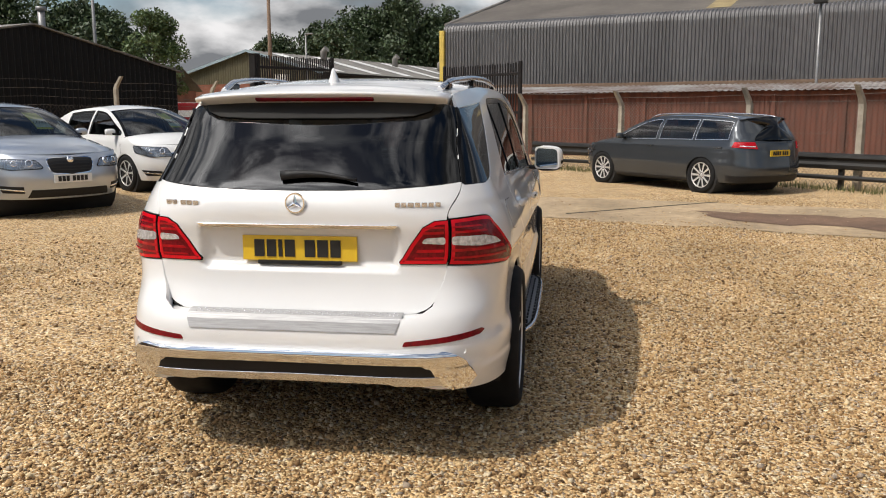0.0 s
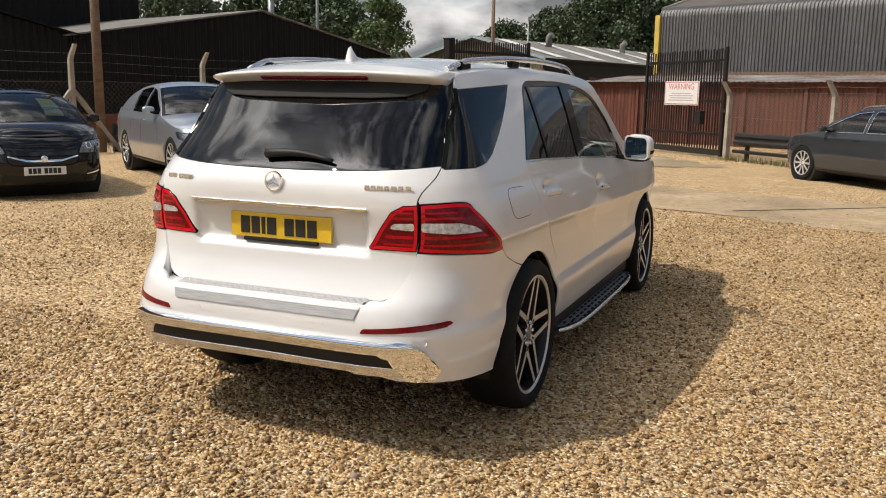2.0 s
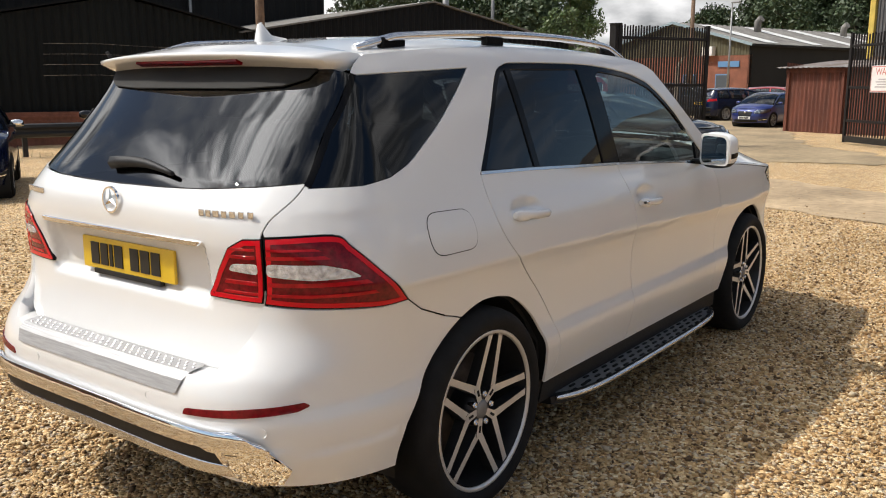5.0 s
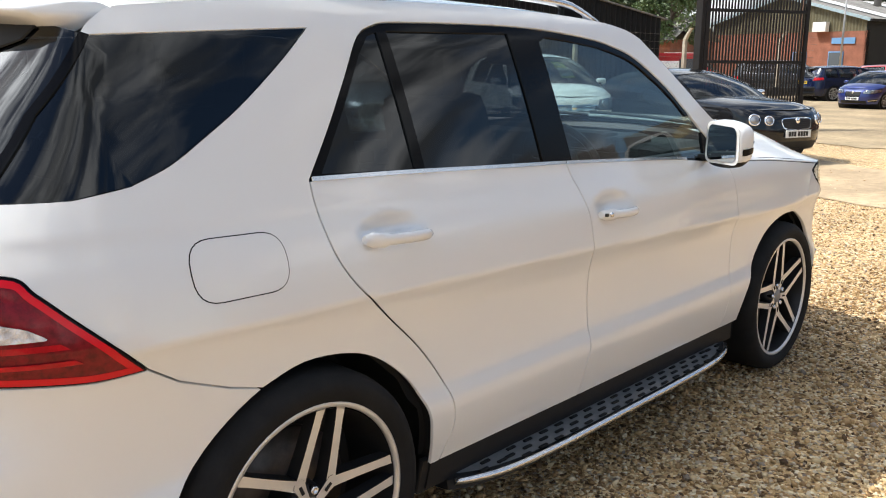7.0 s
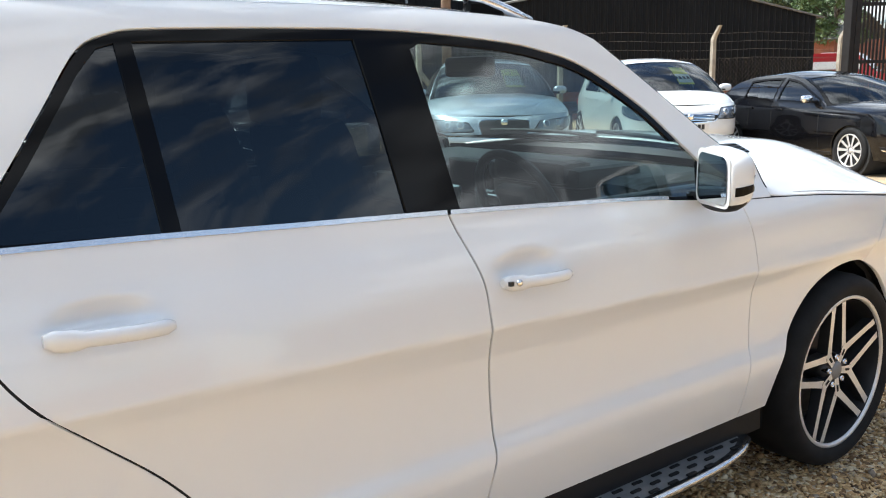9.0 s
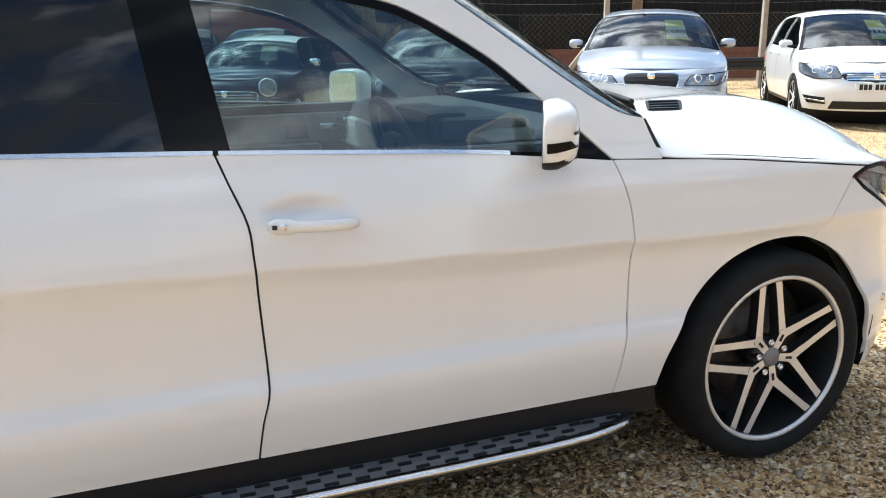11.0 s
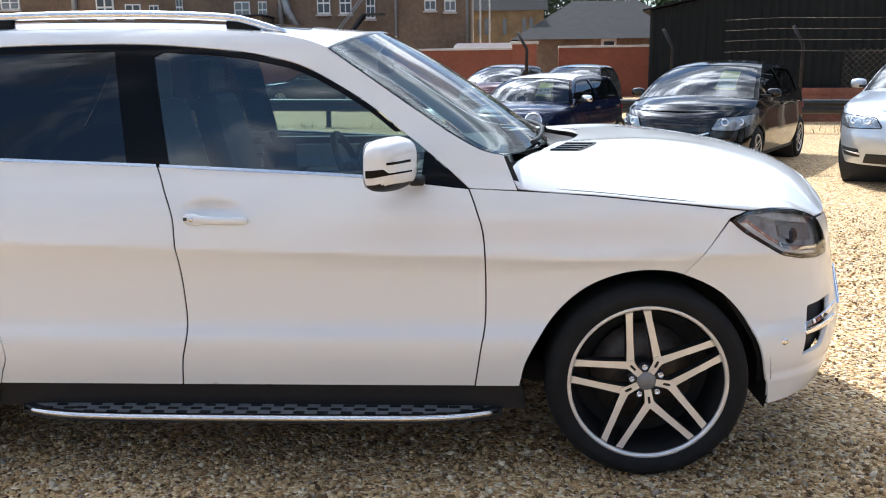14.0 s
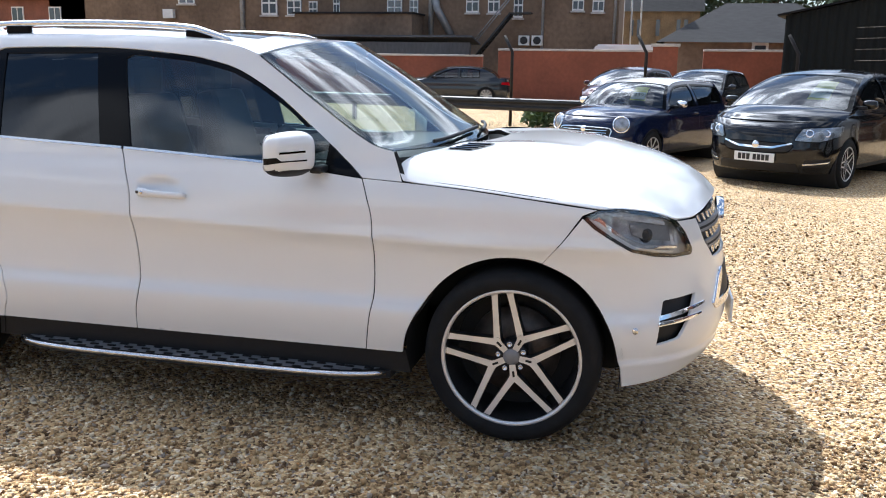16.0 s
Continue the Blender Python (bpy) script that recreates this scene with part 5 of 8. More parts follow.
def alloy_wheel(parent, m, R=0.373, rr=0.292, sx=1, spokes=5, dark=M_ALLOYDARK, face=M_ALLOY, twin=True, wide=0.27, turn=0.0):
    """A wheel that faces +x: tyre, rim, spokes, hub, disc."""
    w = new("wheel")
    w.parent = parent
    w.matrix_local = m
    h = wide / 2
    rb = rr - 0.012
    tp = [(rb, -h * 0.80), (rr + 0.012, -h * 0.94), ((R + rr) / 2, -h), (R - 0.022, -h * 0.93), (R - 0.006, -h * 0.78), (R, -h * 0.55), (R, h * 0.55), (R - 0.006, h * 0.78), (R - 0.022, h * 0.93), ((R + rr) / 2, h), (rr + 0.012, h * 0.94), (rb, h * 0.80)]
    tyre = lathe("tyre", tp, M_RUBBER, w, 64)
    lathe("rim_lip", [(rr + 0.003, h * 0.84), (rr + 0.004, h * 0.885), (rr - 0.001, h * 0.895), (rr - 0.010, h * 0.89), (rr - 0.013, h * 0.80)], face, w, 64)
    lathe("rim_barrel", [(rr - 0.016, h * 0.84), (rr - 0.026, h * 0.5), (rr - 0.030, 0.0), (rr - 0.034, -h * 0.75)], dark, w, 48)
    lathe("brake_disc", [(0.06, -0.01), (rr * 0.66, -0.01), (rr * 0.66, -0.035), (0.06, -0.035)], M_DISC, w, 40)
    lathe("wheel_back", [(0.0, -0.06), (rr - 0.03, -0.06)], M_DARK, w, 32)
    cx = h * 0.70
    lathe("hub", [(0.0, cx + 0.006), (0.026, cx + 0.006), (0.033, cx + 0.001), (0.036, cx - 0.004)], M_TREAD if twin else face, w, 24)
    lathe("hub_body", [(0.036, cx - 0.003), (0.052, cx - 0.006), (0.066, cx - 0.014), (0.070, cx - 0.05), (0.06, -0.02)], dark, w, 30)
    for k in range(spokes):
        a = turn + 2 * math.pi * k / spokes
        bm = bmesh.new()
        g = rr / 0.292
        half = math.pi / spokes
        paths = []
        if twin:
            # each pair of bars opens from the rim towards the two neighbouring hub arms
            for sg in (-1, 1):
                p0, p1 = (0.086 * g * math.cos(half), 0.086 * g * math.sin(half)), (rr - 0.008, 0.0315 * g)
                bars = [(p0[0] + (p1[0] - p0[0]) * q, sg * (p0[1] + (p1[1] - p0[1]) * q), wd * g, 0.0003 * sg) for q, wd in ((0.0, 0.0160), (0.12, 0.0142), (0.4, 0.0124), (0.8, 0.0122), (0.94, 0.0135), (1.0, 0.0160))]
                paths.append((bars, 0.0))
            paths.append(([(0.034 * g, 0, 0.0130 * g, 0.0012), (0.070 * g, 0, 0.0150 * g, 0.0012), (0.094 * g, 0, 0.0185 * g, 0.0012), (0.104 * g, 0, 0.0120 * g, 0.0012)], half))
        else:
            paths.append(([(0.045, 0, 0.020, 0), (rr * 0.5, 0, 0.016, 0), (rr - 0.010, 0, 0.022, 0)], 0.0))
        for path, tw in paths:
            ca, sa = math.cos(tw), math.sin(tw)
            top, low = [], []
            for r, o, wd, dx in path:
                f = r / rr
                xf = cx - 0.004 + 0.020 * f + dx
                top.append([bm.verts.new((xf, (o + d) * ca - r * sa, (o + d) * sa + r * ca)) for d in (-wd, wd)])
                low.append([bm.verts.new((xf - 0.045 + 0.01 * f, (o + d) * ca - r * sa, (o + d) * sa + r * ca)) for d in (-wd * 1.2, wd * 1.2)])
            for i in range(len(path) - 1):
                bm.faces.new((top[i][0], top[i + 1][0], top[i + 1][1], top[i][1]))
                for q in (0, 1):
                    f2 = bm.faces.new((top[i][q], low[i][q], low[i + 1][q], top[i + 1][q]) if q == 0 else (top[i][1], top[i + 1][1], low[i + 1][1], low[i][1]))
                    f2.material_index = 1
        bmesh.ops.recalc_face_normals(bm, faces=bm.faces[:])
        for f in bm.faces:
            if f.material_index == 0 and f.normal.x < 0:
                f.normal_flip()
        bmesh.ops.rotate(bm, verts=bm.verts, cent=(0, 0, 0), matrix=Matrix.Rotation(a, 3, "X"))
        part("spoke", bm, [face, dark], w)
        if twin:
            slot = box("arm_slot", (cx + 0.0035, 0, 0.074 * g), (0.004, 0.009 * g, 0.026 * g), M_DARK, w, 0.0015)
            slot.matrix_local = Matrix.Rotation(a + half, 4, "X")
        lt = lathe("wheel_bolt", [(0.0, 0.004), (0.006, 0.004), (0.0075, 0.010), (0.0105, 0.010), (0.0115, 0.002), (0.012, -0.02)], [M_SATIN], w, 12)
        lt.location = (cx - 0.004, -0.056 * math.sin(a), 0.056 * math.cos(a))
    return w


for y0 in (-1.382, 1.540):
    for sx in (1, -1):
        alloy_wheel(suv, pose(sx * 0.806, y0, 0.374, 0, 0, 0 if sx > 0 else 180), turn=math.radians(9 if y0 > 0 else -13))

# interior
box("cabin_floor", (0, -0.3, 0.62), (1.06, 3.0, 0.06), M_DASH, suv)
box("load_cover", (0, -1.75, 1.10), (1.35, 0.62, 0.03), M_LEATHER, suv, 0.01)
bm = bmesh.new()
bm_box(bm, (0, 0.80, 1.02), (1.56, 0.62, 0.30), 0.08, taper=(1.0, 0.85))
bm_box(bm, (0.38, 0.60, 1.17), (0.46, 0.30, 0.07), 0.03)
part("dashboard", bm, M_DASH, suv)
box("dash_pad", (-0.40, 0.545, 1.04), (0.62, 0.10, 0.12), M_TRIMGREY, suv, 0.035)
box("dash_trim", (-0.38, 0.490, 0.985), (0.66, 0.02, 0.022), M_SATIN, suv, 0.006)
box("instrument_hood", (0.38, 0.50, 1.185), (0.36, 0.14, 0.08), M_DASH, suv, 0.035)
box("centre_console", (0, 0.25, 0.86), (0.24, 0.9, 0.24), M_DASH, suv, 0.03)
box("centre_screen", (0.0, 0.50, 1.13), (0.24, 0.03, 0.13), M_BLACKTRIM, suv, 0.01)
for x in (-0.10, 0.10, 0.70, -0.70):
    box("air_vent", (x, 0.49, 1.06), (0.12, 0.02, 0.07), M_SATIN, suv, 0.01)
stw = new("steering_wheel")
stw.parent = suv
stw.matrix_local = pose(0.38, 0.40, 1.08, 0, 0, 90) @ pose(0, 0, 0, 0, -24, 0)
lathe("wheel_rim", [(0.185 + 0.016 * math.cos(a), 0.016 * math.sin(a)) for a in [2 * math.pi * k / 10 for k in range(10)]], M_LEATHER, stw, 40, closed=True)
box("wheel_boss", (0.0, 0, 0), (0.05, 0.16, 0.13), M_DASH, stw, 0.02)
for yy in (-0.11, 0.11):
    box("wheel_spoke", (0.0, yy, 0.0), (0.02, 0.10, 0.035), M_SATIN, stw, 0.006)
box("wheel_spoke", (0.0, 0, -0.11), (0.02, 0.06, 0.10), M_SATIN, stw, 0.006)


def seat(x, y, wide=0.52):
    s = new("seat")
    s.parent = suv
    s.location = (x, y, 0)
    box("cushion", (0, 0.05, 0.80), (wide, 0.52, 0.18), M_LEATHER, s, 0.05)
    box("seat_back", (0, -0.24, 1.10), (wide, 0.15, 0.62), M_LEATHER, s, 0.06, Matrix.Rotation(radians(14), 4, "X"), taper=(0.82, 0.85))
    box("headrest", (0, -0.34, 1.475), (0.28, 0.11, 0.19), M_LEATHER, s, 0.045)
    for dx in (-0.06, 0.06):
        tube("headrest_post", [(dx, -0.32, 1.33), (dx, -0.34, 1.44)], 0.007, M_CHROME, s, 6)


seat(0.38, -0.10)
seat(-0.38, -0.10)
for x in (-0.45, 0.0, 0.45):
    seat(x, -1.02, 0.44)
for sx in (1, -1):
    for y, L in ((0.28, 1.0), (-0.55, 0.50)):
        dc = box("door_card", (sx * 0.815, y, 0.93), (0.05, L, 0.44), M_LEATHER, suv, 0.015)
        box("armrest", (sx * 0.76, y - 0.1, 0.95), (0.08, 0.45, 0.06), M_TRIMGREY if sx < 0 else M_DASH, dc, 0.02)
        ut_ = box("upper_trim", (sx * 0.782, y + 0.05, 1.045), (0.03, L * 0.86, 0.13), M_TRIMGREY, dc, 0.012)
        box("switch_pad", (sx * 0.762, y + 0.02, 1.03), (0.01, 0.10, 0.06), M_DASH, ut_, 0.004)
        box("inner_handle", (sx * 0.760, y + 0.2, 1.05), (0.02, 0.16, 0.03), M_CHROME, dc, 0.008)
box("interior_mirror", (0.0, 0.50, 1.53), (0.25, 0.05, 0.075), M_DASH, suv, 0.02)
pm = patch_mesh(roof_map, [(-0.93, 0.05), (0.93, 0.05), (0.93, 0.95), (-0.93, 0.95)], step=(0.15, 0.08), flange=0.0, offset=-0.03, side=-1)
raw("headliner", pm[0], pm[1], M_TRIMGREY, suv, pm[2])

# ---------------------------------------------------------------- ground


def hump(x, y):
    """The yard's lie: level, with a slight rise between the parked cars."""
    return 0.15 * math.exp(-((x + 7.6) / 2.6) ** 2 - ((y - 9.0) / 2.8) ** 2)


def gravel_material(name, stones):
    m = bpy.data.materials.new(name)
    m.use_nodes = True
    nt = m.node_tree
    b = nt.nodes["Principled BSDF"]
    b.inputs["Roughness"].default_value = 0.85
    b.inputs["Specular IOR Level"].default_value = 0.3
    rmp = nt.nodes.new("ShaderNodeValToRGB")
    cr = rmp.color_ramp
    cols = [(0.0, (0.085, 0.050, 0.026)), (0.14, (0.215, 0.125, 0.056)), (0.32, (0.40, 0.248, 0.112)), (0.54, (0.52, 0.345, 0.165)), (0.74, (0.60, 0.440, 0.240)), (0.88, (0.70, 0.585, 0.40)), (0.95, (0.42, 0.33, 0.235)), (1.0, (0.26, 0.21, 0.165))]
    cr.elements[0].position, cr.elements[0].color = cols[0][0], (*cols[0][1], 1)
    cr.elements[1].position, cr.elements[1].color = cols[-1][0], (*cols[-1][1], 1)
    for p, c in cols[1:-1]:
        e = cr.elements.new(p)
        e.color = (*c, 1)
    tc = nt.nodes.new("ShaderNodeTexCoord")
    big = nt.nodes.new("ShaderNodeTexNoise")
    big.inputs["Scale"].default_value, big.inputs["Detail"].default_value = 0.9, 7
    nt.links.new(tc.outputs["Object"], big.inputs["Vector"])
    mr = nt.nodes.new("ShaderNodeMapRange")
    mr.inputs["From Min"].default_value, mr.inputs["From Max"].default_value = 0.3, 0.7
    mr.inputs["To Min"].default_value, mr.inputs["To Max"].default_value = (0.80, 1.10) if stones else (1.0, 1.30)
    nt.links.new(big.outputs["Fac"], mr.inputs["Value"])
    hs = nt.nodes.new("ShaderNodeHueSaturation")
    nt.links.new(mr.outputs["Result"], hs.inputs["Value"])
    nt.links.new(rmp.outputs["Color"], hs.inputs["Color"])
    nt.links.new(hs.outputs["Color"], b.inputs["Base Color"])
    fine = nt.nodes.new("ShaderNodeTexNoise")
    fine.inputs["Scale"].default_value = 300
    nt.links.new(tc.outputs["Object"], fine.inputs["Vector"])
    bp = nt.nodes.new("ShaderNodeBump")
    if stones:
        g = nt.nodes.new("ShaderNodeNewGeometry")
        nt.links.new(g.outputs["Random Per Island"], rmp.inputs["Fac"])
        bp.inputs["Strength"].default_value, bp.inputs["Distance"].default_value = 0.35, 0.004
        nt.links.new(fine.outputs["Fac"], bp.inputs["Height"])
    else:
        vo = nt.nodes.new("ShaderNodeTexVoronoi")
        vo.inputs["Scale"].default_value = 58
        nt.links.new(tc.outputs["Object"], vo.inputs["Vector"])
        sep = nt.nodes.new("ShaderNodeSeparateColor")
        nt.links.new(vo.outputs["Color"], sep.inputs["Color"])
        nt.links.new(sep.outputs["Red"], rmp.inputs["Fac"])
        bp.inputs["Strength"].default_value, bp.inputs["Distance"].default_value = 1.0, 0.016
        bp.invert = True
        nt.links.new(vo.outputs["Distance"], bp.inputs["Height"])
    nt.links.new(bp.outputs["Normal"], b.inputs["Normal"])
    return m


M_GRAVEL = gravel_material("gravel", False)
M_STONES = gravel_material("gravel_stones", True)
M_CONC = material("worn_concrete", (0.40, 0.295, 0.180), 0.85, vary=0.35, scale=0.9, bump=0.4, bump_scale=90, fine=0.45)
M_DIRT = material("packed_dirt", (0.33, 0.25, 0.15), 0.9, vary=0.35, scale=0.7, bump=0.6, bump_scale=70, fine=0.5)
M_STAIN = material("damp_concrete", (0.165, 0.098, 0.060), 0.8, vary=0.4, scale=1.4, bump=0.3, bump_scale=90, fine=0.4)

xs_ = sorted(set([-400, -250, -150, -100, -70] + [-50 + 1.0 * k for k in range(101)] + [70, 100, 150, 250, 400]))
nx = len(xs_)
gv = [(x, y, hump(x, y)) for y in xs_ for x in xs_]
gf = [(j * nx + i, j * nx + i + 1, (j + 1) * nx + i + 1, (j + 1) * nx + i) for j in range(nx - 1) for i in range(nx - 1)]
ground = raw("ground", gv, gf, M_GRAVEL)
tagged(ground, "golden tan gravel of a car sales yard", "ground", kind="structure")

# loose stones where the camera passes
rng = np.random.default_rng(7)
zones = [(-3.6, 4.4, -5.3, -1.0, 2300), (0.55, 3.6, -1.0, 6.5, 2300), (3.6, 5.2, -1.0, 5.5, 700), (-6.0, -3.6, -4.0, 2.0, 400), (4.4, 7.5, -5.0, -1.0, 450), (0.9, 8.0, 6.5, 9.5, 260), (5.2, 8.5, -1.0, 6.5, 220), (-5.5, -1.1, 1.0, 7.5, 300), (-1.1, 0.55, 2.6, 7.5, 500), (3.6, 8.5, -1.0, 5.0, 420), (-6.5, -1.1, -1.0, 5.0, 420), (-9.0, -6.0, -3.0, 6.0, 200), (-3.0, 6.0, 5.0, 10.5, 130), (6.0, 12.0, 1.0, 8.0, 110)]
cx, cy = [], []
for x0, x1, y0, y1, den in zones:
    n = int((x1 - x0) * (y1 - y0) * den)
    cx.append(rng.uniform(x0, x1, n))
    cy.append(rng.uniform(y0, y1, n))
cx, cy = np.concatenate(cx), np.concatenate(cy)
n = len(cx)
base_v = np.array([(1, 0, 0), (-0.9, 0.15, 0), (0.1, 1, 0), (-0.1, -0.95, 0.05), (0.05, 0.1, 1), (0, 0, -1)], float)
base_f = np.array([(0, 2, 4), (2, 1, 4), (1, 3, 4), (3, 0, 4), (2, 0, 5), (1, 2, 5), (3, 1, 5), (0, 3, 5)])
size = np.clip(rng.lognormal(math.log(0.0085), 0.35, n), 0.0045, 0.021)
V = base_v[None] * (1 + rng.uniform(-0.28, 0.28, (n, 6, 1))) * np.stack([size * rng.uniform(0.8, 1.5, n), size * rng.uniform(0.7, 1.1, n), size * rng.uniform(0.45, 0.85, n)], 1)[:, None, :]
a, tl, tm = rng.uniform(0, 2 * math.pi, n), rng.normal(0, 0.45, n), rng.normal(0, 0.45, n)


def turn(Vv, ang, i, j):
    c, s = np.cos(ang)[:, None], np.sin(ang)[:, None]
    q = Vv.copy()
    q[:, :, i], q[:, :, j] = Vv[:, :, i] * c - Vv[:, :, j] * s, Vv[:, :, i] * s + Vv[:, :, j] * c
    return q


V = turn(turn(turn(V, tl, 0, 2), tm, 1, 2), a, 0, 1)
V[:, :, 0] += cx[:, None]
V[:, :, 1] += cy[:, None]
V[:, :, 2] += (size * rng.uniform(0.05, 0.55, n))[:, None]
Fm = (base_f[None] + (np.arange(n) * 6)[:, None, None]).reshape(-1)
me = bpy.data.meshes.new("gravel_stones")
me.vertices.add(n * 6)
me.vertices.foreach_set("co", V.reshape(-1).astype(np.float32))
me.loops.add(len(Fm))
me.loops.foreach_set("vertex_index", Fm.astype(np.int32))
me.polygons.add(n * 8)
me.polygons.foreach_set("loop_start", np.arange(0, n * 24, 3, dtype=np.int32))
me.update(calc_edges=True)
me.materials.append(M_STONES)
stones = new("gravel_stones", me)
tagged(stones, "loose golden pea gravel stones on the yard", "gravel", kind="stuff")


def sheet(name, outline, mat, z, label, wob=0.12, seed=1):
    """A thin flush layer with a ragged edge."""
    rnd = random.Random(seed)
    pts = [Vector((p.x + rnd.uniform(-wob, wob), p.y + rnd.uniform(-wob, wob))) for p in dense([Vector(p) for p in outline], 0.35)]
    bm = bmesh.new()
    f = bm.faces.new([bm.verts.new((p.x, p.y, z)) for p in pts])
    if f.normal.z < 0:
        f.normal_flip()
    bmesh.ops.triangulate(bm, faces=bm.faces[:])
    bmesh.ops.recalc_face_normals(bm, faces=bm.faces[:])
    ob = part(name, bm, mat)
    for q in ob.data.polygons:
        if q.normal.z < 0:
            ob.data.flip_normals()
            break
    tagged(ob, label, "ground", kind="structure")
    return ob


sheet("driveway", [(-4.6, 12.6), (0.3, 9.9), (5.5, 8.4), (16, 5.6), (26, 3.0), (26, -1.0), (14, 1.9), (5.0, 5.1), (1.3, 6.5), (-3.2, 8.6), (-4.4, 10.2)], M_CONC, 0.010, "worn tan concrete driveway strip across the yard", 0.13)
sheet("entrance_dirt", [(-3.2, 19.6), (-1.2, 17.6), (0.4, 15.2), (-2.8, 14.0), (-4.8, 15.4), (-6.4, 19.5), (-12, 30), (-20, 44), (-8, 44), (-5.9, 27.2)], M_DIRT, 0.012, "packed sandy dirt at the yard entrance", 0.2, 2)
sheet("wet_stain", [(3.1, 7.75), (4.2, 7.5), (6.0, 6.9), (9.0, 5.7), (9.0, 3.9), (6.2, 5.2), (4.4, 6.1), (3.4, 6.7)], M_STAIN, 0.016, "dark damp stain on the concrete driveway", 0.16, 3)
box("joint_strip", (2.4, 8.15, 0.012), (0.03, 3.2, 0.008), M_DARK, None, 0, Matrix.Rotation(radians(-52), 4, "Z"))
tagged(bpy.data.objects["joint_strip"], "dark tarred joint across the concrete driveway", "joint", kind="structure")

# ---------------------------------------------------------------- sheds, hangar and fences
M_HANGAR = material("grey_corrugated_sheet", (0.165, 0.160, 0.160), 0.42, metal=0.5, vary=0.18, scale=0.8, stretch=(1, 1, 0.25), fine=0.2)
M_HANGROOF = material("weathered_roof_sheet", (0.115, 0.10, 0.085), 0.8, vary=0.35, scale=0.4, fine=0.3)
M_YELLOW = material("yellow_flashing", (0.62, 0.45, 0.09), 0.6, vary=0.15, scale=3)
M_OCHRE = material("weathered_ochre_roof_light", (0.30, 0.235, 0.115), 0.8, vary=0.35, scale=1.2, fine=0.3)
M_RUST = material("red_brown_boards", (0.130, 0.040, 0.023), 0.75, vary=0.45, scale=1.6, stretch=(3, 3, 0.4), bump=0.2, bump_scale=40, fine=0.35)
M_TIN = material("weathered_tin_roof", (0.36, 0.35, 0.34), 0.6, metal=0.3, vary=0.4, scale=1.0, tint=(0.16, 0.10, 0.07), fine=0.3)
M_BEAM = material("weathered_timber", (0.19, 0.125, 0.085), 0.85, vary=0.35, scale=2.5, stretch=(0.4, 3, 3), fine=0.3)
M_POST = material("weathered_concrete_post", (0.34, 0.30, 0.24), 0.9, vary=0.3, scale=5, bump=0.3, bump_scale=60, fine=0.3)
M_BLACKSHED = material("black_painted_sheet", (0.006, 0.006, 0.0062), 0.6, spec=0.2, vary=0.3, scale=0.8, stretch=(1, 1, 0.3))
M_GREENSHED = material("dark_green_black_sheet", (0.006, 0.0075, 0.007), 0.6, spec=0.2, vary=0.3, scale=0.8, stretch=(1, 1, 0.3))
M_STEEL = material("dark_painted_steel", (0.013, 0.012, 0.012), 0.55, vary=0.3, scale=8, tint=(0.010, 0.007, 0.006), spec=0.3)
M_RAIL = material("dull_barrier_steel", (0.026, 0.025, 0.024), 0.5, metal=0.3, vary=0.3, scale=5)
M_WIRE = material("galvanised_wire", (0.14, 0.12, 0.10), 0.7, metal=0.3)
M_BRICK = material("buff_brown_brick", (0.185, 0.125, 0.082), 0.9, vary=0.3, scale=0.5, bump=0.3, bump_scale=14, fine=0.45)
M_REDBRICK = material("red_brick", (0.22, 0.085, 0.052), 0.9, vary=0.3, scale=1.2, bump=0.3, bump_scale=18, fine=0.45)
M_TERRA = material("terracotta_render", (0.235, 0.075, 0.042), 0.85, vary=0.2, scale=0.8, bump=0.2, bump_scale=25, fine=0.25)
M_COPING = material("pale_coping", (0.50, 0.46, 0.42), 0.8, vary=0.2, scale=4)
M_SLATE = material("dark_slate_roof", (0.020, 0.0195, 0.021), 0.8, spec=0.2, vary=0.3, scale=2.5, stretch=(1, 1, 4), fine=0.4)
M_HOARD = material("grey_painted_boards", (0.055, 0.058, 0.066), 0.7, vary=0.25, scale=2, stretch=(1, 4, 1), fine=0.25)
M_STONE = material("honey_stone", (0.22, 0.165, 0.10), 0.9, vary=0.3, scale=1.2, fine=0.4)
M_FRAMEW = material("white_window_frame", (0.68, 0.67, 0.65), 0.5, vary=0.08, scale=9)
M_PANE = material("dark_window_pane", (0.05, 0.06, 0.07), 0.05, spec=0.8)
M_PIPE = material("grey_duct", (0.28, 0.28, 0.28), 0.45, metal=0.5, vary=0.2, scale=4)
M_SIGN = material("white_sign_board", (0.72, 0.70, 0.68), 0.5, vary=0.06, scale=6)
M_SIGNRED = material("faded_red_print", (0.50, 0.12, 0.10), 0.6)
M_SIGNGREY = material("faded_grey_print", (0.42, 0.38, 0.38), 0.6)
M_OLIVE = material("olive_cladding", (0.095, 0.086, 0.048), 0.6, vary=0.15, scale=1.5, stretch=(1, 1, 0.3))
M_FIBRE = material("fibre_cement_roof", (0.19, 0.18, 0.165), 0.85, vary=0.35, scale=0.8, fine=0.3)
M_WHITEP = material("white_roof_light", (0.66, 0.66, 0.64), 0.6, vary=0.1, scale=2)
M_PALEBLUE = material("pale_blue_grey_trim", (0.26, 0.34, 0.38), 0.6, vary=0.15, scale=3)
M_BLUEP = material("blue_trim", (0.10, 0.22, 0.40), 0.5)


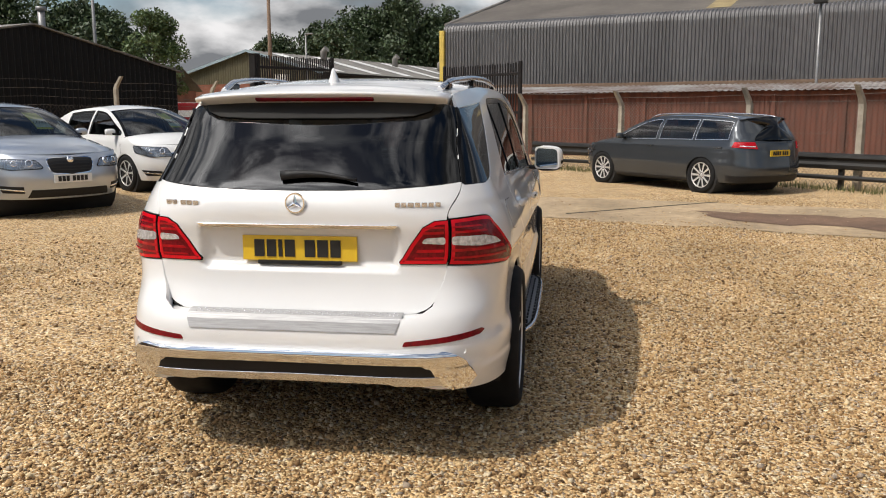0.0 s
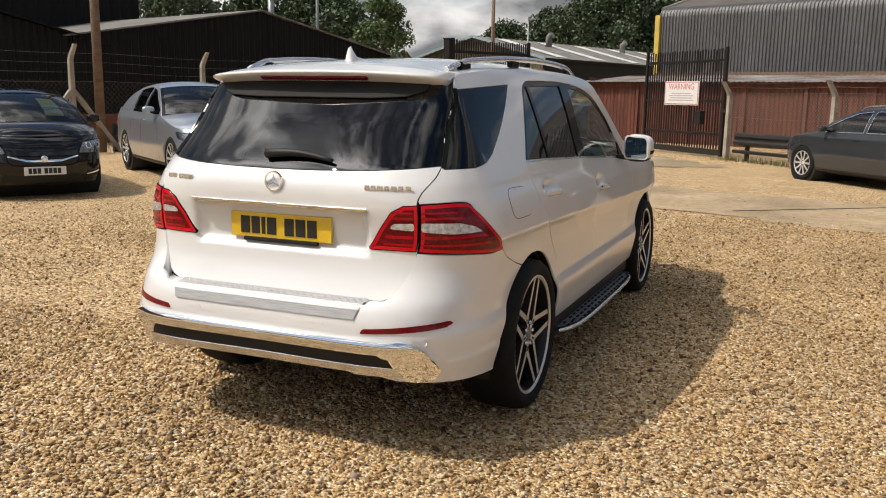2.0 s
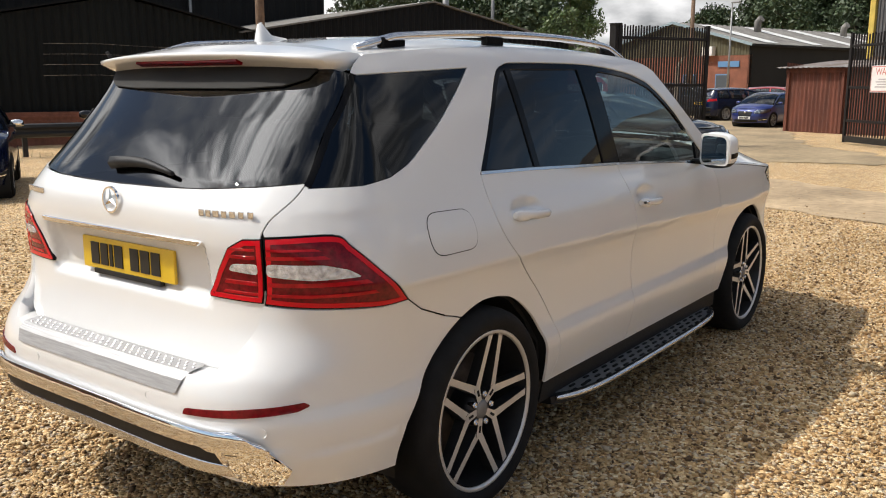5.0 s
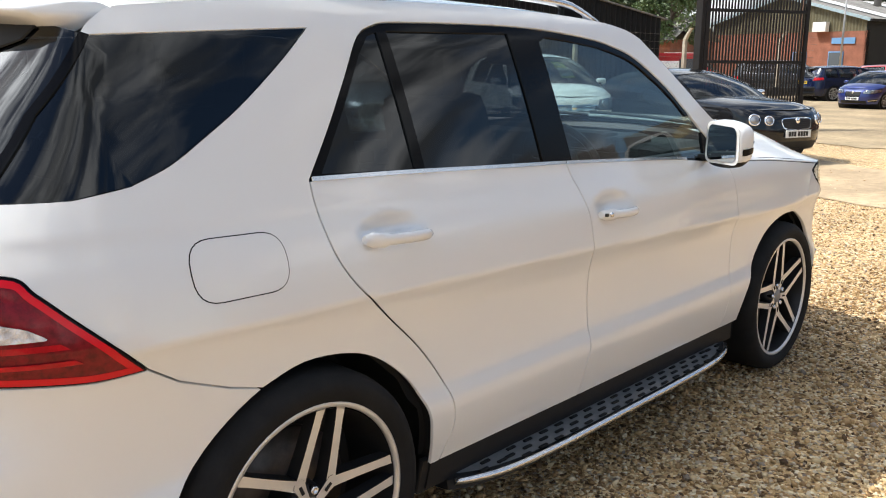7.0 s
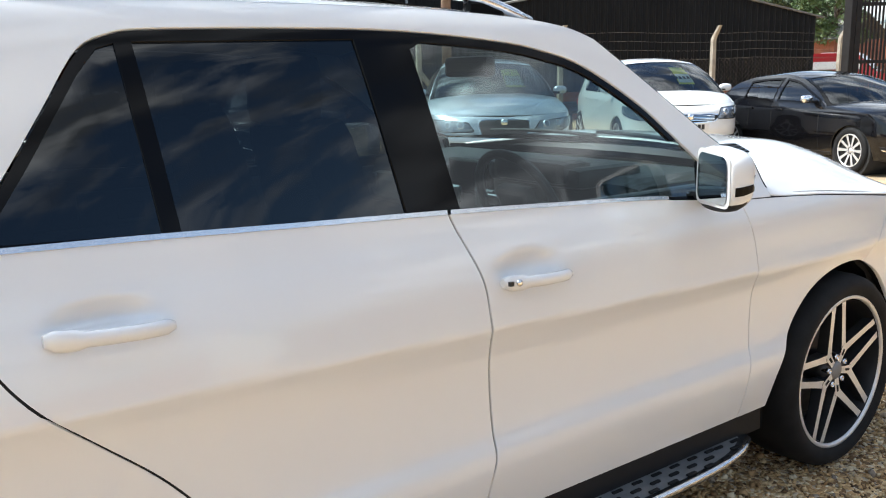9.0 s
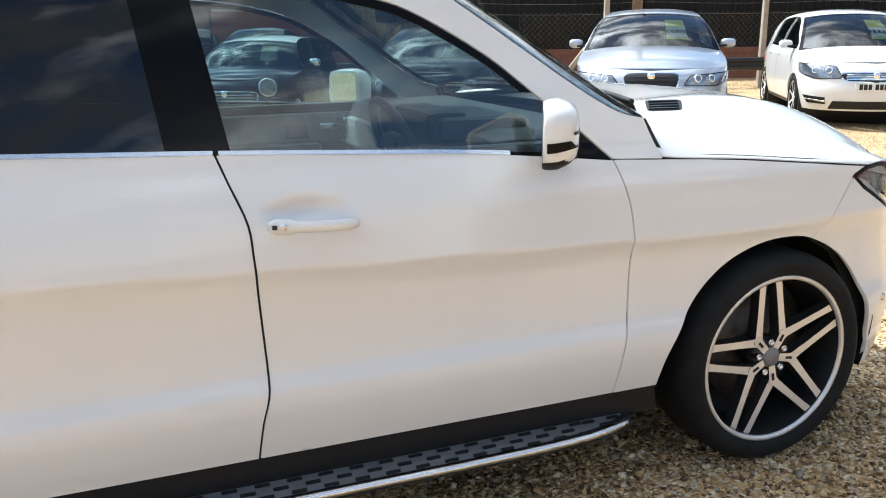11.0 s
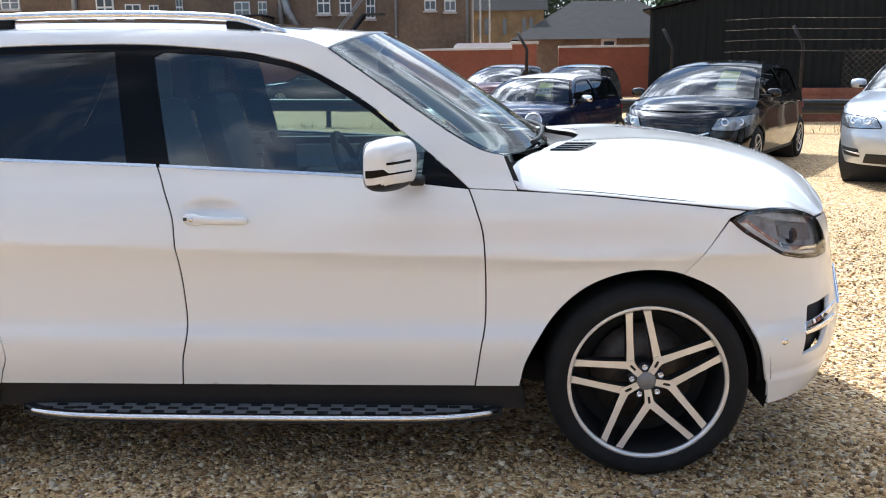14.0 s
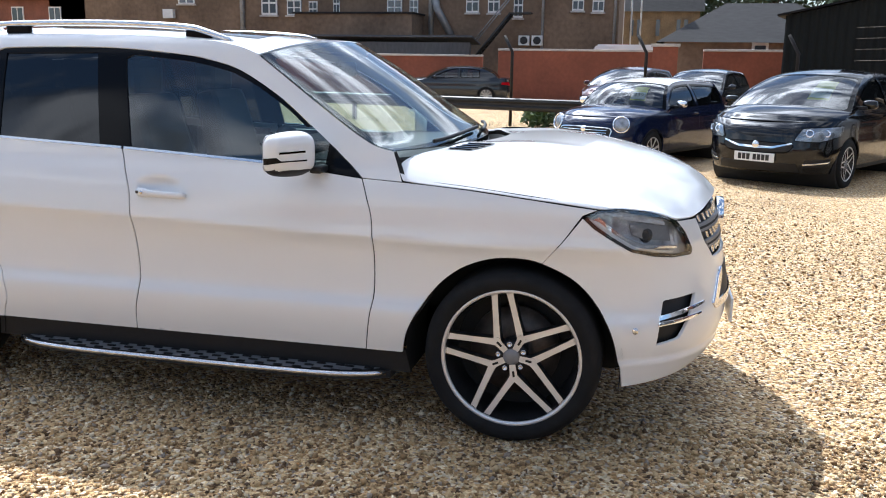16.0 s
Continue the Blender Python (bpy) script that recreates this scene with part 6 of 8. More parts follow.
def basis(o, d):
    """A local frame: x along d, y behind (to the left of d), z up."""
    d = Vector((d[0], d[1], 0)).normalized()
    b = Vector((-d.y, d.x, 0))
    return Matrix(((d.x, b.x, 0, o[0]), (d.y, b.y, 0, o[1]), (0, 0, 1, 0), (0, 0, 0, 1)))


def corrugated(name, a0, a1, z0, top, mat, parent, pitch=0.2, amp=0.02, y=0.0, label="", thick=0.04):
    """An upright corrugated sheet from a0 to a1; top(a) is its height."""
    n = int((a1 - a0) / pitch * 6)
    vs, fs = [], []
    for k in range(n + 1):
        a_ = a0 + (a1 - a0) * k / n
        dy = amp * max(-0.6, min(0.6, math.cos(2 * math.pi * a_ / pitch))) / 0.6
        vs += [(a_, y - dy, z0), (a_, y - dy, top(a_))]
    fs = [(2 * k, 2 * k + 2, 2 * k + 3, 2 * k + 1) for k in range(n)]
    o = len(vs)
    vs += [(a0, y + thick + amp, z0), (a1, y + thick + amp, z0)]
    ob = raw(name, vs, fs, mat, parent, label=label, smooth=False)
    return ob


def chain_link(name, a0, a1, z0, z1, parent, pitch=0.1, r=0.0028, y=0.0):
    bm = bmesh.new()
    h = z1 - z0
    n = int((a1 - a0 + h) / pitch)
    for sg in (1, -1):
        for k in range(n):
            s = a0 - h + k * pitch if sg > 0 else a0 + k * pitch
            # the wire runs at 45 degrees, cut at the ends
            p, q = (s, z0), (s + sg * h, z1)
            t0, t1 = 0.0, 1.0
            for lim, lo in ((a0, True), (a1, False)):
                d = q[0] - p[0]
                tt = (lim - p[0]) / d
                inside0 = p[0] >= lim if lo else p[0] <= lim
                inside1 = q[0] >= lim if lo else q[0] <= lim
                if not inside0 and not inside1:
                    t0, t1 = 1.0, 0.0
                elif not inside0:
                    t0 = max(t0, tt)
                elif not inside1:
                    t1 = min(t1, tt)
            if t1 - t0 < 0.02:
                continue
            A = Vector((p[0] + (q[0] - p[0]) * t0, y + sg * 0.002, z0 + h * t0))
            B = Vector((p[0] + (q[0] - p[0]) * t1, y + sg * 0.002, z0 + h * t1))
            w = Vector((-(B - A).z, 0, (B - A).x)).normalized() * r
            d = Vector((0, r, 0))
            vs = [bm.verts.new(v) for v in (A + w, A + d, A - w, B + w, B + d, B - w)]
            bm.faces.new((vs[0], vs[1], vs[4], vs[3]))
            bm.faces.new((vs[1], vs[2], vs[5], vs[4]))
            bm.faces.new((vs[2], vs[0], vs[3], vs[5]))
    return part(name, bm, M_WIRE, parent)


def w_beam(name, a0, a1, zc, y, parent, mat=M_RAIL):
    """A crash-barrier beam with its W profile."""
    prof = [(0.02, -0.155), (-0.03, -0.13), (-0.045, -0.07), (0.0, -0.02), (0.0, 0.02), (-0.045, 0.07), (-0.03, 0.13), (0.02, 0.155), (0.03, 0.15), (0.012, 0.0), (0.03, -0.15)]
    n = len(prof)
    vs = [(a_, y + p, zc + q) for a_ in (a0, a1) for p, q in prof]
    fs = [(i, (i + 1) % n, n + (i + 1) % n, n + i) for i in range(n)] + [tuple(range(n))[::-1], tuple(range(n, 2 * n))]
    return raw(name, vs, fs, mat, parent, smooth=False)


def concrete_post(parent, a_, h=1.98, y=0.0, crank=-1):
    bm = bmesh.new()
    prof = [(0, 0.0, 0.064), (0, h - 0.36, 0.052), (crank * 0.05, h - 0.26, 0.050), (crank * 0.24, h, 0.042)]
    rings = [[bm.verts.new((a_ + dx * w, y + o + dy * w, z)) for dx, dy in ((-1, -1), (1, -1), (1, 1), (-1, 1))] for o, z, w in prof]
    for i in range(3):
        for k in range(4):
            bm.faces.new((rings[i][k], rings[i][(k + 1) % 4], rings[i + 1][(k + 1) % 4], rings[i + 1][k]))
    bm.faces.new(rings[0][::-1])
    bm.faces.new(rings[-1])
    bmesh.ops.recalc_face_normals(bm, faces=bm.faces[:])
    return part("post", bm, M_POST, parent)


def sag_wire(name, a0, a1, z, y, parent, r=0.004, sag=0.03, span=3.4):
    pts = []
    n = max(2, int((a1 - a0) / 0.6))
    for k in range(n + 1):
        a_ = a0 + (a1 - a0) * k / n
        pts.append((a_, y, z - sag * abs(math.sin(math.pi * a_ / span))))
    return tube(name, pts, r, M_WIRE, parent, 4)


# far fence and gates
FD = (0.70, -0.716)
far_fence = empty("chain_link_fence", basis((0.15, 18.3), FD), "chain-link fence on cranked concrete posts with a steel crash barrier", "fence")
for a_ in (-0.30, 3.24, 6.84, 9.28, 12.4, 15.6, 18.8):
    concrete_post(far_fence, a_, 2.0)
chain_link("chain_link", -0.3, 19, 0.06, 1.72, far_fence, 0.085, 0.0035)
for z in (1.72, 1.85, 1.97, 1.1):
    sag_wire("fence_wire", -0.3, 19, z, -0.02 if z < 1.75 else -0.12 - (z - 1.85), far_fence)
w_beam("barrier_beam", 0.2, 19, 0.55, -0.16, far_fence)
tube("barrier_tube", [(0.2, -0.18, 0.24), (19, -0.18, 0.24)], 0.045, M_RAIL, far_fence, 8)
for a_ in (0.6, 3.4, 6.2, 9.0, 11.8, 14.6, 17.4):
    box("barrier_post", (a_, -0.08, 0.33), (0.09, 0.09, 0.66), M_RAIL, far_fence, 0.01)


def gate_leaf(m, length, h, sign, label):
    g = empty("steel_gate", m, label, "gate", "yard gates")
    for a_ in (0.0, length):
        box("stile", (a_, 0, h / 2 + 0.04), (0.09, 0.07, h), M_STEEL, g, 0.008)
    for z in (0.14, 0.62, h * 0.52, h - 0.30):
        box("gate_rail", (length / 2, 0, z), (length, 0.05, 0.07 if z > 0.2 else 0.16), M_STEEL if z > 0.2 else M_RAIL, g, 0.006)
    n = int(length / (0.115 if sign else 0.080))
    bm0 = bmesh.new()
    bm_box(bm0, (0, 0, 0), (0.034, 0.030, h - 0.16), 0.004)
    me0 = bpy.data.meshes.new("gate_bar")
    bm0.to_mesh(me0)
    bm0.free()
    me0.materials.append(M_STEEL)
    for k in range(1, n):
        ob = new("gate_bar", me0)
        ob.parent = g
        ob.location = (length * k / n, 0.03, h / 2 + 0.06 + 0.015 * ((k * 7) % 3))
    if sign:
        s = box("warning_sign", (length - 2.55 + 0.80, -0.07, 1.70), (1.55, 0.02, 0.66), M_SIGN, g, 0.004, label="white warning sign with faded red print")
        box("sign_edge", (length - 1.75, -0.083, 1.70), (1.51, 0.004, 0.62), M_SIGNRED, s)
        box("sign_face", (length - 1.75, -0.086, 1.70), (1.47, 0.004, 0.58), M_SIGN, s)
        for k, (w, hh) in enumerate(((0.90, 0.030), (1.10, 0.030), (0.98, 0.030), (1.16, 0.030))):
            box("print_line", (length - 1.75, -0.0895, 1.70 - 0.01 - 0.062 * k), (w, 0.003, hh), M_SIGNGREY, s)
        cu = bpy.data.curves.new("warning_text", "FONT")
        cu.body, cu.size, cu.align_x, cu.extrude = "WARNING", 0.24, "CENTER", 0.001
        tmp = new("tmp_text", cu)
        bpy.context.view_layer.update()
        tm_ = bpy.data.meshes.new_from_object(tmp.evaluated_get(bpy.context.evaluated_depsgraph_get()))
        bpy.data.objects.remove(tmp)
        tm_.materials.append(M_SIGNRED)
        tx = new("sign_word", tm_)
        tx.parent = s
        tx.matrix_local = pose(length - 1.75, -0.0895, 1.80, 90, 0, 0)
        box("letter_box", (length - 0.85, -0.10, 1.05), (0.24, 0.16, 0.36), M_INK, g, 0.01)
        box("lock_plate", (length + 0.08, -0.03, 1.25), (0.16, 0.04, 0.10), M_RAIL, g, 0.006)
    return g


gate_leaf(basis((-2.72, 21.23), FD), 3.58, 2.86, True, "black steel bar gate with a white warning sign")
gate_leaf(basis((-6.72, 15.66), (1.30, 2.32)), 2.66, 2.96, False, "tall black steel bar gate standing open")
gp = empty("gate_post", pose(-6.80, 15.52, 0), "tall black steel gate post", "post")
box("shaft", (0, 0, 1.48), (0.16, 0.16, 2.96), M_STEEL, gp, 0.012)
box("cap", (0, 0, 2.97), (0.19, 0.19, 0.03), M_STEEL, gp, 0.006)

# brown shed row and hangar
HD = (0.94, -0.343)
HF = basis((-5.9, 27.0), HD)
shed = empty("long_shed", HF, "long low shed of red-brown boards with a weathered tin roof", "shed")
corrugated("board_wall", 0, 34, 0.0, lambda a_: 2.12, M_RUST, shed, 0.15, 0.012)
corrugated("end_wall", 0, 3.0, 0.0, lambda a_: 2.12 + 0.06 * a_, M_RUST, shed, 0.15, 0.012).matrix_local = pose(0, 3.0, 0, 0, 0, -90)
bm = bmesh.new()
for k in range(170 * 4 + 1):
    a_ = -0.25 + 34.5 * k / 680
    dz = 0.018 * math.cos(2 * math.pi * a_ / 0.2)
    bm.verts.new((a_, -0.28, 2.12 + dz))
    bm.verts.new((a_, 3.2, 2.42 + dz))
bm.verts.ensure_lookup_table()
for k in range(680):
    bm.faces.new((bm.verts[2 * k], bm.verts[2 * k + 2], bm.verts[2 * k + 3], bm.verts[2 * k + 1]))
part("tin_roof", bm, M_TIN, shed)
box("fascia_board", (17, -0.03, 2.02), (34, 0.04, 0.16), M_RUST, shed, 0.005)
for k in range(18):
    box("board_post", (0.1 + 2.0 * k, -0.05, 1.03), (0.10, 0.05, 2.05), M_RUST, shed, 0.006)

hangar = empty("hangar", HF @ Matrix.Translation((-0.4, 5.6, 0)), "large grey corrugated hangar with a curved eave and dark roof", "building")
corrugated("sheet_wall", 0.0, 46, 2.52, lambda a_: 4.92, M_HANGAR, hangar, 0.14, 0.026)
# curved eave, ribbed like the wall
vs, fs = [], []
nk = int(46 / 0.14 * 6)
arc = [(0.0, 4.92), (0.03, 5.05), (0.12, 5.17), (0.28, 5.25), (0.5, 5.31)]
for k in range(nk + 1):
    a_ = 46 * k / nk
    d = 0.028 * max(-0.6, min(0.6, math.cos(2 * math.pi * a_ / 0.14))) / 0.6
    vs += [(a_, yy - d * (1 - i / 5), zz + d * (i / 5)) for i, (yy, zz) in enumerate(arc)]
for k in range(nk):
    for i in range(4):
        fs.append((k * 5 + i, (k + 1) * 5 + i, (k + 1) * 5 + i + 1, k * 5 + i + 1))
raw("curved_eave", vs, fs, M_HANGAR, hangar, smooth=False)
roof_v = [(0, 0.45, 5.29), (46, 0.45, 5.29), (46, 12, 8.3), (0, 12, 8.3), (0, 24, 5.2), (46, 24, 5.2)]
raw("roof", roof_v, [(0, 1, 2, 3), (3, 2, 5, 4)], M_HANGROOF, hangar, smooth=False)
for a_ in (11, 19, 27, 35):
    raw("roof_light", [(a_, 0.8, 5.40), (a_ + 0.9, 0.8, 5.40), (a_ + 0.9, 6.5, 6.885), (a_, 6.5, 6.885)], [(0, 1, 2, 3)], M_OCHRE, hangar, smooth=False)
raw("gable_wall", [(0, 0.02, 0), (0, 0.02, 4.95), (0, 12, 8.25), (0, 23.9, 5.2), (0, 23.9, 0)], [(0, 1, 2, 3, 4)], M_HANGAR, hangar, smooth=False)
box("lower_wall", (23, 0.14, 1.25), (46, 0.2, 2.5), M_RUST, hangar)
box("timber_beam", (23, -0.06, 2.50), (46, 0.14, 0.22), M_BEAM, hangar, 0.01)
box("corner_flashing", (-0.05, -0.03, 3.75), (0.22, 0.20, 2.45), M_YELLOW, hangar, 0.03)
tube("rake_trim", [(-0.06, 0.3, 5.24), (-0.06, 12, 8.33)], 0.09, M_FIBRE, hangar, 6)
fl = empty("flood_light", HF @ Matrix.Translation((15.0, 2.9, 0)), "black flood light on a slim galvanised pole", "lamp")
tube("pole", [(0, 0, 0), (0, 0, 5.0)], 0.045, M_PIPE, fl, 8)
box("lamp_head", (0, -0.15, 5.06), (0.42, 0.30, 0.24), M_INK, fl, 0.03)

# left boundary: posts, barrier, black sheds
BD = (0.256, 0.967)
BF = basis((-17.6, -1.6), BD)
lf = empty("boundary_fence", BF, "wire fence on concrete posts with a steel crash barrier", "fence")
for a_ in (16.2, 20.9, 25.4, 30.0):
    concrete_post(lf, a_, 2.58)
for a_ in (0.2, 3.6, 6.9, 9.6):
    bm = bmesh.new()
    bm_tube(bm, [(a_, 0.1, 0.0), (a_, 0.1, 1.85), (a_ - 0.22, 0.1, 2.25)], 0.04, 6)
    part("steel_post", bm, M_STEEL, lf)
w_beam("barrier_beam", -14, 10.6, 0.56, -0.10, lf)
w_beam("barrier_beam", 13.4, 32, 0.56, -0.10, lf)
for k in range(16):
    box("barrier_post", (-13.5 + 3.0 * k, 0.02, 0.32), (0.10, 0.10, 0.64), M_RAIL, lf, 0.01)
chain_link("chain_link", 10.4, 32, 0.05, 1.75, lf, 0.13, 0.0024, 0.08)
for z in (1.75, 1.98, 2.2, 2.42):
    sag_wire("barbed_wire", 8, 32, z, 0.05 - 0.3 * max(0, z - 1.9), lf, 0.0035, 0.05, 4.5)
bp_ = empty("braced_post", BF @ Matrix.Translation((12.4, -0.05, 0)), "braced concrete straining post with a cranked top", "post")
concrete_post(bp_, 0, 2.60)
for sg in (-1, 1):
    bm = bmesh.new()
    bm_box(bm, (0, 0, 0), (0.10, 0.10, 1.9), 0.008, Matrix.Rotation(radians(38 * sg), 4, "Y"))
    bmesh.ops.translate(bm, vec=(-sg * 0.62, 0, 0.76), verts=bm.verts)
    part("brace", bm, M_POST, bp_)
tp = empty("timber_pole", BF @ Matrix.Translation((13.15, 0.05, 0)), "tall weathered timber pole beside the fence", "pole")
bm = bmesh.new()
bm_tube(bm, [(0, 0, 0), (0, 0, 7.5)], 0.11, 10, True, [0.12, 0.10])
part("shaft", bm, M_BEAM, tp)
box("cross_arm", (0, 0, 7.0), (0.9, 0.08, 0.10), M_BEAM, tp, 0.01)

bshed = empty("black_shed", BF @ Matrix.Translation((0, 4.0, 0)), "long black corrugated shed with two gables and a brick plinth", "shed")


def gable_a(a_):
    return 3.07 + (4.27 - 3.07) * (1 - abs(a_ - 21.6) / 6.9) if 14.7 < a_ else 3.07


def gable_b(a_):
    return 2.86 + (3.85 - 2.86) * max(0.0, 1 - abs(a_ - 11.0) / 4.9)


corrugated("sheet_wall", 14.7, 28.3, 0.0, gable_a, M_BLACKSHED, bshed, 0.25, 0.02, -0.06)
corrugated("sheet_wall", 6.1, 14.7, 0.0, gable_b, M_GREENSHED, bshed, 0.22, 0.02)
corrugated("end_wall", 0.0, 14, 0.0, lambda a_: 2.86, M_GREENSHED, bshed, 0.22, 0.02).matrix_local = pose(6.1, 14.0, 0, 0, 0, -90)
for a0, a1, z0, z1, mt in ((14.45, 21.6, 3.02, 4.30, M_FIBRE), (21.6, 28.6, 4.30, 3.05, M_FIBRE), (5.9, 11.0, 2.84, 3.90, M_BLACKSHED), (11.0, 15.9, 3.90, 2.84, M_BLACKSHED)):
    raw("roof_slope", [(a0, -0.15, z0), (a1, -0.15, z1), (a1, 14.5, z1), (a0, 14.5, z0), (a0, -0.15, z0 + 0.05), (a1, -0.15, z1 + 0.05), (a1, 14.5, z1 + 0.05), (a0, 14.5, z0 + 0.05)],
        [(3, 2, 1, 0), (4, 5, 6, 7), (0, 1, 5, 4), (1, 2, 6, 5), (2, 3, 7, 6), (3, 0, 4, 7)], mt, bshed, smooth=False)
box("brick_plinth", (17.2, -0.20, 0.42), (22.2, 0.2, 0.84), M_REDBRICK, bshed, 0.01)
for z in (0.24, 0.36, 0.48, 0.60, 0.72):
    box("plinth_course", (17.2, -0.31, z), (22.2, 0.03, 0.05), M_REDBRICK, bshed, 0.004)
tube("flue", [(23.4, 1.5, 3.6), (23.4, 1.5, 5.0)], 0.12, M_PIPE, bshed, 10)
tube("flue_cap", [(23.4, 1.5, 5.0), (23.4, 1.5, 5.12)], 0.17, M_PIPE, bshed, 10)

dk = empty("dark_building", BF @ Matrix.Translation((10.0, 13.5, 0)), "tall dark timber-clad building with small windows", "building")
corrugated("clad_wall", -3.0, 13, 0, lambda a_: 8.2, M_BLACKSHED, dk, 0.5, 0.03)
box("wall_block", (5.0, 4.2, 4.1), (16, 8, 8.2), M_BLACKSHED, dk)
for a_ in (-1.0, 2.2, 5.4, 8.6):
    w = box("window", (a_, -0.06, 5.6), (1.5, 0.06, 1.0), M_FRAMEW if a_ > 8 else M_PIPE, dk, 0.01)
    for q in (-0.37, 0.37):
        box("pane", (a_ + q, -0.10, 5.6), (0.62, 0.02, 0.84), M_PANE, w)
tube("downpipe", [(6.9, -0.15, 0), (6.9, -0.15, 8.1)], 0.06, M_PIPE, dk, 8)

for nm, x, y, h, r, mt, lb in (("lamp_post", -15.9, 24.0, 8.0, 0.06, M_PIPE, "slim grey steel lamp post"), ("telegraph_pole", -22.0, 60.0, 11.0, 0.16, M_BEAM, "dark timber telegraph pole"),
                               ("street_lamp", -19.1, 60.0, 7.4, 0.07, M_PIPE, "grey street lamp with a flat head")):
    po = empty(nm, pose(x, y, 0), lb, "pole")
    bm = bmesh.new()
    bm_tube(bm, [(0, 0, 0), (0, 0, h)], r, 8, True, [r * 1.25, r * 0.8])
    part("shaft", bm, mt, po)
    if nm != "telegraph_pole":
        box("lamp_head", (0.25, 0, h + 0.02), (0.62, 0.22, 0.10), M_PIPE, po, 0.03)
    else:
        box("cross_arm", (0, 0, h - 0.5), (1.4, 0.1, 0.12), M_BEAM, po, 0.01)

# ---------------------------------------------------------------- street side: wall and brick buildings
rw = empty("boundary_wall", pose(-33, 0, 0), "terracotta rendered wall with pale coping and a pier", "wall")
box("wall_run", (0, -0.70, 1.05), (0.28, 7.3, 2.10), M_TERRA, rw, 0.01)
box("coping", (0, -0.70, 2.14), (0.40, 7.3, 0.09), M_COPING, rw, 0.015)
box("pier", (0.05, 2.55, 1.16), (0.55, 1.0, 2.32), M_TERRA, rw, 0.01)
box("pier_cap", (0.05, 2.55, 2.37), (0.68, 1.15, 0.12), M_COPING, rw, 0.02)
box("wall_run", (0, -15.2, 0.92), (0.28, 20.3, 1.84), M_TERRA, rw, 0.01)
box("coping", (0, -15.2, 1.87), (0.40, 20.3, 0.08), M_COPING, rw, 0.015)
box("wall_run", (-3.5, 9.0, 1.1), (0.28, 9.5, 2.2), M_TERRA, rw, 0.01)
box("coping", (-3.5, 9.0, 2.25), (0.40, 9.5, 0.10), M_COPING, rw, 0.015)

bb = empty("brick_building", pose(-46, 0, 0), "long buff brick building with white sash windows and outside pipes", "building")
box("wall", (-4, -18, 6.0), (8, 36.2, 12.0), M_BRICK, bb)
box("annex", (1.2, -14.6, 2.1), (2.6, 7.0, 4.2), M_BRICK, bb, 0.01)
box("annex_roof", (1.2, -14.6, 4.24), (2.9, 7.2, 0.10), M_SLATE, bb, 0.01)
for y0, z1, y1, z0 in ((-26.84, 5.7, -25.72, 4.91), (-21.27, 5.65, -20.24, 4.25), (-19.6, 5.11, -18.68, 4.24), (-18.19, 5.04, -17.65, 4.14), (-16.63, 5.6, -16.24, 4.19), (-13.29, 5.15, -12.38, 4.23),
                       (-11.92, 5.14, -11.41, 4.23), (-8.55, 5.6, -7.8, 4.39), (-7.27, 5.6, -6.6, 4.38), (-5.78, 5.5, -5.26, 4.10), (-2.48, 5.6, -1.83, 4.5), (-1.36, 5.6, -0.72, 4.43)):
    w = box("window", (0.02, (y0 + y1) / 2, (z0 + z1) / 2), (0.10, y1 - y0, z1 - z0), M_FRAMEW, bb, 0.015)
    wy = (y1 - y0) / 2
    for q in (-0.25, 0.25):
        for r_ in (-0.24, 0.24):
            box("pane", (0.075, (y0 + y1) / 2 + q * (y1 - y0) * 0.92, (z0 + z1) / 2 + r_ * (z1 - z0) * 0.95), (0.02, wy * 0.72, (z1 - z0) * 0.38), M_PANE, w)
    box("sill", (0.10, (y0 + y1) / 2, z0 - 0.06), (0.18, y1 - y0 + 0.16, 0.09), M_COPING, w)
for y in (-10.6, -22.5, -4.1, -0.1):
    tube("soil_pipe", [(0.12, y, 0), (0.12, y, 11.5)], 0.08 if y > -10 else 0.16, M_PIPE, bb, 8)
tube("duct", [(0.3, -10.4, 5.6), (0.3, -10.2, 4.6), (0.3, -9.3, 3.0)], 0.22, M_PIPE, bb, 10)
for y in (-5.1, -4.35):
    ac = box("aircon_unit", (0.25, y, 2.85), (0.35, 0.62, 0.55), M_FRAMEW, bb, 0.03)
    lt = lathe("fan_grille", [(0.0, 0.005), (0.2, 0.005), (0.22, 0.0)], M_INK, ac, 16)
    lt.location = (0.43, y, 2.85)
box("aircon_unit", (0.25, -27.4, 4.3), (0.35, 0.7, 0.55), M_FRAMEW, bb, 0.03)
rh = empty("red_brick_house", pose(-46, -33.5, 0), "low red brick house with white windows and a slate roof", "building")
box("wall", (-3.0, -9.0, 2.6), (6, 18, 5.2), M_REDBRICK, rh, 0.01)
raw("roof", [(0.4, 0.0, 5.15), (0.4, -18.3, 5.15), (-3.0, -18.3, 7.9), (-3.0, 0.0, 7.9), (-6.4, 0.0, 5.15), (-6.4, -18.3, 5.15)], [(1, 0, 3, 2), (2, 3, 4, 5)], M_SLATE, rh, smooth=False)
for y in (-2.2, -5.0, -8.0, -11.0):
    w = box("window", (0.02, y, 4.2), (0.10, 0.9, 1.1), M_FRAMEW, rh, 0.015)
    for q in (-0.21, 0.21):
        box("pane", (0.075, y + q, 4.2), (0.02, 0.34, 0.92), M_PANE, w)
bd = empty("dark_hoarding", pose(-41.0, -12.0, 0), "long dark boarded lean-to below the brick building", "shed")
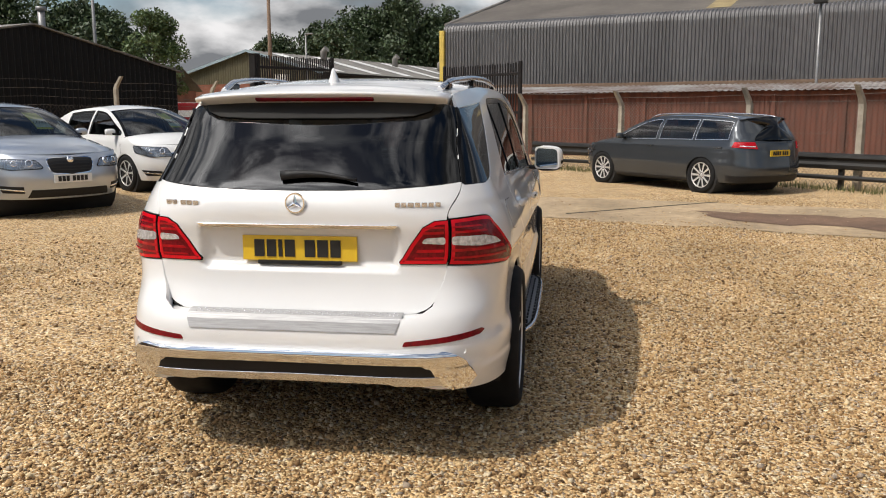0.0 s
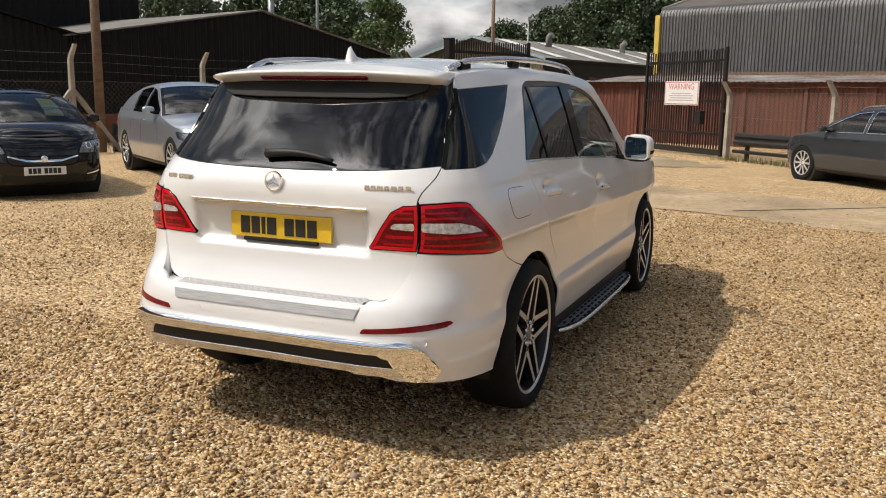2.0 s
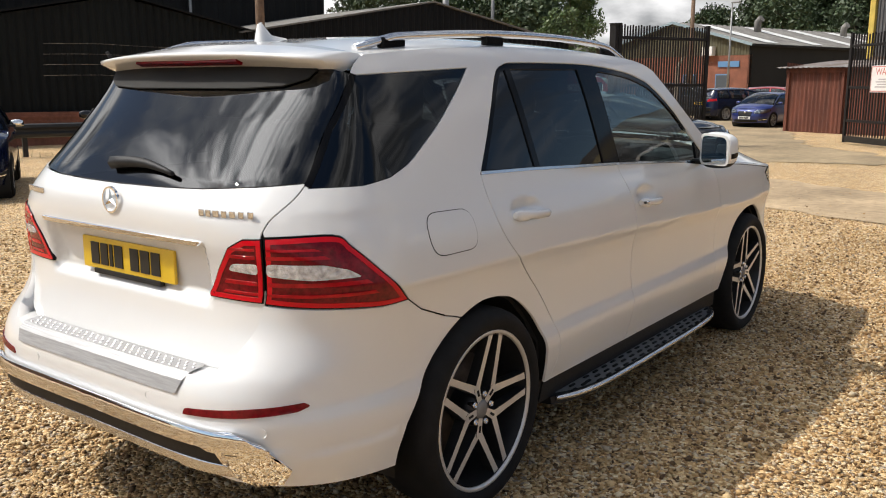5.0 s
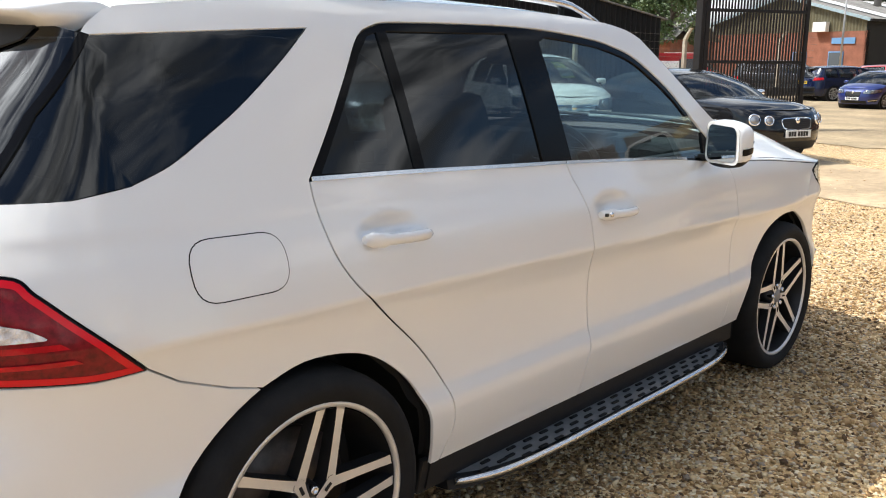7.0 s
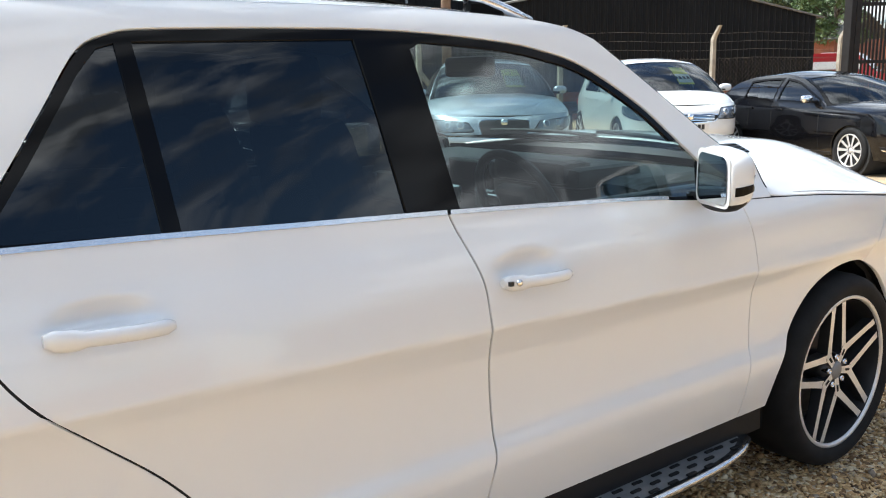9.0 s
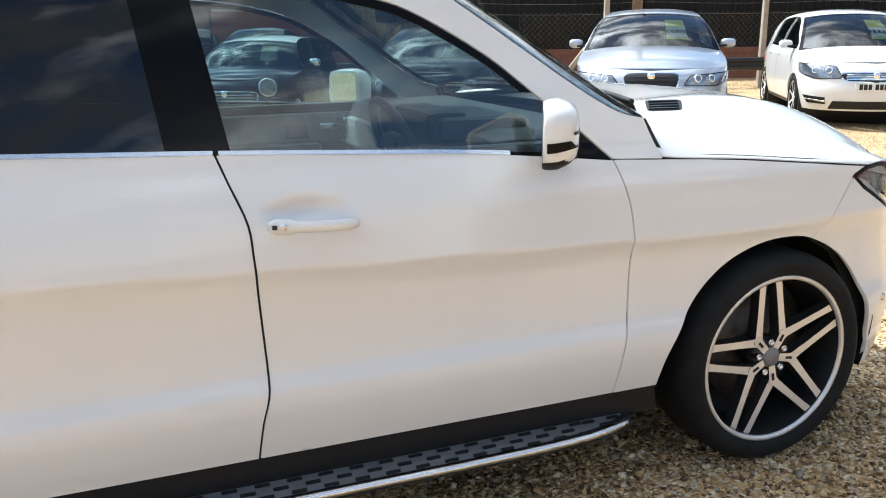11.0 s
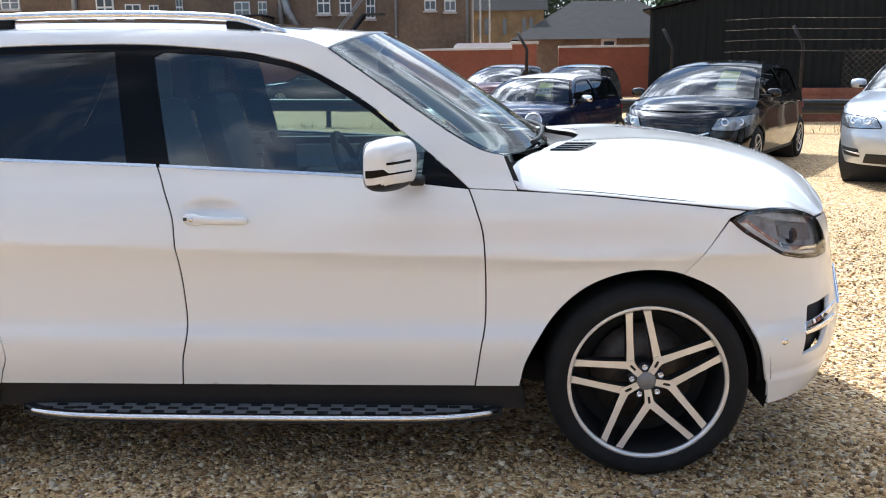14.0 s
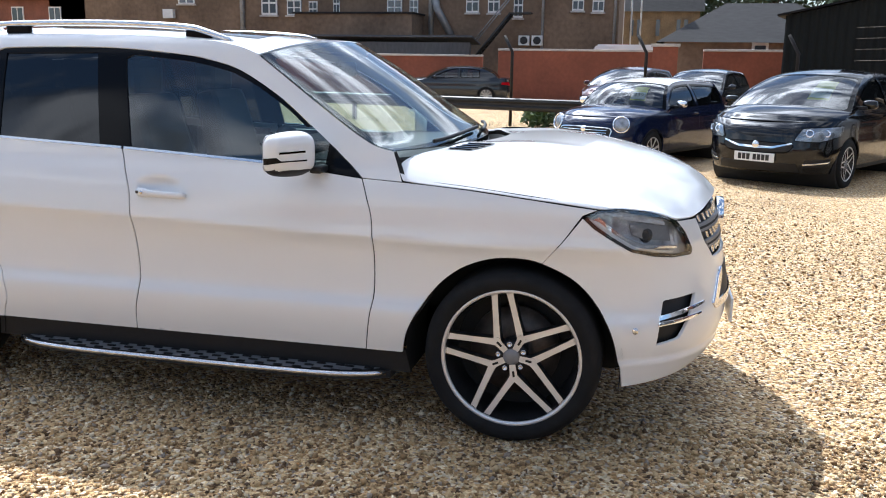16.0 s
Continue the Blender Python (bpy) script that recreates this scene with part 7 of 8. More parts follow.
box("board_wall", (0, 0, 1.3), (0.3, 9.5, 2.6), M_HOARD, bd, 0.01)
box("lean_roof", (-0.9, 0, 2.74), (2.4, 9.8, 0.10), M_HOARD, bd, 0.01, Matrix.Rotation(radians(-8), 4, "Y"))
stair = empty("fire_escape", pose(-45.2, 0, 0), "steel fire escape stair up the brick wall", "stair")
for q in (0.0, 0.75):
    bm = bmesh.new()
    bm_tube(bm, [(q, -7.9, 1.6), (q, -5.7, 4.3)], 0.09, 6)
    part("stringer", bm, M_RAIL, stair)
    bm = bmesh.new()
    bm_tube(bm, [(q, -7.9, 2.6), (q, -5.7, 5.3)], 0.035, 6)
    part("handrail", bm, M_PIPE, stair)
for k in range(12):
    box("tread", (0.37, -7.8 + 0.18 * k, 1.72 + 0.222 * k), (0.72, 0.25, 0.03), M_RAIL, stair)
box("landing", (0.37, -5.2, 4.28), (0.9, 1.2, 0.08), M_RAIL, stair)

sb = empty("stone_building", pose(-60, 0, 0), "honey stone Victorian building with arched windows and slate roof", "building")
box("wall", (-4, 2.4, 2.65), (8, 5.4, 5.3), M_STONE, sb)
raw("roof", [(0.3, -0.6, 5.25), (0.3, 5.4, 5.25), (-4, 5.4, 8.8), (-4, -0.6, 8.8), (-8.3, 5.4, 5.25), (-8.3, -0.6, 5.25)], [(0, 1, 2, 3), (3, 2, 4, 5)], M_SLATE, sb, smooth=False)
for y in (0.5, 1.0, 2.3, 3.7, 4.2):
    w = box("window", (0.02, y, 4.2), (0.1, 0.36, 1.2), M_STONE, sb, 0.02)
    box("pane", (0.08, y, 4.15), (0.03, 0.26, 1.1), M_PANE, w)
for y in (0.1, 0.6, 1.2):
    fp = empty("flag_pole", pose(-54, y, 0), "slim white flag pole", "pole")
    tube("shaft", [(0, 0, 0), (0, 0, 9)], 0.05, M_FRAMEW, fp, 6)

hb = empty("hipped_building", pose(-40, 0, 0), "low buff brick building with a dark hipped slate roof", "building")
box("wall", (-4, 7.2, 1.36), (8, 9.2, 2.72), M_BRICK, hb)
raw("roof", [(0.5, 2.2, 2.68), (0.5, 12.2, 2.68), (-8.5, 12.2, 2.68), (-8.5, 2.2, 2.68), (-4, 5.6, 4.75), (-4, 9.0, 4.75)], [(0, 1, 5, 4), (1, 2, 5), (2, 3, 4, 5), (3, 0, 4)], M_SLATE, hb, smooth=False)
dr = box("door", (0.03, 7.0, 1.9), (0.08, 0.75, 1.6), M_FRAMEW, hb, 0.01)
box("pane", (0.08, 7.0, 2.25), (0.03, 0.5, 0.6), M_PANE, dr)

# street beyond the gate
ob_ = empty("olive_building", pose(-29.4, 75, 0, 0, 0, -18), "industrial unit with olive cladding, brick base and pale roof lights", "building")
box("brick_base", (0, 0.15, 2.08), (16.6, 0.3, 4.16), M_REDBRICK, ob_)
corrugated("clad_wall", -8.3, 8.3, 4.16, lambda a_: 7.2 - 0.259 * abs(a_), M_OLIVE, ob_, 0.30, 0.03)
box("side_wall", (8.2, 22.5, 2.5), (0.2, 45, 5.0), M_BLACKSHED, ob_)
for sg in (1, -1):
    vs, fs = [], []
    for k in range(301):
        y_ = -0.3 + 45.6 * k / 300
        dz = 0.05 * math.cos(2 * math.pi * y_ / 0.9)
        vs += [(0, y_, 7.30 + dz), (sg * 8.7, y_, 5.05 + dz)]
    fs = [(2 * k, 2 * k + 1, 2 * k + 3, 2 * k + 2) if sg > 0 else (2 * k, 2 * k + 2, 2 * k + 3, 2 * k + 1) for k in range(300)]
    raw("roof", vs, fs, M_FIBRE, ob_, smooth=False)
    box("verge_trim", (sg * 4.35, -0.40, 6.13), (9.0, 0.10, 0.24), M_PALEBLUE, ob_, 0.0, Matrix.Rotation(radians(14.5 * sg), 4, "Y"))
box("gutter", (8.8, 22.3, 4.96), (0.24, 45.4, 0.20), M_BLACKSHED, ob_, 0.02)
for k in range(6):
    y_ = 2.2 + 7.0 * k
    raw("roof_light", [(0.8, y_, 7.17), (8.2, y_, 5.26), (8.2, y_ + 1.9, 5.26), (0.8, y_ + 1.9, 7.17)], [(0, 1, 2, 3)], M_WHITEP, ob_, smooth=False)
for y_ in (9, 24, 36):
    tube("roof_cowl", [(2.5, y_, 6.5), (2.5, y_, 7.6), (2.9, y_, 7.9)], 0.35, M_FIBRE, ob_, 10)
for a_ in (2.0, 5.6):
    w = box("window", (a_, -0.05, 1.9), (1.4, 0.12, 1.3), M_BLUEP, ob_, 0.01)
    box("pane", (a_, -0.13, 1.9), (1.2, 0.04, 1.1), M_PANE, w)
box("aircon_unit", (4.1, -0.32, 4.55), (1.3, 0.5, 0.8), M_FRAMEW, ob_, 0.04)
box("name_board", (6.2, -0.06, 3.4), (2.2, 0.08, 0.5), M_BLUEP, ob_, 0.01)
lowb = empty("brick_unit", pose(-33, 52, 0), "low red brick unit behind the yard", "building")
box("wall", (0, 0, 1.5), (14, 6, 3.0), M_REDBRICK, lowb)
raw("roof", [(-7.4, -3.4, 2.95), (7.4, -3.4, 2.95), (7.4, 0, 4.6), (-7.4, 0, 4.6), (7.4, 3.4, 2.95), (-7.4, 3.4, 2.95)], [(0, 1, 2, 3), (3, 2, 4, 5)], M_FIBRE, lowb, smooth=False)
for a_ in (-4, 0, 4):
    w = box("window", (a_, -3.05, 1.7), (1.4, 0.1, 1.1), M_FRAMEW, lowb, 0.01)
    box("pane", (a_, -3.12, 1.7), (1.2, 0.04, 0.9), M_PANE, w)

# ---------------------------------------------------------------- parked cars


def paint(name, col, metal=0.0, rough=0.35):
    rough = 0.14 if max(col) < 0.1 else rough
    return material(name, col, rough, metal=metal, coat=0.6 if max(col) < 0.1 else 1.0, vary=0.04, scale=2.0, spec=0.2 if max(col) < 0.1 else 0.5)


P_SILVER = paint("silver_paint", (0.46, 0.50, 0.56), 0.7, 0.32)
P_BLACK = paint("black_paint", (0.004, 0.004, 0.005))
P_NAVY = paint("dark_blue_paint", (0.004, 0.008, 0.032))
P_WHITE = paint("plain_white_paint", (0.74, 0.74, 0.73))
P_GREY = paint("dark_grey_paint", (0.036, 0.040, 0.046), 0.4)
P_ESTATE = paint("slate_grey_paint", (0.060, 0.067, 0.075), 0.45)
P_BLUE = paint("blue_paint", (0.015, 0.03, 0.16), 0.3)
P_RED = paint("red_paint", (0.30, 0.015, 0.02))
P_PLUM = paint("black_cherry_paint", (0.05, 0.008, 0.010), 0.3)
M_CARGLASS = glass("car_glass", (0.30, 0.34, 0.34), 1.64)
M_SHEETY = material("yellow_green_price_sheet", (0.62, 0.66, 0.10), 0.6)
M_SHEETB = material("pale_price_sheet", (0.60, 0.70, 0.68), 0.6)
M_SEAT = material("car_seat_cloth", (0.05, 0.05, 0.052), 0.85, vary=0.2, scale=9)


def parked_car(name, label, m, L, W, H, wb, fo, colour, belt=0.92, hood=0.80, yb=1.05, yt=0.30, rt=-1.35, rb=-1.85, deck=None, roof_mat=None, wheel_r=0.32, spokes=5, estate=False,
               lamp=(0.60, 0.74, 0.42), grille=(0.34, 0.48, 0.66), plate=M_WPLATE, tail_red=True, price="", twin=True, group="parked cars", detail=True, chrome_grille=False, round_lamp=False, rails=False, sheet_x=-0.34, wing_bar=False, dark_bars=False):
    """A parked car, nose towards +y: one skin with cut-out windows, screens, lamps and wheels."""
    c = empty(name, m, label, "car", group)
    h = L / 2
    deck_z = deck if deck else belt + 0.04
    prof = [(0.14, 0.90 * W), (0.28, 0.955 * W), (0.50, 1.0 * W), (0.66, 0.995 * W), (belt - 0.10, 0.985 * W), (belt, 0.945 * W), (belt + 0.10, 0.90 * W), ((belt + H) / 2, 0.82 * W), (H - 0.10, 0.70 * W), (H - 0.04, 0.63 * W), (H, 0.56 * W)]
    plan = [(-h + 0.30, 0.93), (-h + 0.9, 0.99), (-0.3, 1.0), (0.7, 1.0), (h - 0.8, 0.985), (h - 0.45, 0.95)]
    tail = [(0.15, -h + 0.16), (0.30, -h + 0.04), (0.45, -h), (0.60, -h + 0.02), (deck_z - 0.03, -h + 0.08), (deck_z + 0.05, -h + 0.12), (belt + 0.2, rb + 0.05), (H, rt)]
    nose = [(0.15, h - 0.12), (0.30, h - 0.03), (0.45, h), (0.56, h - 0.01), (hood - 0.10, h - 0.06), (hood, h - 0.20), (hood + 0.15, h - 0.5), (H, yt)]
    sh = Shell(prof, plan, tail, nose, -h + 0.55, h - 0.62, 3.0, 2.7)
    smap = sh.at
    yf_, yr_ = h - fo, h - fo - wb
    s0, s1 = sh.ys - sh.L, sh.yf + sh.L
    ra = wheel_r + 0.045

    def arch(yc):
        return [Vector((yc + ra * math.cos(t_), 0.30 + ra * math.sin(t_))) for t_ in [math.pi * k / 14 for k in range(15)]]

    def top(y):
        return table([(-h, deck_z - 0.03), (rb, deck_z), (rb + 0.35, belt + 0.035), (yb - 0.5, belt), (yb, belt - 0.012), (h - 0.62, hood + 0.005), (h, hood - 0.05)], y)

    nose_top = hood - 0.02
    line = [Vector((s0, deck_z - 0.02))] + [Vector((sh.by_y(rb if rb < sh.ys else sh.ys, deck_z), deck_z))]
    for k in range(1, 15):
        y = sh.ys + (sh.yf - sh.ys) * k / 15
        line.append(Vector((y, top(y))))
    line += [Vector((sh.yf, hood + 0.004)), Vector((sh.by_x(W * 0.62, nose_top, True), nose_top)), Vector((s1, nose_top - 0.02))]
    low = [Vector((s1, 0.20)), Vector((yf_ + ra + 0.01, 0.21))] + arch(yf_)[0:] + [Vector((yf_ - ra - 0.01, 0.22)), Vector((yr_ + ra + 0.01, 0.22))] + arch(yr_) + [Vector((yr_ - ra - 0.01, 0.22)), Vector((s0, 0.24))]
    panel("body", smap, line + low, colour, c, one=True, step=(0.09, 0.05), flange=0.03)
    # cabin sides with windows
    gh = [Vector((sh.by_y(rb, deck_z + 0.005), deck_z + 0.005))] + [Vector((rb + (yb - rb) * k / 12, top(rb + (yb - rb) * k / 12) + 0.004)) for k in range(1, 12) if rb + (yb - rb) * k / 12 > sh.ys] + [Vector((yb, top(yb)))]
    rise = smooth_line([(yb, top(yb)), ((yb + yt) / 2 + 0.05, (belt + H) / 2 - 0.03), (yt, H - 0.115), (yt - 0.35, H - 0.055), ((yt + rt) / 2, H - 0.045), (rt, H - 0.10)], 5)
    fall = smooth_line([(rt, H - 0.10), ((rt + rb) / 2 - 0.02, (belt + H) / 2 + 0.03), (rb, deck_z)], 4)
    cab = gh[:-1] + rise + [Vector((sh.by_y(p.x, p.y), p.y)) for p in fall[1:-1]]
    wins = []
    bpill = -0.10 if estate else (yt + rt) / 2 + 0.22
    cp = rt + 0.06
    wz = lambda y: top(y) + 0.03

    def roof_lim(y):
        return table([(rb, deck_z), ((rt + rb) / 2, (belt + H) / 2 - 0.03), (rt + 0.02, H - 0.17), ((yt + rt) / 2, H - 0.115), (yt - 0.3, H - 0.125), (yt, H - 0.18), ((yb + yt) / 2, (belt + H) / 2 - 0.09), (yb - 0.05, belt + 0.02)], y)

    spans = [(bpill + 0.05, yb - 0.16), ((cp if not estate else -1.02), bpill - 0.05)]
    if estate:
        spans.append((rt + 0.10, -1.10))
    for a0, a1 in spans:
        k = 8
        lo_ = [Vector((a0 + (a1 - a0) * i / k, wz(a0 + (a1 - a0) * i / k))) for i in range(k + 1)]
        hi_ = [Vector((p.x, max(p.y + 0.012, roof_lim(p.x)))) for p in lo_[::-1]]
        wins.append(lo_ + hi_)
    panel("cabin", smap, cab, colour, c, one=True, holes=wins, step=(0.10, 0.06), flange=0.02)
    for w_ in wins:
        panel("side_window", smap, inset(w_, -0.006), M_CARGLASS, c, step=(0.2, 0.15), offset=-0.008, flange=0)
        panel("window_trim", smap, inset(w_, -0.016 if not rails else -0.010), M_SATIN if rails else M_BLACKTRIM, c, holes=[inset(w_, 0.012 if not rails else 0.0)], step=(0.2, 0.15), offset=0.002, flange=0)
    # roof
    rl = rise[10:]

    def roof_m(u, v):
        k = max(0.0, min(1.0, v)) * (len(rl) - 1)
        i = min(int(k), len(rl) - 2)
        e = rl[i].lerp(rl[i + 1], k - i)
        x = sh.side(e.x, e.y)
        bow = 0.14 * (1 - 2 * v)
        return Vector((x * u, e.x + bow * (1 - u * u), e.y + 0.048 * (1 - abs(u) ** 2.4)))

    pm_ = patch_mesh(roof_m, [(-0.998, 0.0), (0.998, 0.0), (0.998, 1.0), (-0.998, 1.0)], step=(0.12, 0.08), flange=0.015, side=-1)
    raw("roof", pm_[0], pm_[1], roof_mat or colour, c, pm_[2])
    ef, er = rise[:11], fall[::-1]

    def screen(edge, bow0, bow1, lift):
        def f_(u, v):
            k = max(0.0, min(1.0, v)) * (len(edge) - 1)
            i = min(int(k), len(edge) - 2)
            e = edge[i].lerp(edge[i + 1], k - i)
            x = sh.at(sh.by_y(e.x, e.y), e.y).x
            b_ = bow0 + (bow1 - bow0) * v
            return Vector((x * u, e.x + b_ * (1 - u * u), e.y + lift * v * (1 - abs(u) ** 2.4) + 0.02 * (1 - u * u) * (1 - v)))
        return f_

    fs_ = screen(ef, 0.22, 0.14, 0.048)
    pm_ = patch_mesh(fs_, [(-0.985, 0.0), (0.985, 0.0), (0.985, 1.0), (-0.985, 1.0)], step=(0.15, 0.12), flange=0.0, side=-1)
    raw("windscreen", pm_[0], pm_[1], M_CARGLASS, c, pm_[2])
    pm_ = patch_mesh(fs_, [(-0.99, 0.0), (0.99, 0.0), (0.99, 1.0), (-0.99, 1.0)], holes=[rounded([(-0.93, 0.07), (0.93, 0.07), (0.93, 0.95), (-0.93, 0.95)], 0.05)], step=(0.15, 0.12), flange=0.0, offset=0.003, side=-1)
    raw("screen_border", pm_[0], pm_[1], M_BLACKTRIM, c, pm_[2])
    rs_ = screen(er, -0.10, -0.14, 0.048)
    pm_ = patch_mesh(rs_, [(-0.985, 0.0), (0.985, 0.0), (0.985, 1.0), (-0.985, 1.0)], step=(0.15, 0.12), flange=0.0)
    raw("rear_window", pm_[0], pm_[1], M_CARGLASS if not estate else M_PRIVACY, c, pm_[2])

    # bonnet and boot lid
    def bon(u, v):
        y0, y1 = yb + 0.22 * (1 - u * u), h - 0.17 - 0.45 * abs(u) ** 3
        y = y0 + (y1 - y0) * v
        ye = yb + (sh.yf - yb) * v
        z = top(ye)
        z += (nose_top - hood) * max(0, v - 0.8) * 5
        hh = table([(0, 0.07), (0.5, 0.07), (0.85, 0.045), (1.0, 0.0)], v)
        return Vector((sh.side(ye, z) * u, y, z + hh * (1 - abs(u) ** 2.6)))

    pm_ = patch_mesh(bon, [(-0.995, 0.0), (0.995, 0.0), (0.995, 1.0), (-0.995, 1.0)], step=(0.10, 0.07), flange=0.012)
    raw("bonnet", pm_[0], pm_[1], colour, c, pm_[2])
    if rb > -h + 0.30:
        def boot(u, v):
            ye = rb + (-h + 0.10 - rb) * v
            x = sh.at(sh.by_y(max(ye, -h + 0.13), deck_z), deck_z).x
            return Vector((x * u, ye - 0.10 * (1 - u * u) * (1 - v), deck_z - 0.015 * v + 0.03 * (1 - u * u)))
        pm_ = patch_mesh(boot, [(-0.99, 0.0), (0.99, 0.0), (0.99, 1.0), (-0.99, 1.0)], step=(0.12, 0.12), flange=0.012, side=-1)
        raw("boot_lid", pm_[0], pm_[1], colour, c, pm_[2])
    # lamps, grille, plates
    z0, z1, xin = lamp
    if not round_lamp:
        hp = [Vector((sh.by_x(W * xin, z0, True), z0)), Vector((sh.by_x(W * (xin + 0.08), z1 - 0.02, True), z1 - 0.02)), Vector((sh.by_y(h - 0.60, z1 + 0.02), z1 + 0.02)), Vector((sh.by_y(h - 0.56, z0 + 0.07), z0 + 0.07)), Vector((sh.by_x(W * 0.80, z0 - 0.01, True), z0 - 0.01))]
        hp = rounded(hp, 0.03, 3)
        panel("headlamp_seal", smap, inset(hp, -0.010), M_BLACKTRIM, c, step=(0.08, 0.05), offset=0.008, flange=0.006)
        panel("headlamp", smap, hp, M_HEADLAMP, c, step=(0.08, 0.05), offset=0.012, flange=0.012)
        panel("headlamp_lens", smap, hp, M_LENS, c, step=(0.08, 0.05), offset=0.017, flange=0)
        for sx in (1, -1):
            for xx, r in ((xin + 0.17, 0.05), (min(0.86, xin + 0.34), 0.045)):
                zc = (z0 + z1) / 2 + 0.012
                p = sh.at(sh.by_x(W * xx, zc, True), zc)
                lt = lathe("lamp_ring", [(r - 0.016, 0.016), (r - 0.006, 0.02), (r, 0.012), (r, -0.02)], M_CHROME, c, 20)
                lt.matrix_local = pose(sx * p.x, p.y, zc, 0, 0, 90) @ pose(0, 0, 0, 0, -14, -28 * sx)
                lt2 = lathe("lamp_bowl", [(0.0, 0.006), (r - 0.016, 0.014)], M_PANE, c, 16)
                lt2.matrix_local = lt.matrix_local
    else:
        for sx in (1, -1):
            for xx, r, zc in round_lamp:
                p = sh.at(sh.by_x(W * xx, zc, True), zc)
                mm = pose(sx * p.x, p.y - 0.01, zc, 0, 0, 90) @ pose(0, 0, 0, 0, -14, -26 * sx)
                lt = lathe("headlamp", [(0.0, 0.035), (r * 0.6, 0.03), (r * 0.9, 0.015), (r, 0.0)], M_HEADLAMP, c, 24)
                lt.matrix_local = mm
                lt = lathe("lamp_ring", [(r - 0.008, 0.012), (r, 0.026), (r + 0.014, 0.012), (r + 0.014, -0.02)], M_CHROME, c, 28)
                lt.matrix_local = mm
    gx, gz0, gz1 = grille
    gh_ = gz1 - gz0
    gq = [Vector((sh.by_x(W * gx * q_, gz0 + gh_ * f_, True), gz0 + gh_ * f_)) for q_, f_ in ((0.98, 0.72), (0.94, 0.40), (0.88, 0.16), (0.78, 0.04), (0.62, 0.0))] + \
        [Vector((s1, gz0 - 0.01)), Vector((s1, gz1))] + [Vector((sh.by_x(W * gx * q_, gz0 + gh_ * f_, True), gz0 + gh_ * f_)) for q_, f_ in ((0.66, 0.985), (0.86, 0.955), (0.96, 0.88))]
    panel("grille", smap, gq, M_PLASTIC, c, one=True, step=(0.1, 0.06), offset=0.006, flange=0.01)
    panel("grille_surround", smap, inset(gq, -0.014), M_CHROME if chrome_grille else M_BLACKTRIM, c, one=True, step=(0.1, 0.06), offset=0.003, flange=0.01)
    ng = 5
    for k in range(1, ng):
        zz = gz0 + (gz1 - gz0) * k / ng
        panel("grille_bar", smap, [(sh.by_x(W * gx * 0.84, zz, True), zz - 0.005), (s1, zz - 0.005), (s1, zz + 0.005), (sh.by_x(W * gx * 0.84, zz, True), zz + 0.005)], M_CHROME if chrome_grille and not dark_bars else M_RAIL, c, one=True, step=(0.2, 0.1), offset=0.010, flange=0.006)
    if wing_bar:
        zc = (gz0 + gz1) / 2
        panel("chrome_wing_bar", smap, [(sh.by_x(W * 0.50, gz1, True), gz1 - 0.004), (sh.by_x(W * 0.25, zc, True), zc - 0.012), (s1, zc - 0.018), (s1, zc + 0.012), (sh.by_x(W * 0.25, zc, True), zc + 0.014), (sh.by_x(W * 0.50, gz1, True), gz1 + 0.012)], M_CHROME, c, one=True, step=(0.1, 0.05), offset=0.014, flange=0.01)
    panel("lower_intake", smap, [(sh.by_x(W * 0.60, 0.23, True), 0.23), (s1, 0.23), (s1, 0.335), (sh.by_x(W * 0.56, 0.335, True), 0.335)], M_PLASTIC, c, one=True, step=(0.1, 0.06), offset=0.006, flange=0.01)
    panel("fog_recess", smap, [(sh.by_x(W * 0.64, 0.29, True), 0.29), (sh.by_x(W * 0.66, 0.38, True), 0.38), (sh.by_y(h - 0.42, 0.40), 0.40), (sh.by_y(h - 0.36, 0.30), 0.30)], M_PLASTIC, c, step=(0.1, 0.06), offset=0.005, flange=0.01)
    panel("fog_trim", smap, [(sh.by_x(W * 0.64, 0.325, True), 0.318), (sh.by_x(W * 0.64, 0.34, True), 0.335), (sh.by_y(h - 0.40, 0.36), 0.362), (sh.by_y(h - 0.38, 0.345), 0.345)], M_CHROME, c, step=(0.1, 0.06), offset=0.009, flange=0.008)
    pf = box("front_plate", (0, h + 0.012, gz0 - 0.075), (0.52, 0.014, 0.111), M_WPLATE, c, 0.003)
    zp_ = 0.76 if estate else 0.66
    pr = box("rear_plate", (0, -h - 0.006 + (0.045 if estate else 0.0), zp_), (0.52, 0.014, 0.111), M_YPLATE, c, 0.003)
    for pl, sg, zc in ((pf, 1, gz0 - 0.075), (pr, -1, zp_)):
        xs2 = -0.195
        for w_ in (0.044, 0.044, 0.044, 0.044, 0, 0.044, 0.044, 0.044):
            if w_:
                box("plate_character", (xs2 + w_ / 2, sg * (h + (0.020 if sg > 0 else 0.014 - (0.045 if estate else 0.0))), zc), (w_, 0.004, 0.072), M_INK, pl)
                xs2 += w_ + 0.011
            else:
                xs2 += 0.03
    lt = lathe("badge", [(0.0, 0.012), (0.035, 0.010), (0.045, 0.004), (0.047, -0.01)], M_CHROME, c, 20)
    lt.matrix_local = pose(0, sh.at(s1, gz1 - 0.03).y + 0.012, gz1 - 0.03, 0, 0, 90)
    tz = 0.12 if estate else 0.0
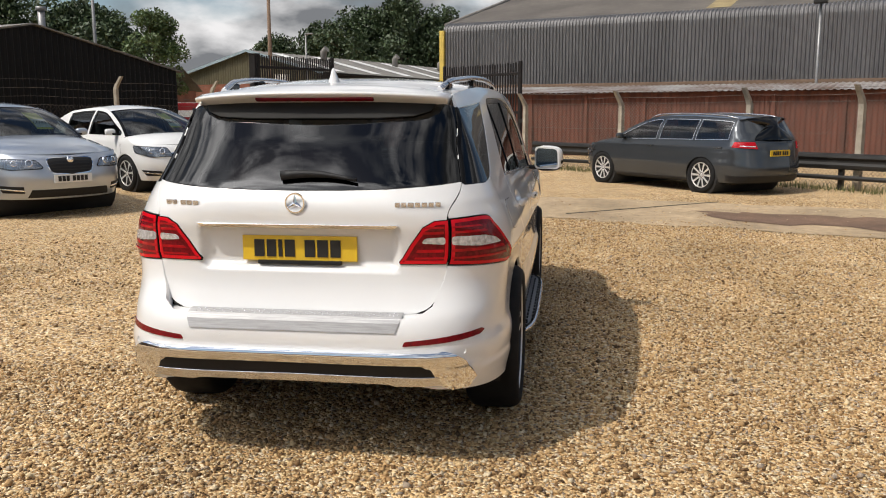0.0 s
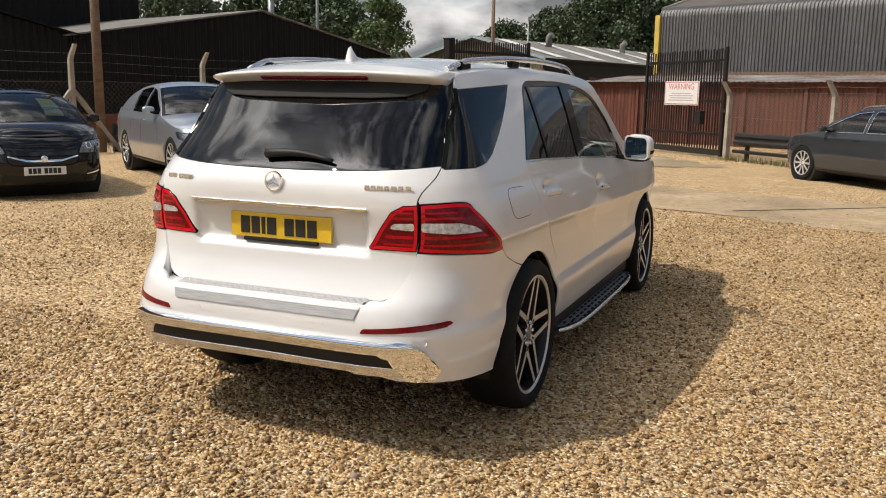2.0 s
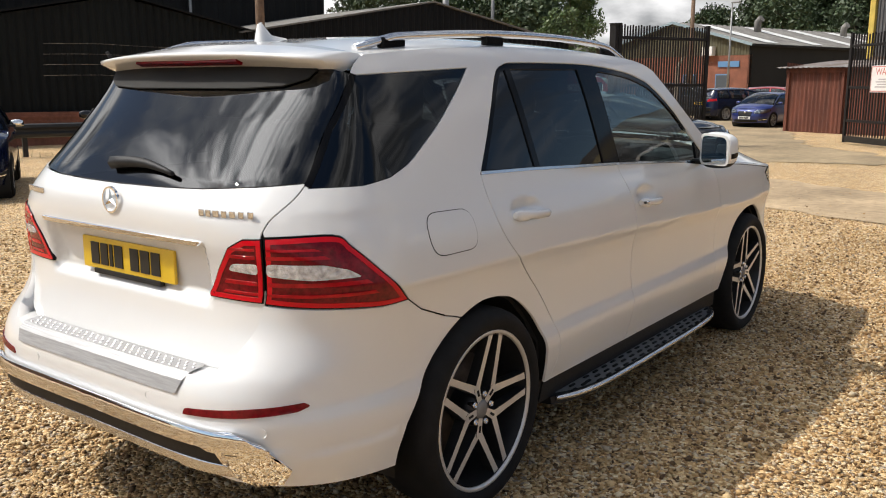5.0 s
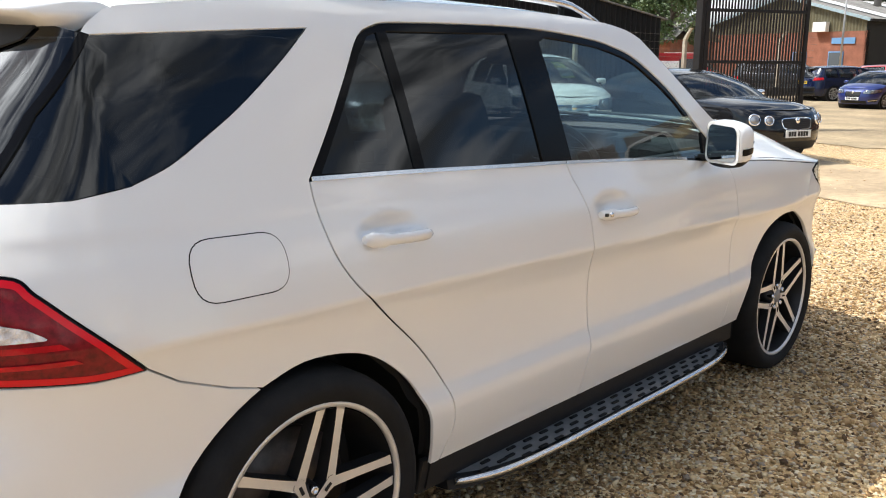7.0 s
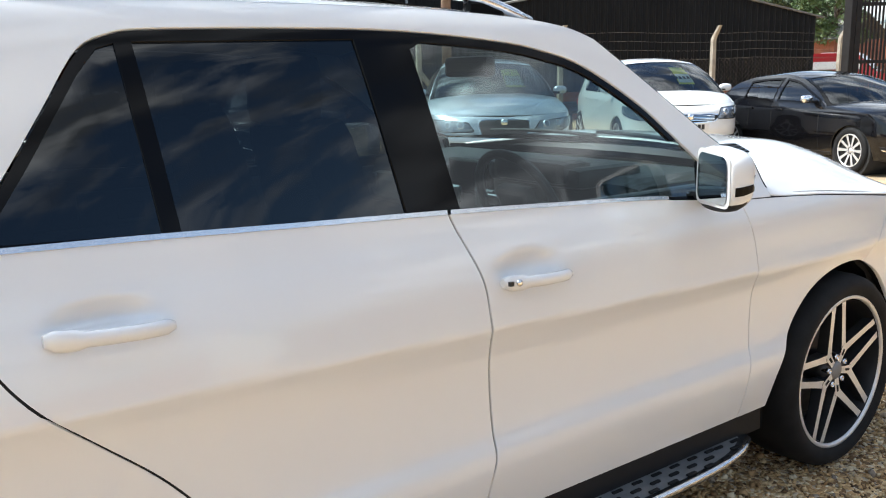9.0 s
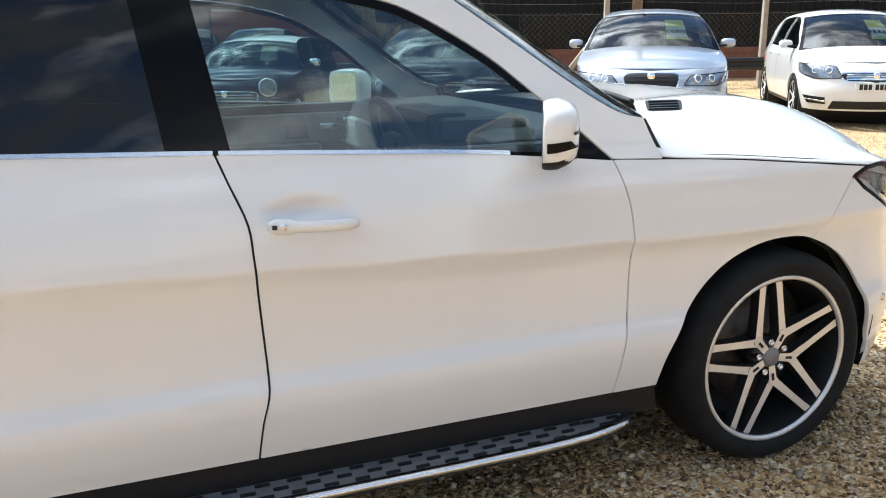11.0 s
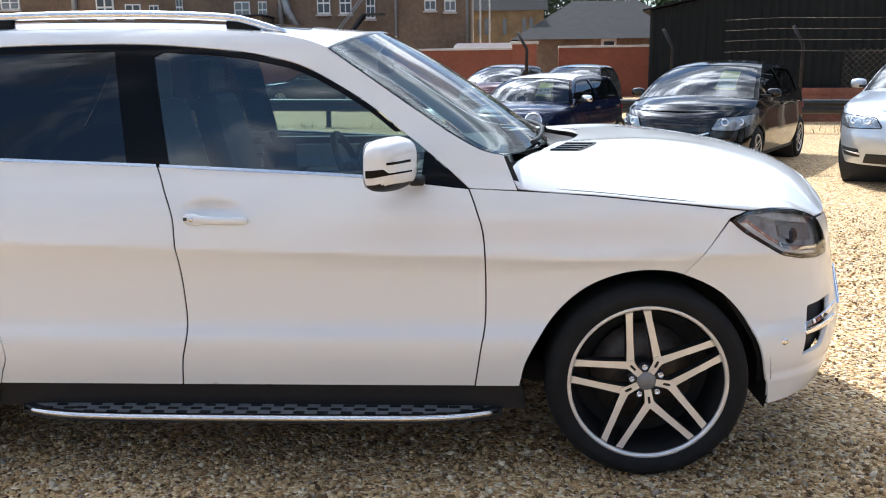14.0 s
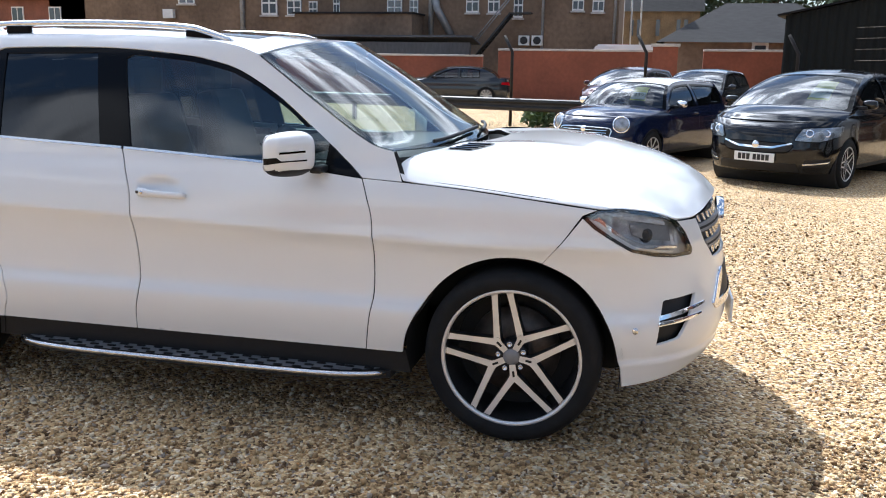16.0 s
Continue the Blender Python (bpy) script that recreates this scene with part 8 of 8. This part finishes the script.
    tq = [Vector((sh.by_x(W * 0.56, 0.72 + tz, False), 0.72 + tz)), Vector((sh.by_y(-h + 0.42, 0.72 + tz), 0.75 + tz)), Vector((sh.by_y(-h + 0.40, 0.84 + tz), 0.84 + tz)), Vector((sh.by_x(W * 0.60, 0.84 + tz, False), 0.84 + tz))]
    if rails:
        # dark strip painting the shade of a shoulder crease; the skin stays smooth
        panel("crease_shade_strip", smap, [(-h + 0.6, belt - 0.075), (h - 0.75, belt - 0.105), (h - 0.75, belt - 0.098), (-h + 0.6, belt - 0.066)], M_DARK, c, step=(0.3, 0.1), offset=0.0015, flange=0)
        panel("bumper_skirt", smap, [(sh.ys - sh.L, 0.24), (sh.ys - sh.L, 0.36), (sh.by_y(-h + 0.52, 0.36), 0.36), (sh.by_y(-h + 0.52, 0.24), 0.24)], M_PLASTIC, c, one=True, step=(0.1, 0.06), offset=0.008, flange=0.01)
        panel("lamp_strip", smap, [(sh.by_x(W * 0.60, 0.76 + tz, False), 0.752 + tz), (sh.by_y(-h + 0.30, 0.76 + tz), 0.765 + tz), (sh.by_y(-h + 0.30, 0.78 + tz), 0.780 + tz), (sh.by_x(W * 0.60, 0.78 + tz, False), 0.768 + tz)], M_REVERSE, c, step=(0.1, 0.06), offset=0.020, flange=0.006)
    panel("tail_lamp", smap, tq, M_RED, c, step=(0.1, 0.06), offset=0.016, flange=0.01)
    panel("side_trim", smap, [(yr_ + ra + 0.03, 0.225), (yf_ - ra - 0.03, 0.225), (yf_ - ra - 0.03, 0.27), (yr_ + ra + 0.03, 0.27)], M_PLASTIC, c, step=(0.3, 0.1), offset=0.004, flange=0.01)
    # door gaps and handles
    for y in (bpill - 0.02, yb - 0.12, yr_ + ra + 0.10):
        zt = min(top(y) - 0.01, belt - 0.01)
        panel("door_gap", smap, [(y, 0.30 if y > yr_ + ra + 0.2 else 0.55), (y + 0.007, 0.30 if y > yr_ + ra + 0.2 else 0.55), (y + 0.007, zt), (y, zt)], M_DARK, c, step=(0.2, 0.1), offset=0.0015, flange=0)
    for y in (bpill + 0.06, cp + 0.12):
        for sx in (1, -1):
            bm = bmesh.new()
            bm_box(bm, (sx * (sh.side(y, belt - 0.09) + 0.012), y + 0.09, belt - 0.09), (0.03, 0.19, 0.03), 0.01)
            part("door_handle", bm, colour, c)
    # mirrors
    for sx in (1, -1):
        bm = bmesh.new()
        bmesh.ops.create_uvsphere(bm, u_segments=16, v_segments=10, radius=1)
        for v in bm.verts:
            q = [math.copysign(abs(t_) ** 0.7, t_) for t_ in v.co]
            v.co = Vector((sx * (W + 0.065) + 0.095 * q[0], yb - 0.30 + 0.055 * q[1], belt + 0.080 + 0.058 * q[2]))
        mr_ = part("door_mirror", bm, colour if not round_lamp or not detail else M_CHROME, c, smooth=True)
        box("mirror_arm", (sx * (W - 0.02), yb - 0.27, belt + 0.045), (0.14, 0.06, 0.03), M_PLASTIC, mr_, 0.008)
    # wheels and housings
    for y in (yf_, yr_):
        for sx in (1, -1):
            alloy_wheel(c, pose(sx * (W - 0.115), y, wheel_r, 0, 0, 0 if sx > 0 else 180), wheel_r, wheel_r * 0.70, spokes=spokes, twin=twin, wide=0.21, turn=0.3, dark=M_ALLOYDARK)
        bm = bmesh.new()
        bm_tube(bm, [(-W + 0.05, y, 0.30), (W - 0.05, y, 0.30)], ra - 0.005, 20)
        part("wheel_housing", bm, M_DARK, c)
    box("underbody", (0, (yf_ + yr_) / 2, 0.24), (2 * W - 0.5, L - 0.9, 0.14), M_DARK, c, 0.02)
    # cabin inside
    box("cabin_floor", (0, -0.2, belt - 0.22), (2 * W - 0.30, yb - rb - 0.3, 0.05), M_SEAT, c)
    box("dashboard", (0, yb - 0.30, belt - 0.06), (2 * W - 0.34, 0.42, 0.16), M_DASH, c, 0.05)
    for x in (-0.36, 0.36):
        st = box("seat", (x, bpill - 0.12, belt + 0.02), (0.46, 0.14, 0.50), M_SEAT, c, 0.05, Matrix.Rotation(radians(12), 4, "X"))
        box("headrest", (x, bpill - 0.20, min(belt + 0.36, H - 0.20)), (0.25, 0.10, 0.17), M_SEAT, st, 0.04)
    box("rear_bench", (0, rt + 0.25, belt + 0.05), (2 * W - 0.5, 0.16, 0.50), M_SEAT, c, 0.05)
    lt = lathe("steering_wheel", [(0.17 + 0.014 * math.cos(t_), 0.014 * math.sin(t_)) for t_ in [2 * math.pi * k / 8 for k in range(8)]], M_DASH, c, 24, closed=True)
    lt.matrix_local = pose(0.36, yb - 0.58, belt + 0.05, 0, 0, 90) @ pose(0, 0, 0, 0, -25, 0)
    if rails:
        for sx in (1, -1):
            pts = [roof_m(sx * 0.93, 0.04 + 0.92 * k / 12) + Vector((0, 0, 0.035 * min(1, math.sin(math.pi * k / 12) * 3))) for k in range(13)]
            tube("roof_rail", pts, 0.014, M_SATIN, c, 8)
    for sx, (x0, x1) in ((1, (0.55, 0.02)), (-1, (-0.05, -0.55))):
        pts = [fs_(x0 / (W * 0.9) + (x1 - x0) / (W * 0.9) * k / 6, 0.03) + Vector((0, 0.02, 0.02)) for k in range(7)]
        tube("wiper", pts, 0.008, M_PLASTIC, c, 5)
    if price:
        # price sheet behind the windscreen
        u0, u1 = sheet_x - 0.16, sheet_x + 0.18
        q = [(u0, 0.30), (u1, 0.30), (u1, 0.82), (u0, 0.82)]
        pm_ = patch_mesh(fs_, q, step=(0.2, 0.2), flange=0, offset=-0.024, side=-1)
        sh_ob = raw("price_sheet", pm_[0], pm_[1], M_SHEETY, c, pm_[2], "yellow-green price sheet behind the windscreen")
        pm_ = patch_mesh(fs_, [(u0 + 0.01, 0.34), (u1 - 0.01, 0.34), (u1 - 0.01, 0.58), (u0 + 0.01, 0.58)], step=(0.2, 0.2), flange=0, offset=-0.020, side=-1)
        raw("price_band", pm_[0], pm_[1], M_SHEETB, sh_ob, pm_[2])
        p0, px_, pz_ = fs_((u0 + u1) / 2, 0.46), fs_((u0 + u1) / 2 + 0.05, 0.46), fs_((u0 + u1) / 2, 0.52)
        ex = (p0 - px_).normalized()
        ez = (pz_ - p0).normalized()
        en = ex.cross(ez).normalized()
        ez = en.cross(ex)
        if price != "bars":
            cu = bpy.data.curves.new("price_text", "FONT")
            cu.body, cu.size, cu.align_x, cu.align_y = price, 0.115, "CENTER", "CENTER"
            tmp = new("tmp_text", cu)
            bpy.context.view_layer.update()
            tm_ = bpy.data.meshes.new_from_object(tmp.evaluated_get(bpy.context.evaluated_depsgraph_get()))
            bpy.data.objects.remove(tmp)
            tm_.materials.append(M_INK)
            tx = new("price_figures", tm_)
            tx.parent = sh_ob
            o_ = p0 - en * 0.014 * (1 if en.y > 0 else -1)
            tx.matrix_local = Matrix(((ex.x, ez.x, en.x, o_.x), (ex.y, ez.y, en.y, o_.y), (ex.z, ez.z, en.z, o_.z), (0, 0, 0, 1)))
        else:
            for k in range(5):
                o_ = p0 + ex * (0.066 * (k - 2)) - en * 0.015 * (1 if en.y > 0 else -1)
                b_ = box("price_mark", (0, 0, 0), (0.042, 0.075, 0.003), M_INK, sh_ob)
                b_.matrix_local = Matrix(((ex.x, ez.x, en.x, o_.x), (ex.y, ez.y, en.y, o_.y), (ex.z, ez.z, en.z, o_.z), (0, 0, 0, 1)))
    return c


def stand(x, y, heading, z=None, s=1.0):
    """Where a car stands: its middle and the compass of its nose, degrees from +x."""
    return pose(x, y, hump(x, y) if z is None else z, 0, 0, heading - 90) @ Matrix.Scale(s, 4)


parked_car("saloon_car", "silver four-door saloon with a mesh grille and price sheet", stand(-8.12, 7.24, -34, s=1.06), 4.96, 0.92, 1.51, 2.909, 0.90, P_SILVER, belt=0.98, hood=0.82, yb=1.02, yt=0.20, rt=-0.85, rb=-1.78, deck=1.06,
           wheel_r=0.345, spokes=10, twin=False, lamp=(0.62, 0.74, 0.40), grille=(0.34, 0.55, 0.75), sheet_x=-0.42, dark_bars=True, price="£6995", chrome_grille=True)
parked_car("hatchback_car", "black three-door hatchback with a chrome grille bar and price sheet", stand(-9.45, 4.50, -31, s=1.04), 4.02, 0.865, 1.48, 2.51, 0.85, P_BLACK, belt=0.97, hood=0.86, yb=1.14, yt=0.30, rt=-1.22, rb=-1.86, deck=1.08,
           wheel_r=0.31, spokes=5, lamp=(0.62, 0.78, 0.52), grille=(0.52, 0.47, 0.58), price="£5995", sheet_x=-0.48, wing_bar=True)
parked_car("mini_car", "dark blue small hatchback with a white roof and round headlamps", stand(-10.69, 1.97, -29, s=0.97), 3.82, 0.855, 1.41, 2.495, 0.75, P_NAVY, belt=0.93, hood=0.84, yb=0.76, yt=0.34, rt=-1.45, rb=-1.80, deck=1.00, roof_mat=P_WHITE, sheet_x=-0.42,
           wheel_r=0.30, spokes=8, twin=False, round_lamp=[(0.68, 0.120, 0.715)], grille=(0.55, 0.46, 0.66), price="£8395", chrome_grille=True)
parked_car("white_hatchback", "white five-door hatchback with a price sheet", stand(-7.28, 10.12, -33), 4.25, 0.895, 1.54, 2.60, 0.88, P_WHITE, belt=0.98, hood=0.86, yb=1.22, yt=0.36, rt=-1.12, rb=-1.98, deck=1.06,
           wheel_r=0.325, spokes=7, twin=False, lamp=(0.64, 0.80, 0.46), grille=(0.48, 0.60, 0.70), price="bars", chrome_grille=True)
parked_car("black_saloon", "black four-door saloon with four round headlamps", stand(-4.75, 11.35, -20), 4.72, 0.89, 1.39, 2.71, 0.90, P_BLACK, belt=0.92, hood=0.82, yb=0.95, yt=0.20, rt=-1.05, rb=-1.65, deck=0.98,
           wheel_r=0.32, spokes=10, twin=False, round_lamp=[(0.76, 0.078, 0.66), (0.56, 0.062, 0.65)], grille=(0.34, 0.53, 0.68), dark_bars=True, chrome_grille=True)
parked_car("estate_car", "dark grey estate with silver roof rails and bright alloys", stand(3.50, 12.45, 128.3), 4.77, 0.915, 1.47, 2.79, 0.90, P_ESTATE, belt=0.945, hood=0.85, yb=1.15, yt=0.35, rt=-1.95, rb=-2.22, wheel_r=0.335, spokes=10, twin=False, estate=True, rails=True)
parked_car("plum_hatchback", "black cherry hatchback parked by the dark shed", stand(-20.6, 1.5, -20), 4.0, 0.86, 1.52, 2.5, 0.85, P_PLUM, belt=1.0, hood=0.88, yb=1.15, yt=0.3, rt=-1.4, rb=-1.85)
parked_car("grey_hatchback", "dark grey hatchback parked by the dark shed", stand(-19.2, 3.4, -20), 3.9, 0.86, 1.50, 2.45, 0.85, P_GREY, belt=1.0, hood=0.88, yb=1.15, yt=0.3, rt=-1.4, rb=-1.80)
parked_car("grey_saloon", "grey saloon parked in front of the terracotta wall", stand(-30.0, -5.6, -82), 4.6, 0.90, 1.45, 2.7, 0.9, P_GREY, belt=0.95, hood=0.84, yb=1.0, yt=0.2, rt=-1.1, rb=-1.75, deck=1.0, spokes=10, twin=False)
parked_car("blue_estate", "dark blue estate seen from behind on the street", stand(-10.5, 36.0, 60), 4.4, 0.87, 1.45, 2.6, 0.9, P_NAVY, yb=1.1, rt=-1.75, rb=-2.02, estate=True)
parked_car("blue_hatchback", "bright blue hatchback on the street", stand(-7.45, 30.4, -100, s=0.9), 4.0, 0.86, 1.45, 2.5, 0.85, P_BLUE, yb=1.1, rt=-1.4, rb=-1.8)
parked_car("red_hatchback", "red hatchback on the street", stand(-10.6, 43.0, 5), 4.1, 0.87, 1.5, 2.5, 0.85, P_RED, yb=1.1, rt=-1.4, rb=-1.8)
parked_car("grey_estate", "grey estate with roof rails behind the open gate", stand(-12.6, 35.0, 15), 4.6, 0.9, 1.65, 2.7, 0.9, P_GREY, belt=1.05, hood=0.95, yb=1.1, rt=-1.85, rb=-2.12, estate=True, rails=True)


def van(name, label, m, L, W, H, colour, stripe=None):
    c = empty(name, m, label, "van", "street vans")
    bm = bmesh.new()
    prof = [(-L / 2, 0.35), (-L / 2, H - 0.08), (-L / 2 + 0.1, H), (L / 2 - 1.5, H), (L / 2 - 0.9, 1.25), (L / 2 - 0.08, 1.0), (L / 2, 0.75), (L / 2, 0.35)]
    l_, r_ = [bm.verts.new((-W, y, z)) for y, z in prof], [bm.verts.new((W, y, z)) for y, z in prof]
    n = len(prof)
    for i in range(n):
        bm.faces.new((l_[i], l_[(i + 1) % n], r_[(i + 1) % n], r_[i]))
    bm.faces.new(l_[::-1])
    bm.faces.new(r_)
    bmesh.ops.recalc_face_normals(bm, faces=bm.faces[:])
    bmesh.ops.bevel(bm, geom=bm.edges[:], offset=0.06, segments=2, affect="EDGES")
    part("body", bm, colour, c)
    raw("windscreen", [(-W + 0.1, L / 2 - 1.42, H - 0.08), (W - 0.1, L / 2 - 1.42, H - 0.08), (W - 0.1, L / 2 - 0.93, 1.32), (-W + 0.1, L / 2 - 0.93, 1.32)], [(0, 3, 2, 1)], M_PANE, c, smooth=False)
    for sx in (1, -1):
        box("side_window", (sx * (W + 0.003), L / 2 - 1.75, 1.45), (0.02, 0.7, 0.45), M_PANE, c, 0.005)
        if stripe:
            box("stripe", (sx * (W + 0.004), -0.4, H - 0.45), (0.012, L * 0.6, 0.28), stripe, c)
        for y in (L / 2 - 0.85, -L / 2 + 0.9):
            lt = lathe("wheel", [(0.0, 0.05), (0.18, 0.06), (0.2, 0.09), (0.31, 0.09), (0.33, 0.05), (0.33, -0.1)], M_RUBBER, c, 20)
            lt.matrix_local = pose(sx * (W - 0.06), y, 0.33, 0, 0, 0 if sx > 0 else 180)
    if stripe:
        box("roof_marking", (0, 0.2, H + 0.012), (W * 1.2, 1.2, 0.02), stripe, c, 0.01)
    return c


van("white_van", "white van parked beyond the barrier", stand(-37.0, -10.4, -60, 0), 4.8, 0.92, 1.95, P_WHITE)
van("white_red_van", "white van with a red roof marking behind the wall", stand(-36.5, 0.6, -90, 0), 5.0, 0.95, 2.45, P_WHITE, P_RED)
van("street_van", "red van with a white roof beyond the yard fence", stand(-15.5, 30.5, 20, 0), 4.8, 0.95, 1.9, P_RED, P_WHITE)

# ---------------------------------------------------------------- trees and weeds
M_LEAF = material("leaf_green", (0.075, 0.118, 0.036), 0.55, vary=0.5, scale=1.2, per_object=0.12)
M_LEAFD = material("dark_leaf_green", (0.040, 0.068, 0.024), 0.6, vary=0.5, scale=0.6, per_object=0.12)
M_BARK = material("bark", (0.07, 0.052, 0.038), 0.9, vary=0.3, scale=6, bump=0.6, bump_scale=20)
M_GRASS = material("dry_grass", (0.14, 0.14, 0.045), 0.8, vary=0.4, scale=6)


def leaf_cloud(clumps, per, size, seed):
    """Small four-sided leaves scattered in the shells of many clumps."""
    r = np.random.default_rng(seed)
    n_ = len(clumps) * per
    c_ = np.repeat(np.array(clumps, float), per, axis=0)

    def unit(v):
        return v / np.linalg.norm(v, axis=1)[:, None]

    d = unit(r.normal(size=(n_, 3)))
    rad = r.uniform(0.35, 1.08, n_) ** 0.6
    P_ = c_[:, :3] + d * rad[:, None] * c_[:, [3, 3, 4]]
    a_ = unit(r.normal(size=(n_, 3)))
    b_ = unit(np.cross(a_, r.normal(size=(n_, 3))))
    s_ = (size * r.uniform(0.6, 1.4, n_))[:, None]
    V_ = np.stack([P_ - a_ * s_, P_ + b_ * s_ * 0.55, P_ + a_ * s_, P_ - b_ * s_ * 0.55], 1).reshape(-1, 3)
    return V_.tolist(), np.arange(n_ * 4).reshape(-1, 4).tolist()


def tree(x, y, h, spread, label, seed, mat, n_clump=26, per=75, leaf=0.26, name="tree"):
    r = random.Random(seed)
    t = empty(name, pose(x, y, 0), label, "tree", "trees")
    bm = bmesh.new()
    bm_tube(bm, [(0, 0, 0), (0.1, 0.05, h * 0.3), (-0.05, 0.1, h * 0.62), (0, 0, h * 0.9)], 0.2, 8, True, [h * 0.028, h * 0.02, h * 0.012, h * 0.004])
    clumps = []
    for k in range(n_clump):
        a_ = r.uniform(0, 2 * math.pi)
        f = r.uniform(0.22, 1.0)
        rr = spread * math.sin(math.pi * min(1, (0.12 + 0.86 * f)) ** 1.15) ** 0.8 * r.uniform(0.25, 0.95)
        cxx, cyy, czz = rr * math.cos(a_), rr * math.sin(a_), h * (0.20 + 0.76 * f)
        clumps.append((cxx, cyy, czz, spread * r.uniform(0.22, 0.40), spread * r.uniform(0.18, 0.32)))
        if k % 3 == 0:
            bm_tube(bm, [(0, 0, czz * 0.72), (cxx * 0.5, cyy * 0.5, czz * 0.86), (cxx, cyy, czz)], 0.05, 5, False, [h * 0.010, h * 0.006, h * 0.002])
    part("trunk", bm, M_BARK, t)
    V_, F_ = leaf_cloud(clumps, per, leaf, seed)
    raw("crown", V_, F_, mat, t, smooth=False)
    return t


tree(-26.6, 50, 8.3, 2.3, "slender light green tree behind the black shed", 3, M_LEAF, 46, 230, 0.105)
for k, (x, y, h, s_) in enumerate(((-38.0, 130, 14.3, 6.8), (-30.7, 127, 16.3, 8.0), (-23.8, 123, 17.5, 7.6), (-18.2, 126, 16.4, 6.4), (-47, 134, 13.5, 6.5))):
    tree(x, y, h, s_, "dense dark green tree in a distant row", 20 + k, M_LEAFD, 52, 260, 0.27)
for k, (x, y, h, s_) in enumerate(((-52, 70, 12.5, 6), (-46, 72, 12, 5.5), (-40, 68, 10, 4.5), (-58, 66, 13, 6))):
    tree(x, y, h, s_, "dense dark green tree behind the sheds", 40 + k, M_LEAFD, 46, 230, 0.21)
for k, (x, y, h, s_) in enumerate(((-75, 4, 12, 6), (-78, 12, 13, 7), (-72, 20, 12, 6))):
    tree(x, y, h, s_, "dark green tree behind the stone building", 60 + k, M_LEAFD, 40, 200, 0.23)
for k, (x, y, s_) in enumerate(((-14.8, 44.0, 1.4), (-16.8, 46.5, 1.6), (-17.9, -0.6, 0.55))):
    V_, F_ = leaf_cloud([(x + random.Random(k * 9 + q).uniform(-s_, s_) * 0.7, y + random.Random(k * 7 + q).uniform(-s_, s_) * 0.5, s_ * 0.45, s_ * 0.5, s_ * 0.42) for q in range(6)], 60, 0.10, 80 + k)
    bush = raw("bush", V_, F_, M_LEAF, None, smooth=False)
    tagged(bush, "low green bush on the verge", "bush")

rg = np.random.default_rng(11)
V_, F_ = [], []
ffm = basis((0.15, 18.3), FD)
for k in range(2600):
    if k < 2000:
        p = ffm @ Vector((rg.uniform(-0.3, 14), rg.normal(-0.25, 0.22), 0))
    else:
        p = BF @ Vector((rg.uniform(-6, 24), rg.normal(-0.1, 0.25), 0))
    hgt, an = rg.uniform(0.04, 0.20), rg.uniform(0, 6.28)
    o = len(V_)
    dx, dy = 0.008 * math.cos(an), 0.008 * math.sin(an)
    V_ += [(p.x - dx, p.y - dy, 0), (p.x + dx, p.y + dy, 0), (p.x + rg.normal(0, 0.03), p.y + rg.normal(0, 0.03), hgt)]
    F_.append((o, o + 1, o + 2))
gr = raw("grass_tufts", V_, F_, M_GRASS, None, smooth=False)
tagged(gr, "dry grass and weeds along the fence foot", "grass", kind="stuff")

# unseen plain walls added behind the walk: close the yard, darken low reflections
for nm, c_, sz in (("unseen_wall_east", (27, -14, 1.3), (0.3, 44, 2.6)), ("unseen_wall_south", (2, -36, 1.3), (50, 0.3, 2.6))):
    w = box(nm, c_, sz, M_REDBRICK, None, 0.01)
    tagged(w, "plain red brick wall, unseen, added to darken low reflections", "wall", kind="structure")
    cp_ = box("coping", (c_[0], c_[1], 2.65), (sz[0] + 0.12, sz[1] + 0.12, 0.09), M_COPING, w, 0.015)
